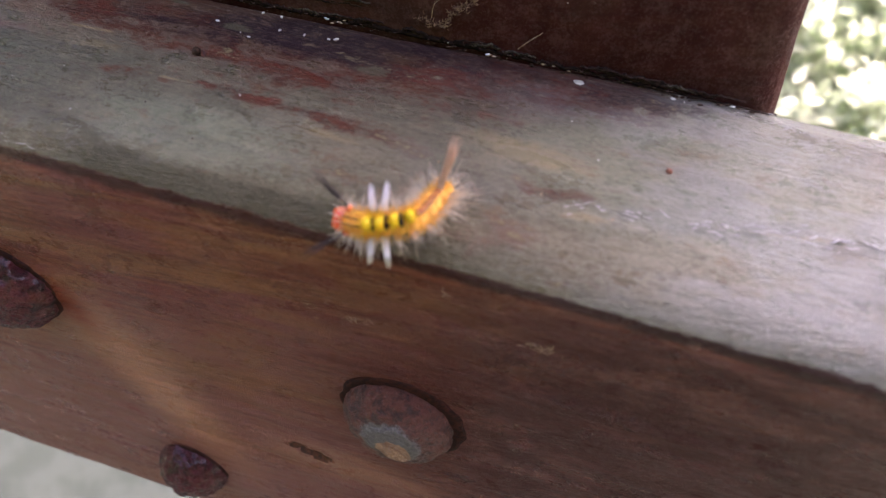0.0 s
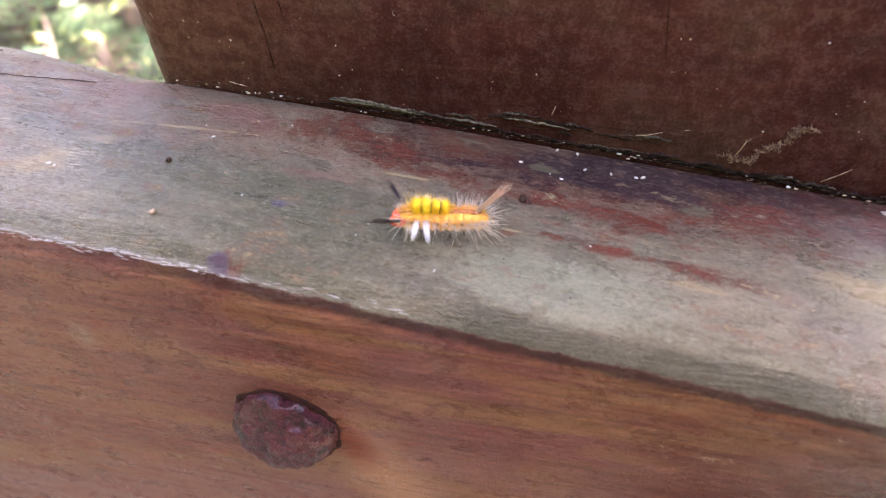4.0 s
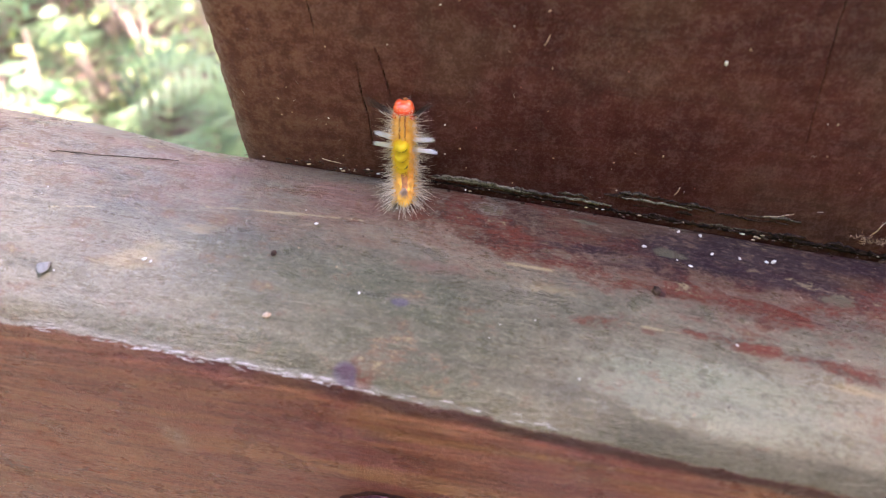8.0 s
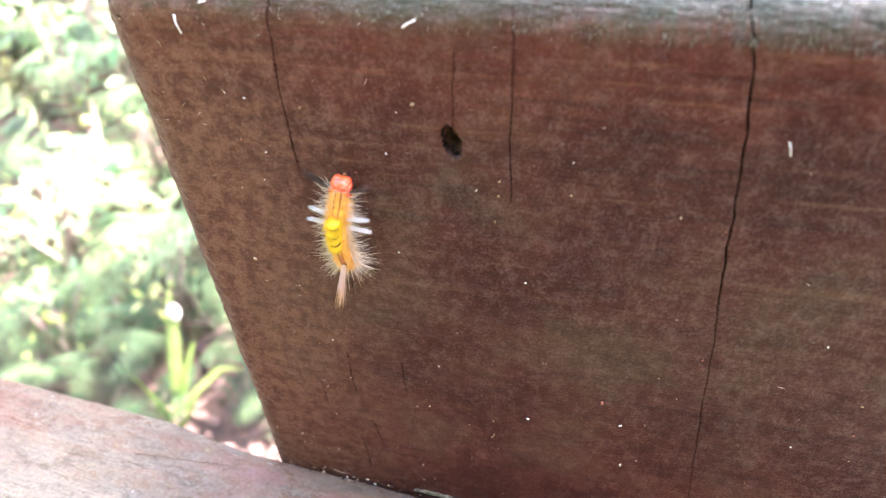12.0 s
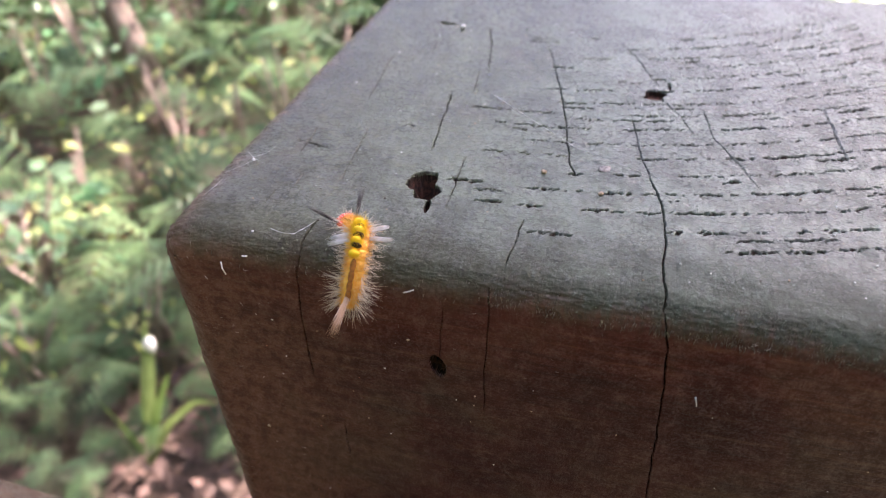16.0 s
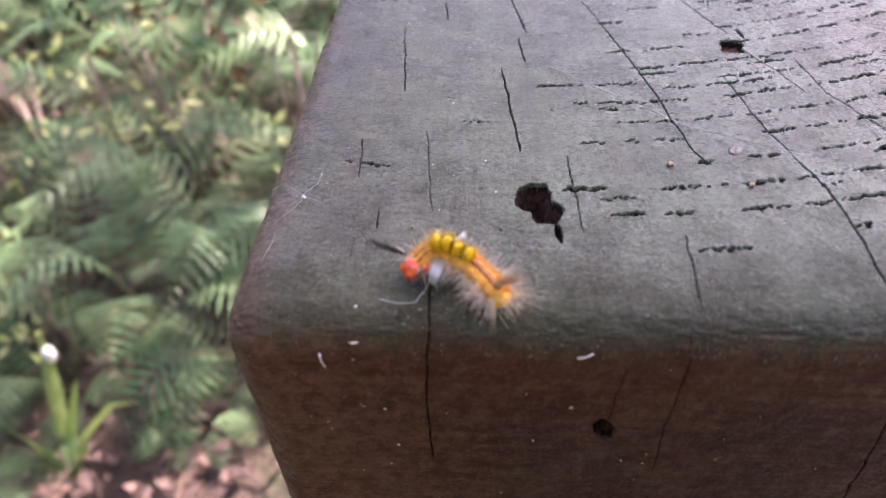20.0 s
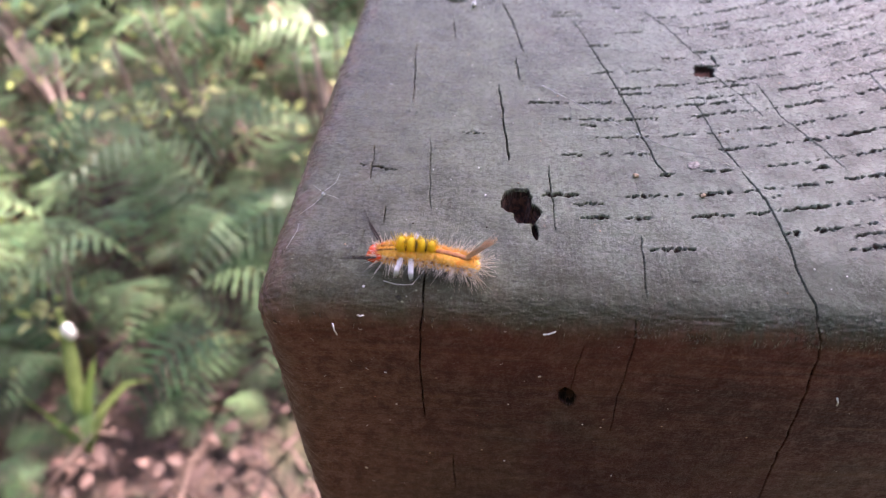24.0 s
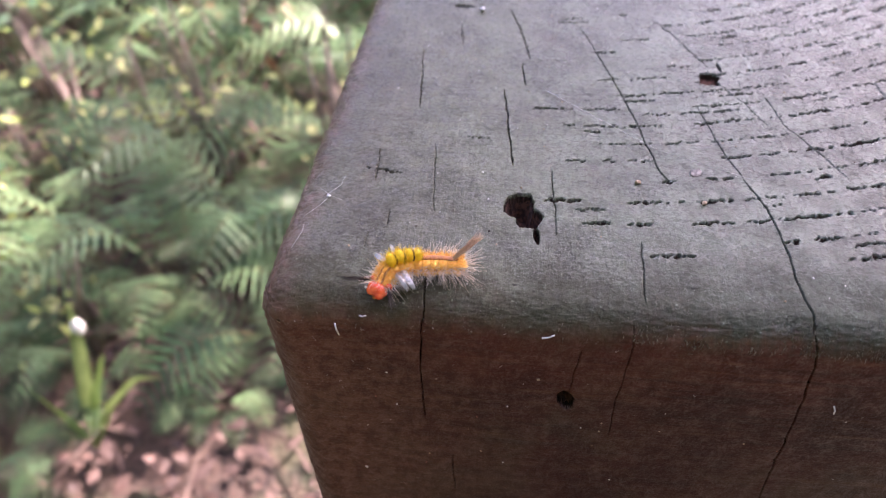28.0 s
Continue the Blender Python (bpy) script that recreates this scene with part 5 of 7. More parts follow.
# seconds; then head, first tuft, last tuft and rear end of the body
CRAWL = [
    (0, (0.1616, -0.0632, 1.4176), (0.1679, -0.0636, 1.4180), (0.1753, -0.0610, 1.4186), (0.1783, -0.0533, 1.4193)),
    (0.5, (0.1538, -0.0589, 1.4214), (0.1595, -0.0592, 1.4216), (0.1664, -0.0578, 1.4210), (0.1724, -0.0560, 1.4199)),
    (1, (0.1362, -0.0529, 1.4242), (0.1408, -0.0541, 1.4247), (0.1470, -0.0542, 1.4235), (0.1564, -0.0582, 1.4214)),
    (2, (0.1142, -0.0348, 1.4266), (0.1188, -0.0374, 1.4271), (0.1245, -0.0406, 1.4261), (0.1319, -0.0461, 1.4247)),
    (3, (0.1042, -0.0375, 1.4277), (0.1102, -0.0398, 1.4280), (0.1176, -0.0399, 1.4268), (0.1256, -0.0432, 1.4253)),
    (3.5, (0.0933, -0.0482, 1.4288), (0.0972, -0.0467, 1.4294), (0.1038, -0.0429, 1.4283), (0.1110, -0.0381, 1.4269)),
    (5.5, (0.0560, -0.0213, 1.4325), (0.0605, -0.0255, 1.4331), (0.0659, -0.0298, 1.4322), (0.0717, -0.0343, 1.4310)),
    (6, (0.0517, -0.0128, 1.4329), (0.0557, -0.0167, 1.4336), (0.0612, -0.0216, 1.4326), (0.0684, -0.0299, 1.4313)),
    (7, (0.0445, -0.0032, 1.4423), (0.0446, -0.0046, 1.4362), (0.0476, -0.0111, 1.4339), (0.0547, -0.0195, 1.4327)),
    (8, (0.0485, -0.0032, 1.4539), (0.0482, -0.0042, 1.4463), (0.0476, -0.0038, 1.4376), (0.0487, -0.0110, 1.4332)),
    (9, (0.0478, -0.0032, 1.4758), (0.0472, -0.0042, 1.4687), (0.0480, -0.0038, 1.4615), (0.0497, -0.0032, 1.4542)),
    (10, (0.0454, -0.0032, 1.5029), (0.0453, -0.0042, 1.4956), (0.0461, -0.0038, 1.4880), (0.0467, -0.0032, 1.4820)),
    (11, (0.0425, -0.0032, 1.5323), (0.0432, -0.0042, 1.5249), (0.0443, -0.0038, 1.5173), (0.0452, -0.0032, 1.5097)),
    (11.5, (0.0465, -0.0032, 1.5445), (0.0451, -0.0042, 1.5361), (0.0441, -0.0038, 1.5284), (0.0442, -0.0032, 1.5220)),
    (13.5, (0.0497, -0.0025, 1.5968), (0.0477, -0.0042, 1.5894), (0.0476, -0.0038, 1.5812), (0.0493, -0.0032, 1.5734)),
    (14, (0.0532, 0.0018, 1.6018), (0.0510, -0.0024, 1.5991), (0.0500, -0.0038, 1.5904), (0.0496, -0.0032, 1.5795)),
    (15, (0.0518, 0.0117, 1.6032), (0.0530, 0.0029, 1.6034), (0.0517, -0.0021, 1.5989), (0.0495, -0.0032, 1.5888)),
    (16, (0.0457, 0.0117, 1.6032), (0.0516, 0.0061, 1.6042), (0.0528, -0.0001, 1.6012), (0.0508, -0.0032, 1.5904)),
    (17, (0.0432, 0.0133, 1.6032), (0.0491, 0.0078, 1.6042), (0.0527, 0.0010, 1.6020), (0.0529, -0.0030, 1.5951)),
    (18, (0.0354, 0.0214, 1.6032), (0.0411, 0.0179, 1.6042), (0.0464, 0.0118, 1.6038), (0.0528, 0.0026, 1.6022)),
    (19, (0.0324, 0.0174, 1.6032), (0.0378, 0.0177, 1.6042), (0.0438, 0.0146, 1.6038), (0.0505, 0.0057, 1.6031)),
    (20, (0.0326, 0.0133, 1.6032), (0.0374, 0.0163, 1.6042), (0.0442, 0.0128, 1.6038), (0.0495, 0.0060, 1.6032)),
    (21, (0.0292, 0.0112, 1.6032), (0.0347, 0.0128, 1.6042), (0.0423, 0.0126, 1.6038), (0.0495, 0.0084, 1.6032)),
    (21.5, (0.0254, 0.0105, 1.6032), (0.0313, 0.0119, 1.6042), (0.0389, 0.0127, 1.6038), (0.0461, 0.0104, 1.6032)),
    (23.5, (0.0232, 0.0172, 1.6032), (0.0303, 0.0161, 1.6042), (0.0383, 0.0150, 1.6038), (0.0466, 0.0118, 1.6032)),
    (24, (0.0240, 0.0140, 1.6032), (0.0307, 0.0130, 1.6042), (0.0384, 0.0129, 1.6038), (0.0471, 0.0112, 1.6032)),
    (25, (0.0251, 0.0106, 1.6032), (0.0304, 0.0119, 1.6042), (0.0382, 0.0119, 1.6038), (0.0468, 0.0113, 1.6032)),
    (26, (0.0233, 0.0068, 1.6032), (0.0271, 0.0090, 1.6042), (0.0347, 0.0115, 1.6038), (0.0446, 0.0116, 1.6032)),
    (27, (0.0249, 0.0041, 1.6028), (0.0272, 0.0085, 1.6042), (0.0338, 0.0119, 1.6038), (0.0442, 0.0128, 1.6032)),
    (28, (0.0255, 0.0033, 1.6025), (0.0285, 0.0082, 1.6042), (0.0348, 0.0110, 1.6038), (0.0437, 0.0121, 1.6032)),
]
KNOTS = (0.0, 4.0, 7.5, 12.0)


def body_line(points, k):
    """A smooth line through the four points of the body, at ring number k."""
    i = 0 if k < KNOTS[1] else 1 if k < KNOTS[2] else 2
    slopes = []
    for j in range(4):
        a, b = max(0, j - 1), min(3, j + 1)
        slopes.append((points[b] - points[a]) / (KNOTS[b] - KNOTS[a]))
    w = KNOTS[i + 1] - KNOTS[i]
    f = (k - KNOTS[i]) / w
    h00, h10, h01, h11 = 2 * f ** 3 - 3 * f ** 2 + 1, f ** 3 - 2 * f ** 2 + f, -2 * f ** 3 + 3 * f ** 2, f ** 3 - f ** 2
    return points[i] * h00 + slopes[i] * w * h10 + points[i + 1] * h01 + slopes[i + 1] * w * h11


def crawl_poses(t):
    """The poses of head and rings at t seconds."""
    rows = CRAWL
    i = max(j for j in range(len(rows)) if rows[j][0] <= t)
    j = min(i + 1, len(rows) - 1)
    f = 0 if i == j else (t - rows[i][0]) / (rows[j][0] - rows[i][0])
    points = [Vector(a).lerp(Vector(b), f) for a, b in zip(rows[i][1:], rows[j][1:])]
    lift = (0.0030, 0.0036, 0.0034, 0.0030)
    for n in range(4):
        for _ in range(3):
            short = lift[n] - clearance(points[n])
            if short > 0:
                points[n] = points[n] + away(points[n]) * short
    out = []
    for k in range(SEGMENTS + 1):
        p = body_line(points, k)
        for _ in range(2):
            short = 0.0024 - clearance(p)
            if short > 0:
                p = p + away(p) * short
        ahead = (body_line(points, max(k - 0.5, 0)) - body_line(points, min(k + 0.5, 12))).normalized()
        up = away(p)
        up = (up - ahead * up.dot(ahead)).normalized()
        side = up.cross(ahead)
        m = Matrix((ahead, side, up)).transposed().to_4x4()
        m.translation = p
        out.append(m)
    return out


def motions():
    """The caterpillar crawls along the rail, up the post and onto its top."""
    times = sorted({row[0] for row in CRAWL} | {k * 0.5 for k in range(57)})
    poses = [(t, crawl_poses(t)) for t in times]
    walk(CATERPILLAR, [(t, m[6]) for t, m in poses])
    for k, ob in enumerate((CAT_HEAD, *CAT_RINGS)):
        walk(ob, [(t, m[6].inverted() @ m[k]) for t, m in poses])


# ---- forest floor and unseen woods that shape the sky light ----
SOIL, BARK = forest_floor(), bark()
FERN_GREEN = leaf_material("fern_green", (0.032, 0.082, 0.030), (0.210, 0.328, 0.148), 0.42, 0.4, True)
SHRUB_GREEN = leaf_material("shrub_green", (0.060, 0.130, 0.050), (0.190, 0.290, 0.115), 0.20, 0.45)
CROWN_GREEN = leaf_material("crown_green", (0.040, 0.085, 0.022), (0.090, 0.150, 0.040), 0.45, 0.3)
# sunlit leaf copies: the sun's brightness is put into the next three greens
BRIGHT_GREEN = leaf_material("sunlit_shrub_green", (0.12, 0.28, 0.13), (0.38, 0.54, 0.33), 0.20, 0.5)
PALE_GREEN = leaf_material("sunlit_pale_green", (0.50, 0.58, 0.40), (0.86, 0.89, 0.78), 0.25, 0.75)
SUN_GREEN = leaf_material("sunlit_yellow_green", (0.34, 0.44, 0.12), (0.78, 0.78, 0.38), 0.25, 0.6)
STRAP_GREEN = leaf_material("strap_green", (0.170, 0.270, 0.070), (0.280, 0.360, 0.120), 0.35, 0.45, True)
DRY_LEAF = leaf_material("dry_leaf", (0.032, 0.019, 0.014), (0.118, 0.072, 0.055), 0.65, 0.1, True)
DEAD_LEAF = leaf_material("dead_leaf", (0.080, 0.045, 0.025), (0.230, 0.140, 0.075), 0.5, 0.4)
LITTER = leaf_material("leaf_litter", (0.030, 0.018, 0.014), (0.130, 0.078, 0.060), 0.7, 0.0)
STALK = plain("fern_stalk", (0.10, 0.075, 0.025), (0.16, 0.12, 0.045), 200.0, 0.6)
TWIG = plain("dry_twig", (0.060, 0.038, 0.028), (0.13, 0.088, 0.066), 150.0, 0.8, 0.001)
FAR_GREEN = plain("far_woods_green", (0.018, 0.035, 0.010), (0.060, 0.095, 0.030), 0.8, 0.9, 0.3)


def build_ground():
    steps = np.concatenate([-np.geomspace(400, 6, 16), np.linspace(-6, 6, 121)[1:-1], np.geomspace(6, 400, 16)])
    x, y = np.meshgrid(steps, steps, indexing="ij")
    x, y = x.ravel(), y.ravel()
    near = np.clip(1.6 - np.hypot(x, y) / 12, 0.1, 1)
    z = near * 0.10 * smooth_noise(x, y, 91, 0.9, 4) - 0.02
    z = np.minimum(z, 0.05)
    me = mesh_of("ground", np.stack([x, y, z], 1), sheet(len(steps), len(steps)), SOIL)
    tagged(new("ground", me), "dark forest soil under leaf litter", "ground", kind="structure")
    rng = np.random.RandomState(8)
    n = 160
    a = np.linspace(0, 2 * math.pi, n)
    rows = []
    # unseen woods: near and tall behind the camera to dim the post's front
    near = 0.5 - 0.5 * np.sin(a)
    for k, (h, r) in enumerate(((-1, 30), (4, 29), (8, 31), (11, 30), (14, 34))):
        rr = (r + rng.uniform(-2.5, 2.5, n)) * (1 - 0.66 * near)
        hh = h * (0.45 + 0.90 * near) + rng.uniform(-1.6, 1.6, n) * (k > 0)
        rr[-1], hh[-1] = rr[0], hh[0]
        rows.append(np.stack([rr * np.cos(a), rr * np.sin(a), hh], 1))
    v = np.concatenate(rows)
    me = mesh_of("backdrop", v, sheet(5, n), FAR_GREEN)
    tagged(new("backdrop", me), "unseen green woods all round, set to limit the sky light", "woods", kind="structure")


build_ground()


def tube(points, radii, segs=8):
    """A tapered round limb through points."""
    verts, faces = [], []
    pts = [Vector(p) for p in points]
    for i, (p, r) in enumerate(zip(pts, radii)):
        way = (pts[min(i + 1, len(pts) - 1)] - pts[max(i - 1, 0)]).normalized()
        a = way.orthogonal().normalized() if abs(way.z) < 0.99 else Vector((1, 0, 0))
        a = (Vector((1, 0, 0)) - way * way.x).normalized() if abs(way.x) < 0.9 else a
        b = way.cross(a)
        for s in range(segs):
            t = 2 * math.pi * s / segs
            verts.append(tuple(p + a * r * math.cos(t) + b * r * math.sin(t)))
    for i in range(len(pts) - 1):
        for s in range(segs):
            k, m = i * segs + s, i * segs + (s + 1) % segs
            faces.append((k, m, m + segs, k + segs))
    faces.append(tuple(range(segs))[::-1])
    faces.append(tuple(range((len(pts) - 1) * segs, len(pts) * segs)))
    return verts, faces


# ---- the path that the rail runs along ----
def build_path():
    bm = bmesh.new()
    bmesh.ops.create_cube(bm, size=1.0)
    bmesh.ops.scale(bm, vec=(30.0, 1.95, 0.16), verts=bm.verts)
    bmesh.ops.bevel(bm, geom=list(bm.edges), offset=0.015, segments=2, affect="EDGES")
    bmesh.ops.translate(bm, verts=bm.verts, vec=(0, -0.62, 0.0))
    tagged(part("pavement", bm, CONCRETE, smooth=False), "pale concrete footpath under the rail", "path", kind="structure")


build_path()


# ---- ferns ----
def frond_mesh(seed, length, lift, droop):
    """A feather-shaped frond: an arching stalk with pairs of narrow toothed leaflets."""
    rng = random.Random(seed)
    verts, faces, marks = [], [], []

    def spine(s):
        return Vector((length * (s - 0.18 * s * s), 0, lift * math.sin(min(1, s * 1.15) * math.pi * 0.62) - droop * s * s))

    sv, sf = tube([spine(i / 9) for i in range(10)], [0.0035 * (1 - 0.8 * i / 9) for i in range(10)], 5)
    verts += sv
    faces += sf
    marks += [1] * len(sf)
    count = 15
    for i in range(count):
        s = 0.10 + 0.88 * i / (count - 1)
        p = spine(s)
        way = (spine(min(1, s + 0.03)) - spine(s - 0.03)).normalized()
        size = length * 0.235 * math.sin(math.pi * min(1, (1 - s) * 1.05 + 0.02)) ** 0.75
        size *= 0.35 + 0.65 * min(1, s * 3.2)
        for side in (-1, 1):
            out = (Vector((0, side, 0)) + way * (0.32 + 0.25 * s) + Vector((0, 0, rng.gauss(-0.02, 0.08)))).normalized()
            across = out.cross(Vector((0, 0, 1))).normalized()
            w = size * 0.074
            base = len(verts)
            steps = 5
            for k in range(steps + 1):
                f = k / steps
                c = p + out * size * f + Vector((0, 0, -0.10 * size * f * f))
                tooth = 1.0 if k % 2 else 0.62
                half = w * (1 - f) ** 0.6 * tooth + 0.0004
                verts += [tuple(c + across * half + Vector((0, 0, 0.15 * half))), tuple(c), tuple(c - across * half + Vector((0, 0, 0.15 * half)))]
            for k in range(steps):
                a = base + 3 * k
                faces += [(a, a + 3, a + 4, a + 1), (a + 1, a + 4, a + 5, a + 2)]
                marks += [0, 0]
    return mesh_of("frond", verts, faces, (FERN_GREEN, STALK), True, marks)


FRONDS = [frond_mesh(1, 0.62, 0.30, 0.14), frond_mesh(2, 0.52, 0.20, 0.12), frond_mesh(3, 0.70, 0.40, 0.22)]


def fern(x, y, turn, size, seed, fronds=9):
    rng = random.Random(seed)
    f = thing("fern", "green fern with arching feathered fronds on the forest floor", "fern", "ferns", at=pose(x, y, 0, 0, 0, turn) @ Matrix.Scale(size, 4))
    for k in range(fronds):
        ob = part("frond", FRONDS[(k + seed) % 3], None, f)
        ob.matrix_basis = pose(0, 0, 0.01, rng.uniform(-14, 14), rng.uniform(-26, 6), 360 * k / fronds + rng.uniform(-14, 14)) @ Matrix.Translation((0.02, 0, 0))
    return f


FERN_PLACES = [
    (-0.62, 1.30, 20, 0.80), (-0.98, 1.42, 70, 0.85), (-1.42, 1.22, 130, 0.75), (-0.42, 1.75, 10, 0.95), (-1.05, 1.95, 200, 1.0),
    (-1.62, 1.72, 40, 0.95), (-2.15, 1.22, 300, 0.8), (-0.75, 2.35, 90, 1.1), (-1.45, 2.45, 260, 1.1), (-2.20, 2.05, 20, 1.0),
    (-2.65, 1.65, 75, 1.0), (-1.70, 0.62, 220, 0.7), (0.70, 2.45, 40, 1.0), (1.35, 2.75, 170, 1.05), (0.95, 3.45, 300, 1.15),
    (1.95, 3.15, 10, 1.1), (-2.35, 0.95, 120, 0.85), (1.65, 2.05, 80, 0.95), (-1.30, 1.55, 15, 0.8), (-0.80, 1.70, 110, 0.85),
    (-0.45, 1.42, 250, 0.7), (-3.25, 2.05, 20, 1.0),
    (-1.25, 0.80, 40, 0.42), (-1.42, 0.98, 190, 0.50), (-1.10, 1.10, 300, 0.55), (-1.62, 1.10, 80, 0.60), (-1.15, 0.62, 140, 0.34), (-0.70, 1.02, 10, 0.36),
    (-0.55, 2.75, 60, 1.15), (-1.15, 2.85, 150, 1.2), (-2.55, 2.75, 230, 1.15), (-0.35, 2.25, 330, 1.05), (-3.05, 2.55, 100, 1.1),
    (-0.85, 3.40, 20, 1.3), (-1.60, 3.55, 200, 1.3), (-2.35, 3.55, 120, 1.3), (-3.30, 3.30, 290, 1.25), (-1.75, 1.98, 320, 0.7), (-0.25, 2.95, 170, 1.2),
    (-2.45, 3.18, 40, 1.2), (-1.85, 3.12, 280, 1.15), (-2.95, 3.02, 190, 1.15), (-1.52, 2.78, 130, 1.0),
]
for n_fern, (fx, fy, fturn, fsize) in enumerate(FERN_PLACES):
    fern(fx, fy, fturn, fsize, n_fern)


# ---- shrubs ----
def leaf_cloud(seed, count, centres, size, flat=0.8):
    """Many small pointed leaves round some centres (x, y, z, radius)."""
    rng = np.random.RandomState(seed)
    pick = rng.randint(0, len(centres), count)
    c = np.array(centres)[pick]
    way = rng.normal(size=(count, 3))
    way /= np.linalg.norm(way, axis=1, keepdims=True)
    p = c[:, :3] + way * (c[:, 3:] * rng.uniform(0.25, 1.0, (count, 1)) ** 0.6) * np.array([1, 1, flat])
    out = way * 0.6 + rng.normal(size=(count, 3)) * 0.6
    out[:, 2] -= 0.15
    out /= np.linalg.norm(out, axis=1, keepdims=True)
    up = np.array([0, 0, 1.0]) + rng.normal(size=(count, 3)) * 0.45
    side = np.cross(out, up)
    side /= np.linalg.norm(side, axis=1, keepdims=True)
    fold = np.cross(side, out)
    long = (size * rng.uniform(0.6, 1.3, count))[:, None]
    wide = long * rng.uniform(0.20, 0.30, (count, 1))
    v = np.stack([p, p + out * long * 0.45 + side * wide + fold * wide * 0.3, p + out * long, p + out * long * 0.45 - side * wide + fold * wide * 0.3, p + out * long * 0.5], 1).reshape(-1, 3)
    k = np.arange(count)[:, None] * 5
    f = np.concatenate([k + np.array([[0, 1, 4]]), k + np.array([[1, 2, 4]]), k + np.array([[2, 3, 4]]), k + np.array([[3, 0, 4]])])
    return v, f


def shrub(x, y, high, wide, seed, leaves=1500, leaf=0.07, label="leafy green shrub in the undergrowth", green=None):
    rng = random.Random(seed)
    s = thing("shrub", label, "shrub", "shrubs", at=pose(x, y, 0))
    centres = []
    for k in range(5):
        tip = (rng.uniform(-wide, wide) * 0.7, rng.uniform(-wide, wide) * 0.7, high * rng.uniform(0.45, 1.0))
        v, f = tube([(rng.uniform(-0.05, 0.05), rng.uniform(-0.05, 0.05), -0.05), (tip[0] * 0.35, tip[1] * 0.35, tip[2] * 0.5), tip], (0.014, 0.010, 0.004), 6)
        part("stem", mesh_of("stem", v, f, BARK), None, s)
        for _ in range(3):
            h = rng.uniform(0.35, 1.05)
            centres.append((tip[0] * h + rng.gauss(0, 0.12), tip[1] * h + rng.gauss(0, 0.12), tip[2] * h, rng.uniform(0.14, 0.30) * wide / 0.5))
    v, f = leaf_cloud(seed, leaves, centres, leaf)
    part("crown", mesh_of("crown", v, f, green or SHRUB_GREEN), None, s)
    return s


for n_shrub, (sx, sy, sh, sw) in enumerate((
    (-3.4, 3.4, 1.0, 0.65), (-2.6, 4.0, 1.3, 0.7), (-1.6, 4.2, 1.2, 0.65), (-0.7, 4.4, 1.5, 0.7), (-3.9, 2.4, 1.1, 0.6), (-4.6, 3.6, 1.5, 0.8),
    (-3.6, 5.0, 1.8, 0.8), (-2.2, 5.4, 1.9, 0.8), (-0.9, 5.7, 1.9, 0.8), (0.5, 4.6, 1.4, 0.7), (1.5, 4.3, 1.3, 0.65), (2.5, 4.1, 1.5, 0.7),
    (1.1, 5.8, 1.9, 0.8), (2.6, 5.6, 2.0, 0.9), (0.75, 2.9, 1.0, 0.5), (1.35, 3.3, 1.1, 0.5), (0.35, 3.6, 1.2, 0.55), (-5.4, 5.2, 2.0, 0.9), (-4.2, 6.6, 2.2, 1.0), (-2.4, 7.2, 2.3, 1.0), (-0.4, 7.4, 2.3, 1.0), (-3.3, 1.5, 0.7, 0.45))):
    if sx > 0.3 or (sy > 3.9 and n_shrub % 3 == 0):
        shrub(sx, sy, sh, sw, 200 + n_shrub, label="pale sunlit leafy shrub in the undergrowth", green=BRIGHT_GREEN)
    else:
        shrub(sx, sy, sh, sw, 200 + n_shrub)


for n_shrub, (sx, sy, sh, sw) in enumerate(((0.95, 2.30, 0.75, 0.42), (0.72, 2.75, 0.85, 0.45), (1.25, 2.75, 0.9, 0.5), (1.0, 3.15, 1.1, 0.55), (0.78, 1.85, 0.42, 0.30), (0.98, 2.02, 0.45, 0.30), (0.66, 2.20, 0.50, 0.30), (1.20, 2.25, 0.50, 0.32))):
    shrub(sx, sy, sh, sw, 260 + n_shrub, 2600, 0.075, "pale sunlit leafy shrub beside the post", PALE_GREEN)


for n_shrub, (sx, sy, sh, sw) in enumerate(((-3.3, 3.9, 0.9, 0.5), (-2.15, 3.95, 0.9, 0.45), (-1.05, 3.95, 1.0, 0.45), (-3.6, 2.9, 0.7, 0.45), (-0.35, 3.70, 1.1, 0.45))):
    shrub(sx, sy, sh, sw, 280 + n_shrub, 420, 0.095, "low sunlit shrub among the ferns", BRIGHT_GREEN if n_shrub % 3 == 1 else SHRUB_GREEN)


# bright leaves stand in for sun spots among the ferns
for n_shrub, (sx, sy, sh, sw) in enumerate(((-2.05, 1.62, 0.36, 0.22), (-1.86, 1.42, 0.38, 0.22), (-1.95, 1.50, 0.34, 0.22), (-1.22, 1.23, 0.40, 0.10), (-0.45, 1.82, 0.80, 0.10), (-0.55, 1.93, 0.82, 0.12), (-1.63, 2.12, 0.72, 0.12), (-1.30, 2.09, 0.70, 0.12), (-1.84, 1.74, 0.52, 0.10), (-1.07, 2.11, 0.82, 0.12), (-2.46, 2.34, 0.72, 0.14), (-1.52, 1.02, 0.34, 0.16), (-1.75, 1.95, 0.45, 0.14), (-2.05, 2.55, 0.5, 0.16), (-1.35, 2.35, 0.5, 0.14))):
    shrub(sx, sy, sh, sw, 300 + n_shrub, 26, 0.055, "small seedling with sunlit yellow-green leaves among the ferns", SUN_GREEN)


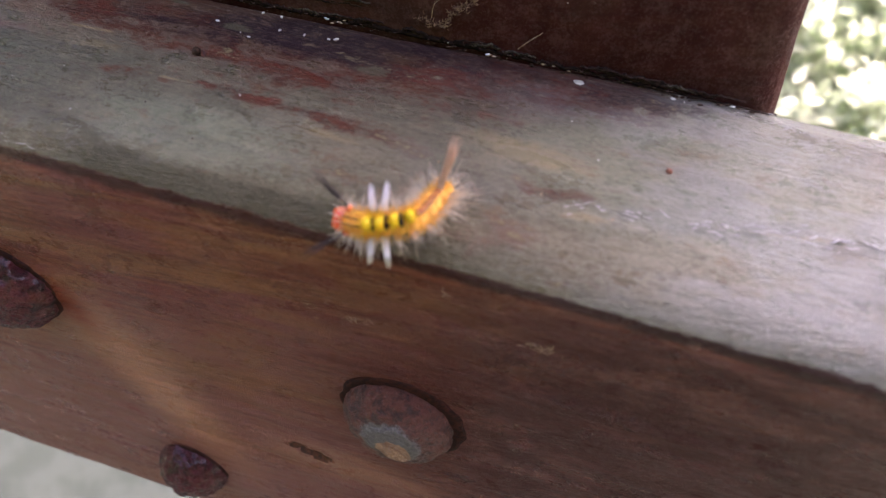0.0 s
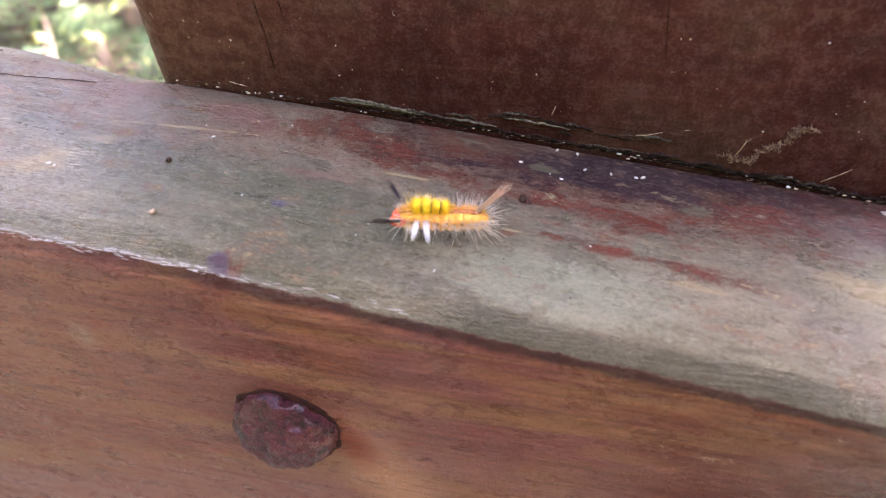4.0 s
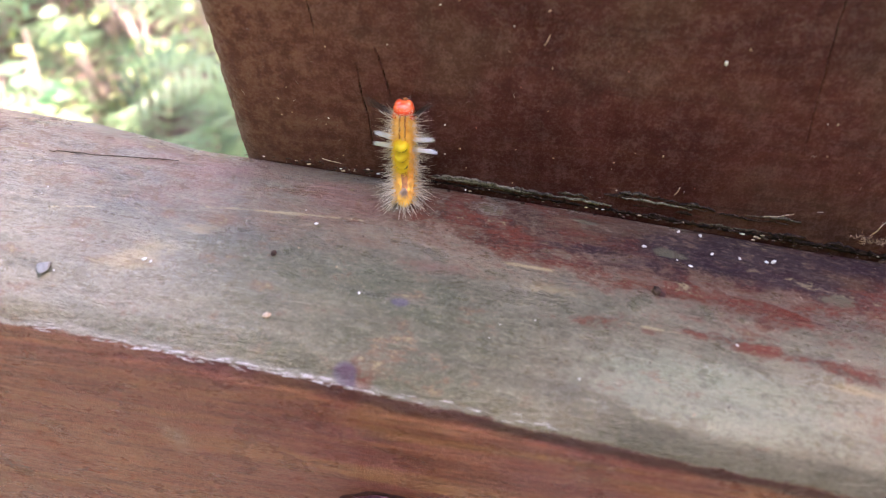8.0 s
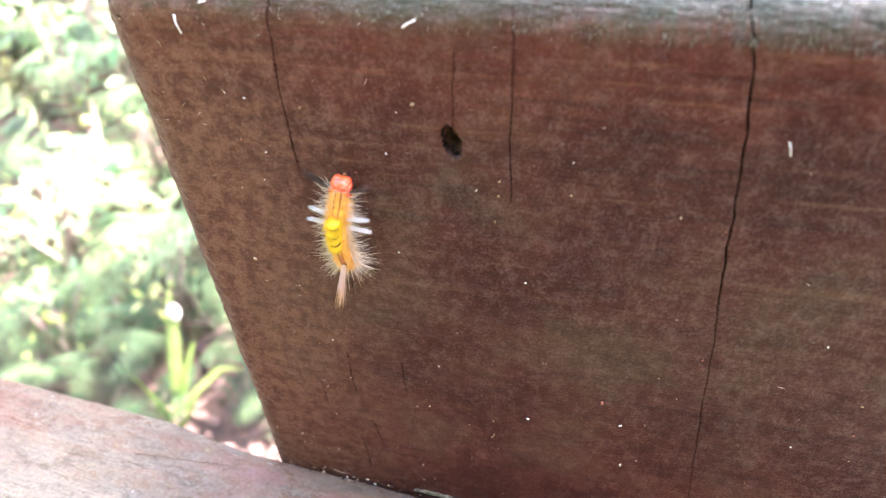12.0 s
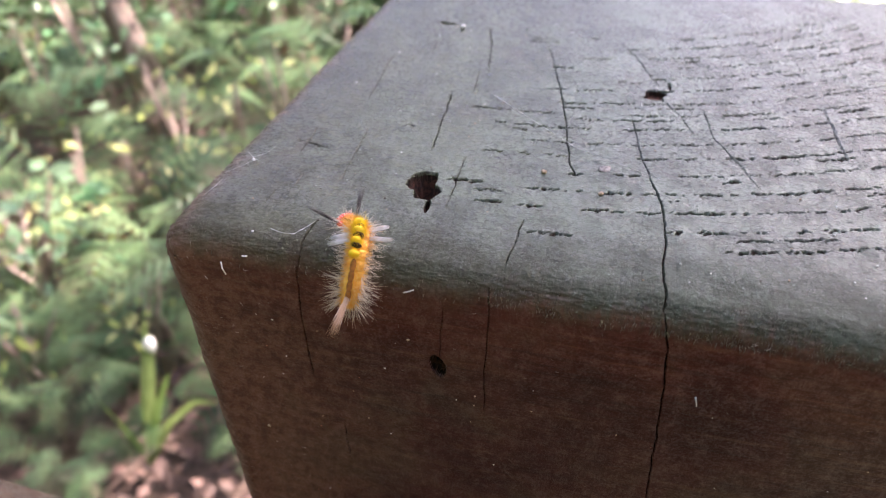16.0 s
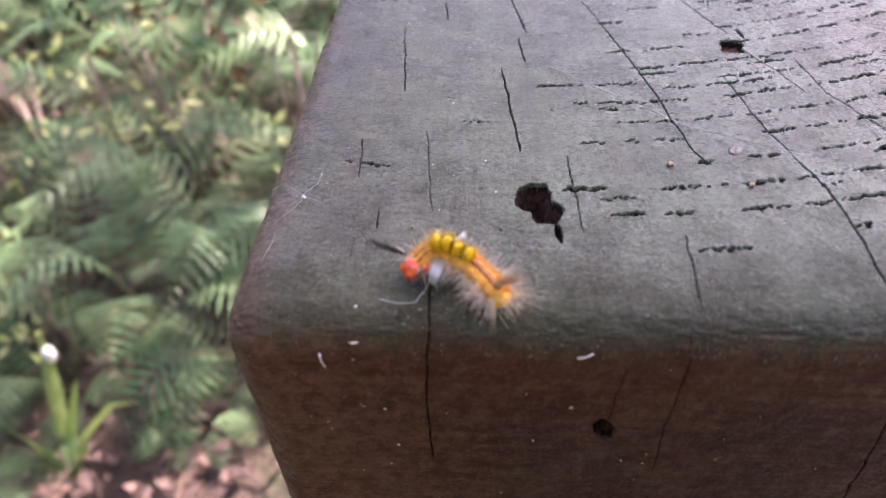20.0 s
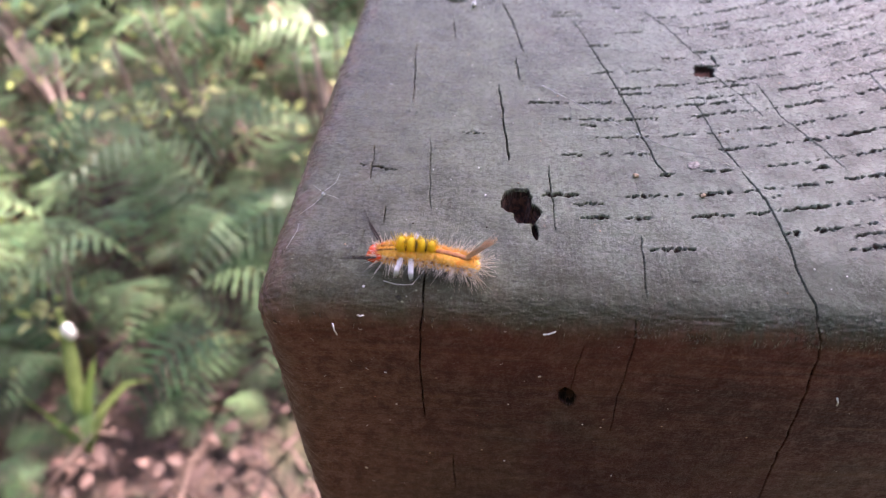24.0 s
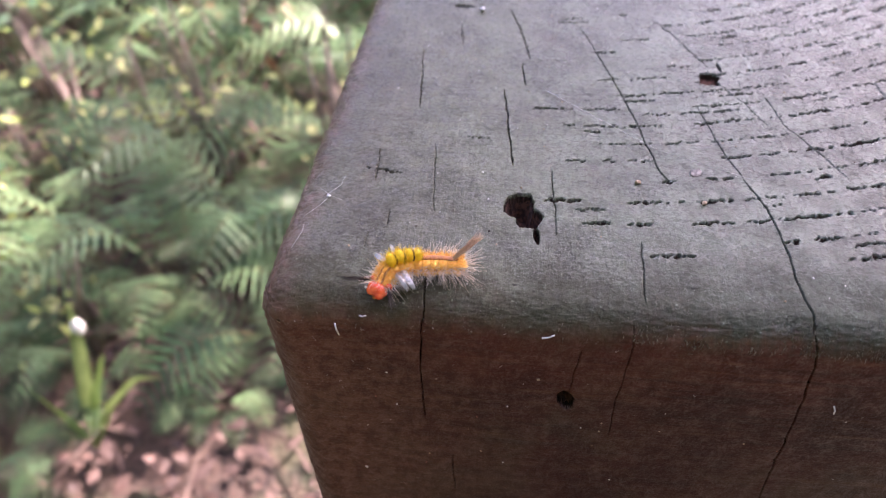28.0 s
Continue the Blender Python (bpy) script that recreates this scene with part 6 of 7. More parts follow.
for n_shrub, (sx, sy, sh, sw, sl, sg) in enumerate((
    (-1.75, 1.35, 0.55, 0.26, 70, 0), (-2.30, 2.55, 0.95, 0.34, 90, 0), (-1.10, 2.50, 0.75, 0.30, 30, 1),
    (-2.60, 3.30, 1.20, 0.40, 130, 0), (-1.80, 3.60, 1.25, 0.40, 110, 0), (-1.20, 3.70, 1.40, 0.40, 50, 1), (-0.55, 3.70, 1.35, 0.42, 110, 0), (-2.10, 4.30, 1.60, 0.50, 50, 1))):
    shrub(sx, sy, sh, sw, 330 + n_shrub, sl, 0.085, "brown withered shrub among the ferns" if sg else "thin yellow-green shrub among the ferns", DEAD_LEAF if sg else BRIGHT_GREEN)


# ---- trees ----
def tree(points, radii, limbs, clouds, leaves, seed, label):
    t = thing("tree", label, "tree", at=pose(*points[0]))
    base = Vector(points[0])
    v, f = tube([Vector(p) - base for p in points], radii, 12)
    part("trunk", mesh_of("trunk", v, f, BARK), None, t)
    for line in limbs:
        v, f = tube([Vector(p) - base for p in line], [0.05, 0.035, 0.012], 7)
        part("limb", mesh_of("limb", v, f, BARK), None, t)
    v, f = leaf_cloud(seed, leaves, [(a - base.x, b - base.y, c - base.z, r) for a, b, c, r in clouds], 0.13, 0.6)
    part("crown", mesh_of("crown", v, f, CROWN_GREEN), None, t)


def spread(seed, middle, wide, high, count, size):
    rng = random.Random(seed)
    return [(middle[0] + rng.uniform(-wide, wide), middle[1] + rng.uniform(-wide, wide), middle[2] + rng.uniform(-high, high), rng.uniform(0.6, 1.2) * size) for _ in range(count)]


tree([(-2.08, 2.70, -0.05), (-2.38, 2.84, 0.68), (-2.72, 2.95, 1.60), (-2.80, 2.80, 2.90), (-2.45, 2.55, 4.40)], [0.085, 0.070, 0.062, 0.055, 0.040],
     [[(-2.80, 2.80, 2.9), (-2.2, 2.3, 4.0), (-1.7, 1.9, 4.9)], [(-2.6, 2.65, 3.7), (-2.9, 3.2, 4.6), (-3.1, 3.6, 5.2)]],
     spread(31, (-2.4, 2.6, 5.1), 0.9, 0.35, 8, 0.40), 900, 41, "slender leaning tree with pale bark and a leafy crown")
tree([(-1.25, 5.0, -0.05), (-1.22, 5.05, 1.5), (-1.15, 5.1, 3.2), (-1.1, 5.0, 4.6)], [0.045, 0.040, 0.034, 0.025],
     [[(-1.15, 5.1, 3.2), (-1.5, 5.0, 4.2), (-1.9, 4.9, 4.8)]], spread(32, (-1.6, 5.0, 5.3), 0.9, 0.4, 8, 0.40), 900, 42, "thin dark tree in the undergrowth")
# unseen crown, stretched and gapped to throw dappled shade on the ferns
tree([(-0.95, 4.75, -0.05), (-0.98, 4.8, 1.4), (-1.05, 4.75, 3.0), (-1.0, 4.6, 4.4)], [0.035, 0.032, 0.028, 0.020],
     [[(-1.05, 4.75, 3.0), (-0.3, 4.4, 4.2), (0.7, 4.1, 4.9)], [(-1.02, 4.65, 3.8), (-0.1, 4.8, 4.7), (1.0, 4.8, 5.0)], [(-1.0, 4.6, 4.3), (0.2, 3.7, 4.9), (1.2, 3.3, 5.1)]], [c for c in spread(33, (1.35, 4.25, 5.0), 1.0, 0.4, 30, 0.42) if math.hypot(c[0] - 0.80, c[1] - 4.20) > 0.52] + spread(35, (0.62, 5.15, 5.1), 0.55, 0.3, 2, 0.36), 2050, 43, "thin dark tree in the undergrowth")
# trunk and dense crown are unseen, added to keep the sun off the post
tree([(3.3, 3.4, -0.05), (3.2, 3.35, 1.6), (2.9, 3.1, 3.4), (2.5, 2.7, 4.9)], [0.12, 0.10, 0.08, 0.05],
     [[(3.2, 3.35, 1.3), (2.2, 3.4, 1.15), (1.0, 3.5, 0.95)], [(2.9, 3.1, 3.4), (2.3, 2.2, 4.5), (1.7, 1.7, 5.2)], [(2.9, 3.1, 3.6), (2.2, 3.2, 4.6), (1.6, 3.4, 5.3)]],
     spread(34, (2.15, 2.35, 5.4), 1.1, 0.35, 36, 0.50), 26000, 44, "slanting low branch on an unseen tree added to shade the post")


# ---- strap-leaved plant ----
def strap(points, width, name="blade"):
    verts, faces = [], []
    pts = [Vector(p) for p in points]
    n = 14
    for i in range(n + 1):
        f = i / n * (len(pts) - 1)
        k = min(int(f), len(pts) - 2)
        p = pts[k].lerp(pts[k + 1], f - k)
        way = (pts[k + 1] - pts[k]).normalized()
        side = way.cross(Vector((-0.5, 0.8, 0.3))).normalized()
        w = width * math.sin(math.pi * (0.12 + 0.86 * i / n)) ** 0.7
        verts += [tuple(p + side * w), tuple(p + way.cross(side) * w * 0.35), tuple(p - side * w)]
    for i in range(n):
        a = 3 * i
        faces += [(a, a + 3, a + 4, a + 1), (a + 1, a + 4, a + 5, a + 2)]
    return mesh_of(name, verts, faces, STRAP_GREEN)


lily = thing("strap_plant", "bright green strap-leaved plant with a sun fleck modelled on it", "plant", at=pose(-1.015, 0.848, 0))
for line, width in (([(0, 0, 0), (-0.01, 0.06, 0.15), (-0.012, 0.13, 0.30), (-0.012, 0.16, 0.40)], 0.018), ([(0, 0, 0), (0.05, 0.05, 0.13), (0.13, 0.09, 0.21), (0.20, 0.11, 0.20)], 0.014), ([(0, 0, 0), (-0.07, 0.02, 0.12), (-0.17, 0.06, 0.17)], 0.012), ([(0, 0, 0), (0.02, 0.06, 0.17), (0.05, 0.12, 0.27)], 0.013)):
    part("blade", strap(line, width), None, lily)
# solid white ellipsoid stands in for a sun fleck on the blade
sun_fleck = ball(0.017, 0.017, 0.030, (-0.010, 0.150, 0.335), 14, 10)
part("sun_fleck", sun_fleck, SUN_FLECK, lily, "white sun fleck, modelled solid")


# ---- fallen leaves and twigs ----
def dry_leaf_mesh(seed, long, wide):
    rng = random.Random(seed)
    verts, faces = [], []
    n = 6
    curl = rng.uniform(0.1, 0.5)
    for i in range(n + 1):
        f = i / n
        w = wide * math.sin(math.pi * (0.04 + 0.94 * f)) ** 1.5 * rng.uniform(0.8, 1.15) + 0.0006
        z = curl * long * (f - 0.5) ** 2
        x = long * (f - 0.5)
        verts += [(x, w * rng.uniform(0.75, 1.1), z + 0.6 * w), (x, rng.gauss(0, 0.001), z), (x, -w, z + 0.35 * w * rng.uniform(0.4, 1.4))]
    for i in range(n):
        a = 3 * i
        faces += [(a, a + 3, a + 4, a + 1), (a + 1, a + 4, a + 5, a + 2)]
    return mesh_of("fallen_leaf", verts, faces, DRY_LEAF)


DRY = [dry_leaf_mesh(s, 0.030 + 0.012 * (s % 4), 0.007 + 0.004 * (s % 3)) for s in range(8)]
rng_leaf = random.Random(17)
for k in range(290):
    u = rng_leaf.random()
    lx, ly = -0.25 - 1.5 * rng_leaf.random(), 0.35 + 0.95 * u
    if k > 200:
        lx, ly = -0.3 - 2.4 * rng_leaf.random(), 0.2 + 2.6 * rng_leaf.random()
    leaf = new("fallen_leaf", DRY[k % 8])
    leaf.matrix_basis = pose(lx, ly, 0.045 + rng_leaf.uniform(0, 0.02), rng_leaf.uniform(-28, 28), rng_leaf.uniform(-28, 28), rng_leaf.uniform(0, 360))
    tagged(leaf, "dry brown fallen leaf on the forest floor", "leaf", "fallen leaves")


def litter_stuff():
    rng = np.random.RandomState(23)
    n = 5200
    p = np.stack([rng.uniform(-4.2, 3.2, n), rng.uniform(0.0, 5.0, n), rng.uniform(0.02, 0.06, n)], 1)
    a = rng.uniform(0, 2 * math.pi, n)
    way = np.stack([np.cos(a), np.sin(a), rng.normal(0, 0.25, n)], 1) * rng.uniform(0.025, 0.055, (n, 1))
    side = np.stack([-np.sin(a), np.cos(a), rng.normal(0, 0.25, n)], 1) * rng.uniform(0.010, 0.022, (n, 1))
    v = np.stack([p - way, p + side, p + way, p - side, p + np.array([0, 0, 0.006])], 1).reshape(-1, 3)
    k = np.arange(n)[:, None] * 5
    f = np.concatenate([k + np.array([[0, 3, 4]]), k + np.array([[3, 2, 4]]), k + np.array([[2, 1, 4]]), k + np.array([[1, 0, 4]])])
    tagged(new("leaf_litter", mesh_of("leaf_litter", v, f, LITTER)), "brown leaf litter spread over the soil", "leaf litter", kind="stuff")


litter_stuff()
for k in range(14):
    rng_t = random.Random(300 + k)
    a, long = rng_t.uniform(0, math.pi), rng_t.uniform(0.18, 0.5)
    cx, cy = -0.35 - 1.3 * rng_t.random(), 0.45 + 0.9 * rng_t.random()
    line = [(math.cos(a) * long * (i / 4 - 0.5) + rng_t.gauss(0, 0.012), math.sin(a) * long * (i / 4 - 0.5) + rng_t.gauss(0, 0.012), 0.006) for i in range(5)]
    v, f = tube(line, [0.006, 0.0055, 0.005, 0.004, 0.002], 6)
    twig = new("twig", mesh_of("twig", v, f, TWIG))
    twig.matrix_basis = pose(cx, cy, 0.055)
    tagged(twig, "dry brown twig on the leaf litter", "twig", "twigs")


# ---- small things on the wood ----
def on_rail(x, y):
    """A point on the worn top of the rail."""
    drop = -0.0022 * (max(0, -y - 0.012) / 0.040) ** 2.0
    return Vector((x, y, float(rail_back(x)) + drop))


def pebble(name, place, size, material, label, category, group, seed, up=(0, 0, 1)):
    bm = bmesh.new()
    bmesh.ops.create_icosphere(bm, subdivisions=2, radius=1.0)
    for v in bm.verts:
        v.co *= 1 + 0.35 * noise.noise(v.co * 1.7 + Vector((seed, 0, 0)))
        v.co = Vector((v.co.x * size[0], v.co.y * size[1], v.co.z * size[2]))
    ob = part(name, bm, material)
    turn = Vector(up).to_track_quat("Z", "Y").to_matrix().to_4x4()
    ob.matrix_basis = Matrix.Translation(Vector(place) + Vector(up) * size[2] * 0.6) @ turn @ pose(0, 0, 0, 0, 0, seed * 57)
    return tagged(ob, label, category, group)


for k, (x, y, s) in enumerate(((0.1069, -0.0096, 1.0), (0.1153, -0.0020, 0.8), (0.1205, -0.0022, 1.0), (0.1175, -0.0137, 1.1), (0.1229, -0.0080, 0.8), (0.1293, -0.0078, 0.8), (0.1355, -0.0075, 0.9), (0.1372, -0.0070, 1.1), (0.1106, -0.0146, 0.5), (0.2167, -0.0035, 1.1), (-0.0039, -0.0422, 1.0), (-0.0022, -0.0425, 0.7), (0.1262, -0.0365, 0.6), (0.030, -0.0230, 0.8), (0.094, -0.052, 0.6))):
    pebble("insect_egg", on_rail(x, y - (0.0022 if y > -0.02 and x < 0.2 else 0.0)), (0.0006 * s, 0.00034 * s, 0.0003 * s), HUSK, "tiny white empty egg husk on the rail", "egg husk", "egg husks", k)
pebble("egg_disc", on_rail(0.1953, -0.0056), (0.0015, 0.0011, 0.0003), GREY_HUSK, "small flat white disc on the rail", "egg", "", 3)
pebble("dirt_pellet", on_rail(0.0237, -0.0345), (0.0009, 0.0007, 0.0006), DIRT, "small black dirt pellet on the rail", "pellet", "", 5)
pebble("red_crumb", on_rail(0.2182, -0.0292), (0.0007, 0.0006, 0.0006), RED_CRUMB, "small red-brown crumb on the rail", "crumb", "", 6)
pebble("wood_crumb", on_rail(0.0281, -0.0511), (0.0009, 0.0007, 0.0005), CHIP, "small tan crumb on the rail", "crumb", "", 7)
pebble("dead_insect", on_rail(0.1095, -0.0259), (0.0013, 0.0009, 0.0010), DIRT, "tiny dark dead insect on the rail", "insect", "", 8)

# crumbs on the front of the post: x, height, size
rng_c = random.Random(4)
CRUMBS = [(0.1099, 1.4941, 1.1, RED_CRUMB), (0.0905, 1.4817, 0.8, HUSK), (0.1154, 1.4859, 0.8, HUSK), (0.1172, 1.4682, 0.9, HUSK), (0.0175, 1.5287, 0.9, CHIP), (0.0647, 1.5774, 0.8, CHIP)]
CRUMBS += [(rng_c.uniform(0.012, 0.225), 1.432 + 0.15 * rng_c.random() ** 1.6, rng_c.uniform(0.22, 0.55), rng_c.choice((CHIP, CHIP, HUSK, CHIP, RED_CRUMB))) for _ in range(130)]
for k, (x, z, s, m) in enumerate(CRUMBS):
    pebble("wood_crumb", (x, -0.0002, z), (0.0004 * s, 0.0006 * s, 0.0003 * s), m, "tiny pale crumb stuck to the post", "crumb", "crumbs on the post", k, (0, -1, 0))
# crumbs on the worn corner of the post
for k in range(12):
    turn = rng_c.uniform(0.25, 1.35)
    z = POST_TOP - 0.005 - 0.012 * rng_c.random()
    x = LEFT + 0.0012 + float(left_lean(z)) + RADIUS * (1 - math.sin(turn))
    y = RADIUS * (1 - math.cos(turn)) * 0.9
    s = rng_c.uniform(0.3, 0.9)
    pebble("wood_crumb", (x, y + max(0.0, z - POST_TOP + RADIUS) * 0.25, z), (0.0008 * s, 0.0006 * s, 0.0004 * s), rng_c.choice((CHIP, DIRT, FRAY, HUSK)), "tiny crumb on the worn post corner", "crumb", "crumbs on the corner", k, Vector((-math.sin(turn), -math.cos(turn), 0.15)).normalized())
# crumbs on the rail and on the post's top
for k in range(90):
    x, y = rng_c.uniform(-0.10, 0.30), -0.058 * rng_c.random()
    s = rng_c.uniform(0.2, 0.5)
    pebble("dust_grain", on_rail(x, y), (0.0006 * s, 0.0005 * s, 0.0004 * s), rng_c.choice((HUSK, CHIP, DIRT)), "tiny dust grain on the rail", "grain", "grains on the rail", k)
TOP_GRAINS = [(0.0904, 0.0525, 1.0, CHIP), (0.1072, 0.0447, 0.9, CHIP), (0.0412, 0.1612, 1.4, HUSK), (0.0058, 0.0392, 0.7, HUSK)]
TOP_GRAINS += [(rng_c.uniform(0.01, 0.22), rng_c.uniform(0.005, 0.19), rng_c.uniform(0.15, 0.42), rng_c.choice((HUSK, CHIP, HUSK, DIRT))) for _ in range(190)]
for k, (x, y, s, m) in enumerate(TOP_GRAINS):
    pebble("dust_grain", (x, y, POST_TOP), (0.0009 * s, 0.0007 * s, 0.0006 * s), m, "tiny pale grain on the post's top", "grain", "grains on the post", k)


pebble("dried_drop", on_rail(-0.0243, -0.0490), (0.0024, 0.0017, 0.00014), DROP, "flat glassy dried drop on the rail", "drop", "", 2)


def thread(name, line, width, material, label, category, group="", fuzz=0.0, seed=1):
    rng = random.Random(seed)
    pts = [Vector(p) + Vector((rng.gauss(0, fuzz), rng.gauss(0, fuzz * 0.3), rng.gauss(0, fuzz))) for p in line]
    v, f = tube(pts, [width * (1 - 0.5 * i / len(pts)) for i in range(len(pts))], 5)
    ob = new(name, mesh_of(name, v, f, material))
    return tagged(ob, label, category, group)


thread("silk_thread", [(0.0265, 0.0075, 1.6006), (0.0300, 0.0062, 1.6008), (0.0335, 0.0063, 1.6010), (0.0352, 0.0100, 1.6008), (0.0364, 0.0133, 1.6006)], 0.00009, SILK, "pale silk thread on the post's top", "thread")
thread("silk_thread", [(0.0660, 0.1000, 1.6004), (0.0800, 0.0850, 1.6010), (0.0980, 0.0680, 1.6008), (0.1230, 0.0560, 1.6004)], 0.00009, SILK, "pale silk thread on the post's top", "thread")
for line in ([(0.0015, 0.0300), (0.0040, 0.0350), (0.0058, 0.0392)], [(0.0058, 0.0392), (0.0078, 0.0440), (0.0085, 0.0500)], [(0.0030, 0.0420), (0.0058, 0.0392), (0.0100, 0.0380)], [(0.0010, 0.0180), (0.0016, 0.0240), (0.0015, 0.0300)]):
    thread("silk_thread", [(x, y, 1.6004 - 0.0022 * max(0, 0.0018 - x) / 0.0018) for x, y in line], 0.00005, SILK, "pale silk thread on the post's top", "thread", "silk threads", 0.0003, 9)
for k, (x, z, dx, dz) in enumerate(((0.0151, 1.5938, 0.0008, -0.0038), (0.0210, 1.5960, 0.0020, 0.0006), (0.0640, 1.5935, 0.0030, 0.0018), (0.1359, 1.5759, 0.0006, -0.0028), (0.0245, 1.4354, 0.0050, -0.0008), (0.1345, 1.4290, 0.0060, 0.0016), (0.1800, 1.4200, 0.0060, 0.0048), (0.1590, 1.4260, 0.0012, 0.0040), (0.1130, 1.4330, 0.0008, 0.003), (0.0800, 1.4700, 0.0010, 0.0030))):
    rise = max(0.0, z - POST_TOP + RADIUS)
    y = RADIUS - math.sqrt(RADIUS * RADIUS - rise * rise) - 0.0006
    thread("wood_splinter", [(x, y, z), (x + dx * 0.5, y - 0.0007, z + dz * 0.5 + 0.0003), (x + dx, y - 0.0003, z + dz)], 0.00013 if k > 3 else 0.00021, CHIP if k > 3 else HUSK, "pale wood splinter stuck to the post", "splinter", "splinters", 0.0001, k)

pebble("lichen_spot", (0.1074, 0.0587, POST_TOP), (0.0021, 0.0018, 0.00010), FRAY, "pale round lichen spot on the post's top", "lichen", "", 4)

# lint and torn fibres caught on the front of the post
rng_f = random.Random(29)
lint = thing("lint", "pale lint and torn wood fibres caught on the post", "lint", at=pose(0, 0, 0))
for k in range(150):
    if k < 60:
        x, z = rng_f.uniform(0.000, 0.150), 1.594 - 0.030 * rng_f.random() ** 2
    elif k < 105:
        x, z = rng_f.uniform(0.002, 0.030), rng_f.uniform(1.44, 1.59)
    else:
        x, z = rng_f.uniform(0.02, 0.20), 1.430 + 0.13 * rng_f.random() ** 2
        z = max(z, float(rail_back(x)) + 0.002)
    rise = max(0.0, z - POST_TOP + RADIUS)
    x += float(left_lean(z)) * max(0.0, (0.030 - x) / 0.030)
    y = RADIUS - math.sqrt(RADIUS * RADIUS - rise * rise) - 0.0002
    turn, long, bend = rng_f.uniform(0, math.pi), rng_f.uniform(0.0004, 0.0014), rng_f.gauss(0, 0.0003)
    dx, dz = math.cos(turn) * long, math.sin(turn) * long
    v, f2 = tube([(x, y, z), (x + dx * 0.5 + bend, y - 0.0004, z + dz * 0.5 + bend), (x + dx, y - 0.0002 + rise * 0.2, z + dz)], (0.00004, 0.00004, 0.00002), 4)
    part("fibre", mesh_of("fibre", v, f2, FRAY if k % 4 else HUSK), None, lint)

# frayed web litter on the post
rng_w = random.Random(12)
web = thing("web_litter", "frayed brown cobweb with litter on the post", "cobweb", at=pose(0, 0, 0))
WEB_LINE = [(0.1561, 1.4250), (0.1617, 1.4235), (0.1646, 1.4278), (0.1693, 1.4300), (0.1706, 1.4342), (0.1750, 1.4345)]
for k in range(230):
    i = rng_w.randrange(len(WEB_LINE) - 1)
    f = rng_w.random()
    a, b = WEB_LINE[i], WEB_LINE[i + 1]
    x, z = a[0] + (b[0] - a[0]) * f + rng_w.gauss(0, 0.0005), a[1] + (b[1] - a[1]) * f + rng_w.gauss(0, 0.0005)
    turn, long = rng_w.uniform(0, math.pi), rng_w.uniform(0.0004, 0.0017)
    dx, dz = math.cos(turn) * long, math.sin(turn) * long
    v, f2 = tube([(x, -0.0004, z), (x + dx * 0.5, -0.0004 - rng_w.uniform(0, 0.0012), z + dz * 0.5), (x + dx, -0.0005, z + dz)], (0.00011, 0.00010, 0.00005), 4)
    part("fibre", mesh_of("fibre", v, f2, FROWZE), None, web)

# dirt and crumbs in the joint between rail and post
joint = thing("joint_dirt", "dark dirt with pale crumbs along the joint of rail and post", "dirt", at=pose(0, 0, 0))
for k in range(240):
    x = rng_c.uniform(0.003, 0.236)
    y = -0.0004 - abs(rng_c.gauss(0, 0.0011))
    s = rng_c.uniform(0.15, 0.5)
    bm = bmesh.new()
    bmesh.ops.create_icosphere(bm, subdivisions=1, radius=0.0008 * s)
    for v in bm.verts:
        v.co *= 1 + 0.5 * noise.noise(v.co * 900 + Vector((k, 0, 0)))
    bmesh.ops.scale(bm, vec=(1.9, 1.0, 0.55), verts=bm.verts)
    bmesh.ops.translate(bm, verts=bm.verts, vec=(x, y, float(rail_back(x)) - 0.0004 + rng_c.uniform(0, 0.0008)))
    part("crumb", bm, DIRT if rng_c.random() < 0.80 else rng_c.choice((CHIP, CHIP, HUSK)), joint)

# black slit above the rail, and splintered slivers of wood lifted along it
PALE_SLIVER = plain("pale_sliver", (0.050, 0.042, 0.028), (0.150, 0.130, 0.090), 900.0, 0.8, 0.0004, 0.2)
SLIVER = plain("grey_sliver", (0.022, 0.016, 0.012), (0.075, 0.060, 0.044), 900.0, 0.8, 0.0004, 0.1)
DARK_SLIVER = plain("dark_sliver", (0.012, 0.007, 0.006), (0.038, 0.021, 0.016), 900.0, 0.8, 0.0004, 0.1)


def sliver_mesh(name, x0, x1, low0, low1, wide, out, seed, material, jagged=0.9):
    """A ragged strip on the front of the post; its foot runs from low0 to low1 over the rail's back edge."""
    n = int((x1 - x0) / 0.00028)
    v, f = [], []
    for i in range(n + 1):
        t = i / n
        x = x0 + (x1 - x0) * t
        jag = noise.noise(Vector((x * 420, seed, 0))) + 0.8 * noise.noise(Vector((x * 1300, seed + 4, 0))) + 0.7 * noise.noise(Vector((x * 3200, seed + 8, 0)))
        w = max(0.00012, wide * math.sin(math.pi * (0.06 + 0.88 * t)) * (1 + jagged * jag))
        o = out * (1 + 0.7 * noise.noise(Vector((x * 300, seed + 9, 0))))
        z = float(rail_back(x)) + low0 + (low1 - low0) * t + 0.0004 * noise.noise(Vector((x * 500, seed + 2, 0))) + 0.0003 * noise.noise(Vector((x * 2100, seed + 3, 0)))
        v += [(x, 0.0002, z + w), (x, -o, z + w * 0.75), (x, -o, z + w * 0.12), (x, 0.0002, z)]
    for i in range(n):
        for k in range(4):
            a, b = 4 * i + k, 4 * i + (k + 1) % 4
            f.append((a, b, b + 4, a + 4))
    return mesh_of(name, v, f, material)


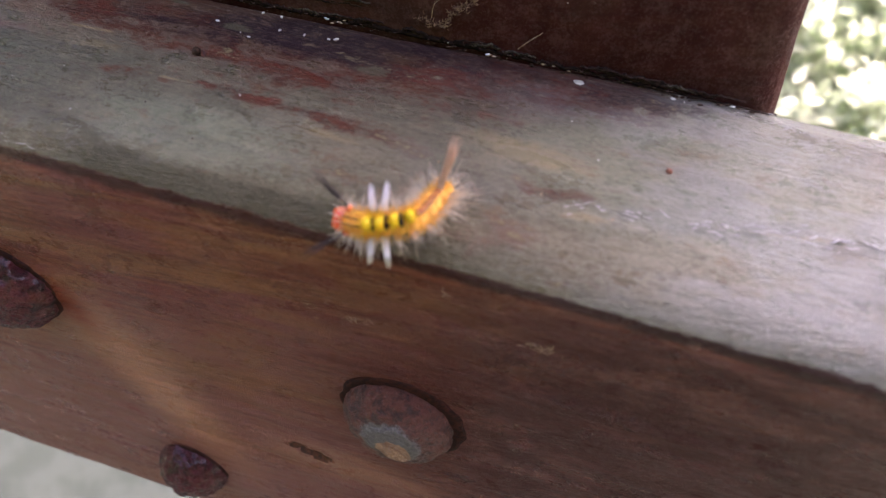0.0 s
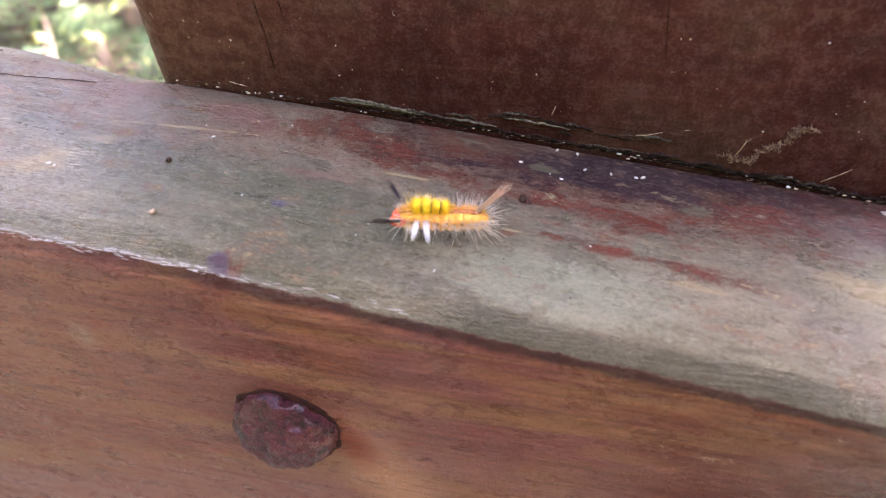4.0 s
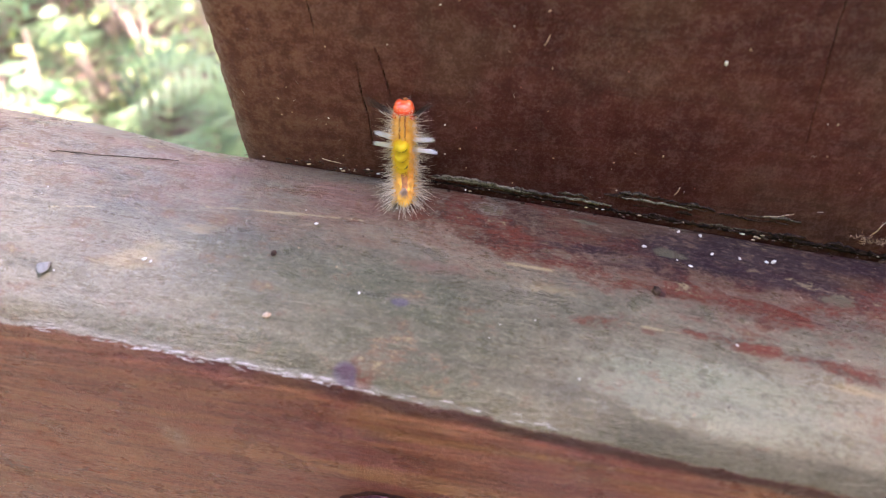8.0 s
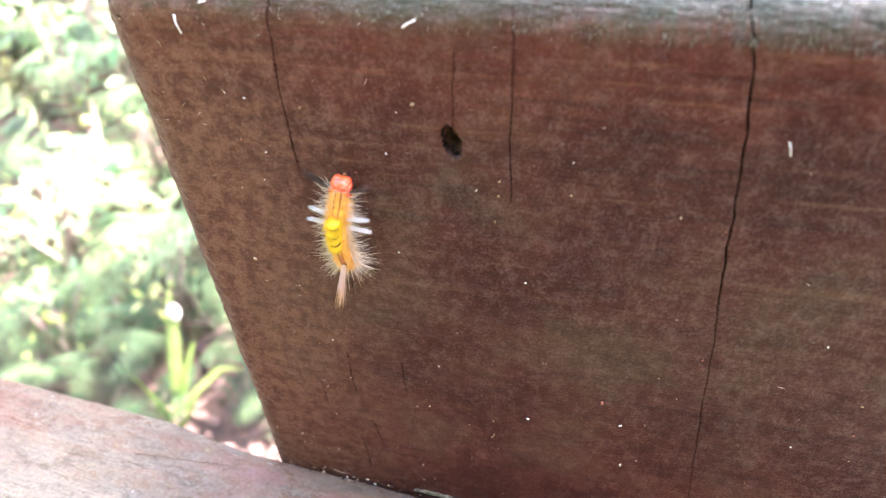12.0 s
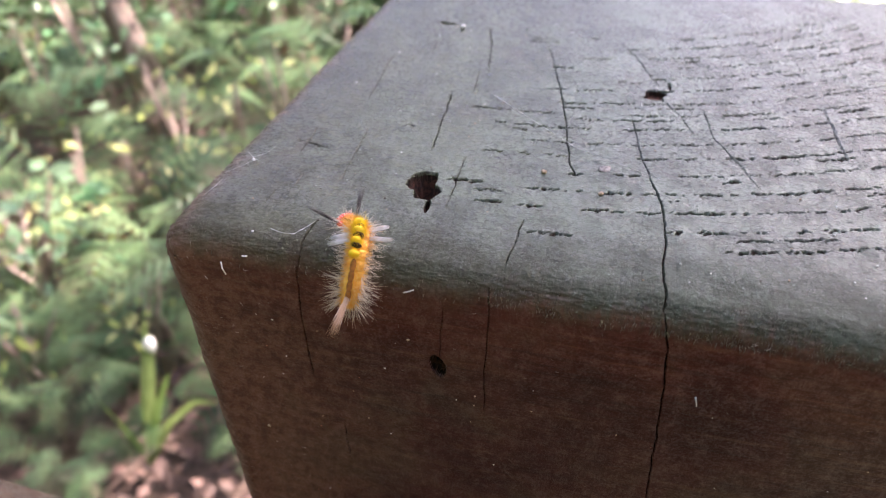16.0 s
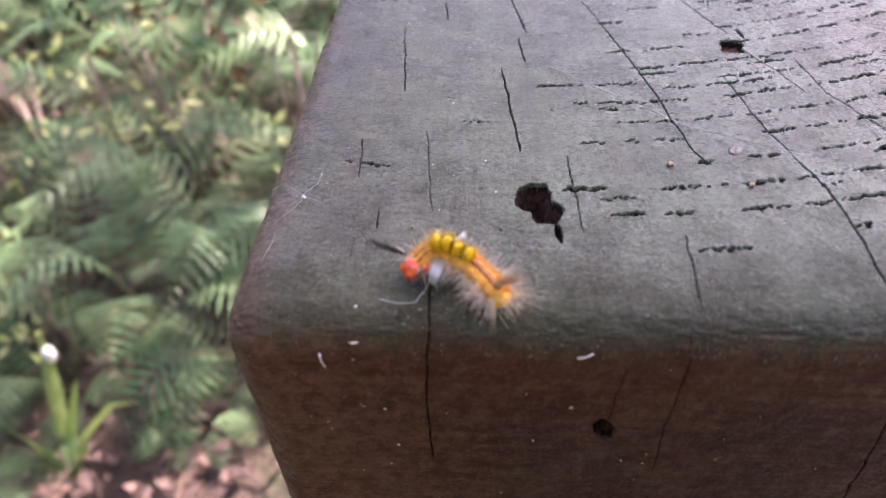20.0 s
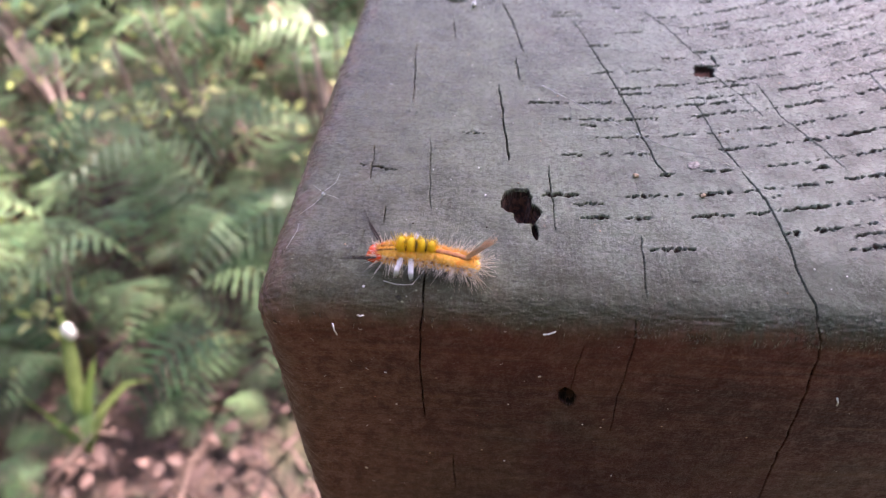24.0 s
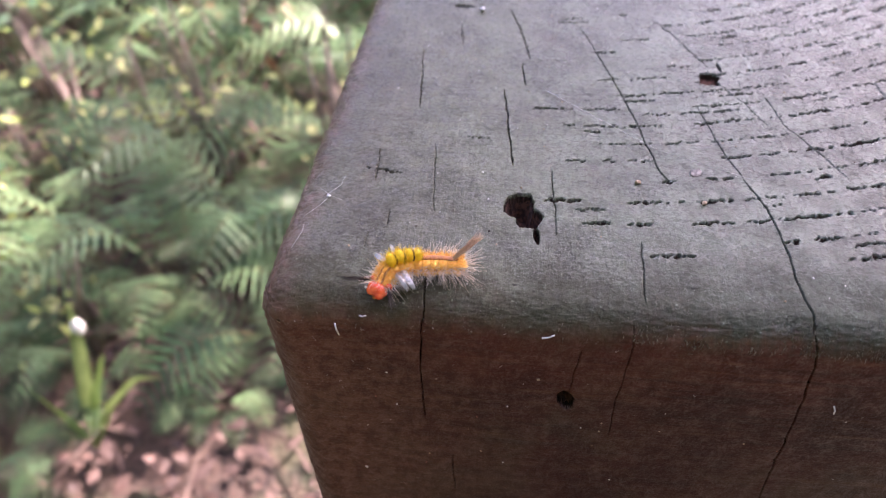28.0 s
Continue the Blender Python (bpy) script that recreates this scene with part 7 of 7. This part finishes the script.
part("slit", sliver_mesh("slit", 0.050, 0.2395, -0.0006, -0.0006, 0.0013, 0.00034, 5, CRACK, 0.7), None, joint, "black gap between rail and post")
for x0, x1, low, wide in ((0.0530, 0.0790, 0.0010, 0.0011), (0.0560, 0.0700, 0.0019, 0.0006), (0.0850, 0.0990, 0.0012, 0.0006), (0.1010, 0.1180, 0.0044, 0.0006)):
    part("sliver", sliver_mesh("sliver", x0, x1, low, low, wide, 0.00050, int(x0 * 1000), PALE_SLIVER, 0.5), None, joint, "pale splintered sliver of wood")
rng_v = random.Random(83)
for k in range(58):
    f = rng_v.random()
    x0 = 0.050 + 0.175 * f ** 1.3
    long = rng_v.uniform(0.003, 0.011)
    ridge = 0.0 if not 0.080 < x0 < 0.135 else rng_v.choice((0.0, 0.0020, 0.0038, 0.0046))
    low = 0.0003 + ridge + rng_v.uniform(0, 0.0008)
    part("sliver", sliver_mesh("sliver", x0, min(x0 + long, 0.236), low, low + rng_v.uniform(-0.0004, 0.0007), rng_v.uniform(0.0003, 0.0010), rng_v.uniform(0.00015, 0.00040), k, SLIVER if x0 < 0.080 or k % 4 == 0 else DARK_SLIVER), None, joint, "splintered sliver of wood")

# pale chips that draw the glints along the worn lip of the rail
rng_l = random.Random(44)
CHIP_MESHES = []
for k in range(10):
    bm = bmesh.new()
    bmesh.ops.create_icosphere(bm, subdivisions=1, radius=1.0)
    for v in bm.verts:
        v.co *= 1 + 0.6 * noise.noise(v.co * 1.9 + Vector((k * 3, 0, 0)))
        v.co = Vector((v.co.x * 0.0019, v.co.y * 0.00013, v.co.z * 0.00009))
    me = bpy.data.meshes.new("lip_chip")
    bm.to_mesh(me)
    bm.free()
    me.materials.append(LIP)
    CHIP_MESHES.append(me)
FLAKES = [me.copy() for me in CHIP_MESHES]
for me in FLAKES:
    me.materials[0] = SCRAPE
for k in range(130):
    x = rng_l.choice((rng_l.uniform(-0.02, 0.060), rng_l.uniform(0.0, 0.05), rng_l.uniform(-0.09, 0.10)))
    a = math.radians(rng_l.gauss(53, 4))
    y, drop = -0.0556 - 0.0074 * math.sin(a), -0.0026 - 0.0080 * (1 - math.cos(a)) - 0.0003 * math.sin(a)
    chip = part("lip_chip", CHIP_MESHES[k % 10], None, TIMBER_RAIL, "pale chip that draws a glint on the worn lip")
    chip.matrix_basis = Matrix.Translation((x, y, float(rail_back(x)) + drop)) @ pose(0, 0, 0, math.degrees(a), 5, rng_l.uniform(-9, 9)) @ Matrix.Scale(rng_l.uniform(0.25, 0.95), 4)

# peeling flakes on the rail's top beyond the post, along two raised grain lines
for k in range(80):
    f = rng_l.random()
    x, y = (0.200 + 0.062 * f, -0.0455 + 0.0105 * f + rng_l.gauss(0, 0.0010)) if k < 62 else (0.236 + 0.020 * f, -0.0035 - 0.006 * f + rng_l.gauss(0, 0.0012))
    flake = part("peeling_flake", CHIP_MESHES[k % 10], None, TIMBER_RAIL, "lifted grey flake of the worn top")
    flake.matrix_basis = Matrix.Translation(on_rail(x, y) + Vector((0, 0, 0.0001))) @ pose(0, 0, 0, rng_l.uniform(-25, 25), rng_l.uniform(-12, 12), rng_l.uniform(-40, 40)) @ Matrix.Diagonal((rng_l.uniform(0.25, 0.75), rng_l.uniform(0.8, 2.4), rng_l.uniform(0.8, 1.8), 1))

# marks scraped into the front of the rail: clusters of bare pale flakes
rng_s = random.Random(71)
for x, z, dx, dz, w, count in ((0.1465, 1.3935, 0.0026, -0.0090, 0.0008, 34), (0.1800, 1.4030, 0.0012, -0.0070, 0.0002, 16), (0.1980, 1.3906, 0.0044, -0.0008, 0.0011, 26), (0.0215, 1.3370, 0.0016, -0.0034, 0.0012, 22), (0.2020, 1.3625, 0.0014, -0.0020, 0.0004, 10), (0.1560, 1.3870, 0.0060, -0.0015, 0.0020, 16)):
    mark = thing("scrape", "pale scrape of bare flakes on the rail front", "scrape", "scrapes", at=pose(x, RAIL_FRONT, z))
    for k in range(count):
        f = rng_s.random()
        bit = part("flake", FLAKES[k % 10], None, mark)
        bit.matrix_basis = Matrix.Translation((dx * f + rng_s.gauss(0, w), 0.0001, dz * f + rng_s.gauss(0, w * 0.6))) @ pose(0, 0, 0, 90, 0, 0) @ pose(0, 0, 0, 0, 0, rng_s.uniform(-90, 90)) @ Matrix.Scale(rng_s.uniform(0.25, 0.8), 4)

motions()
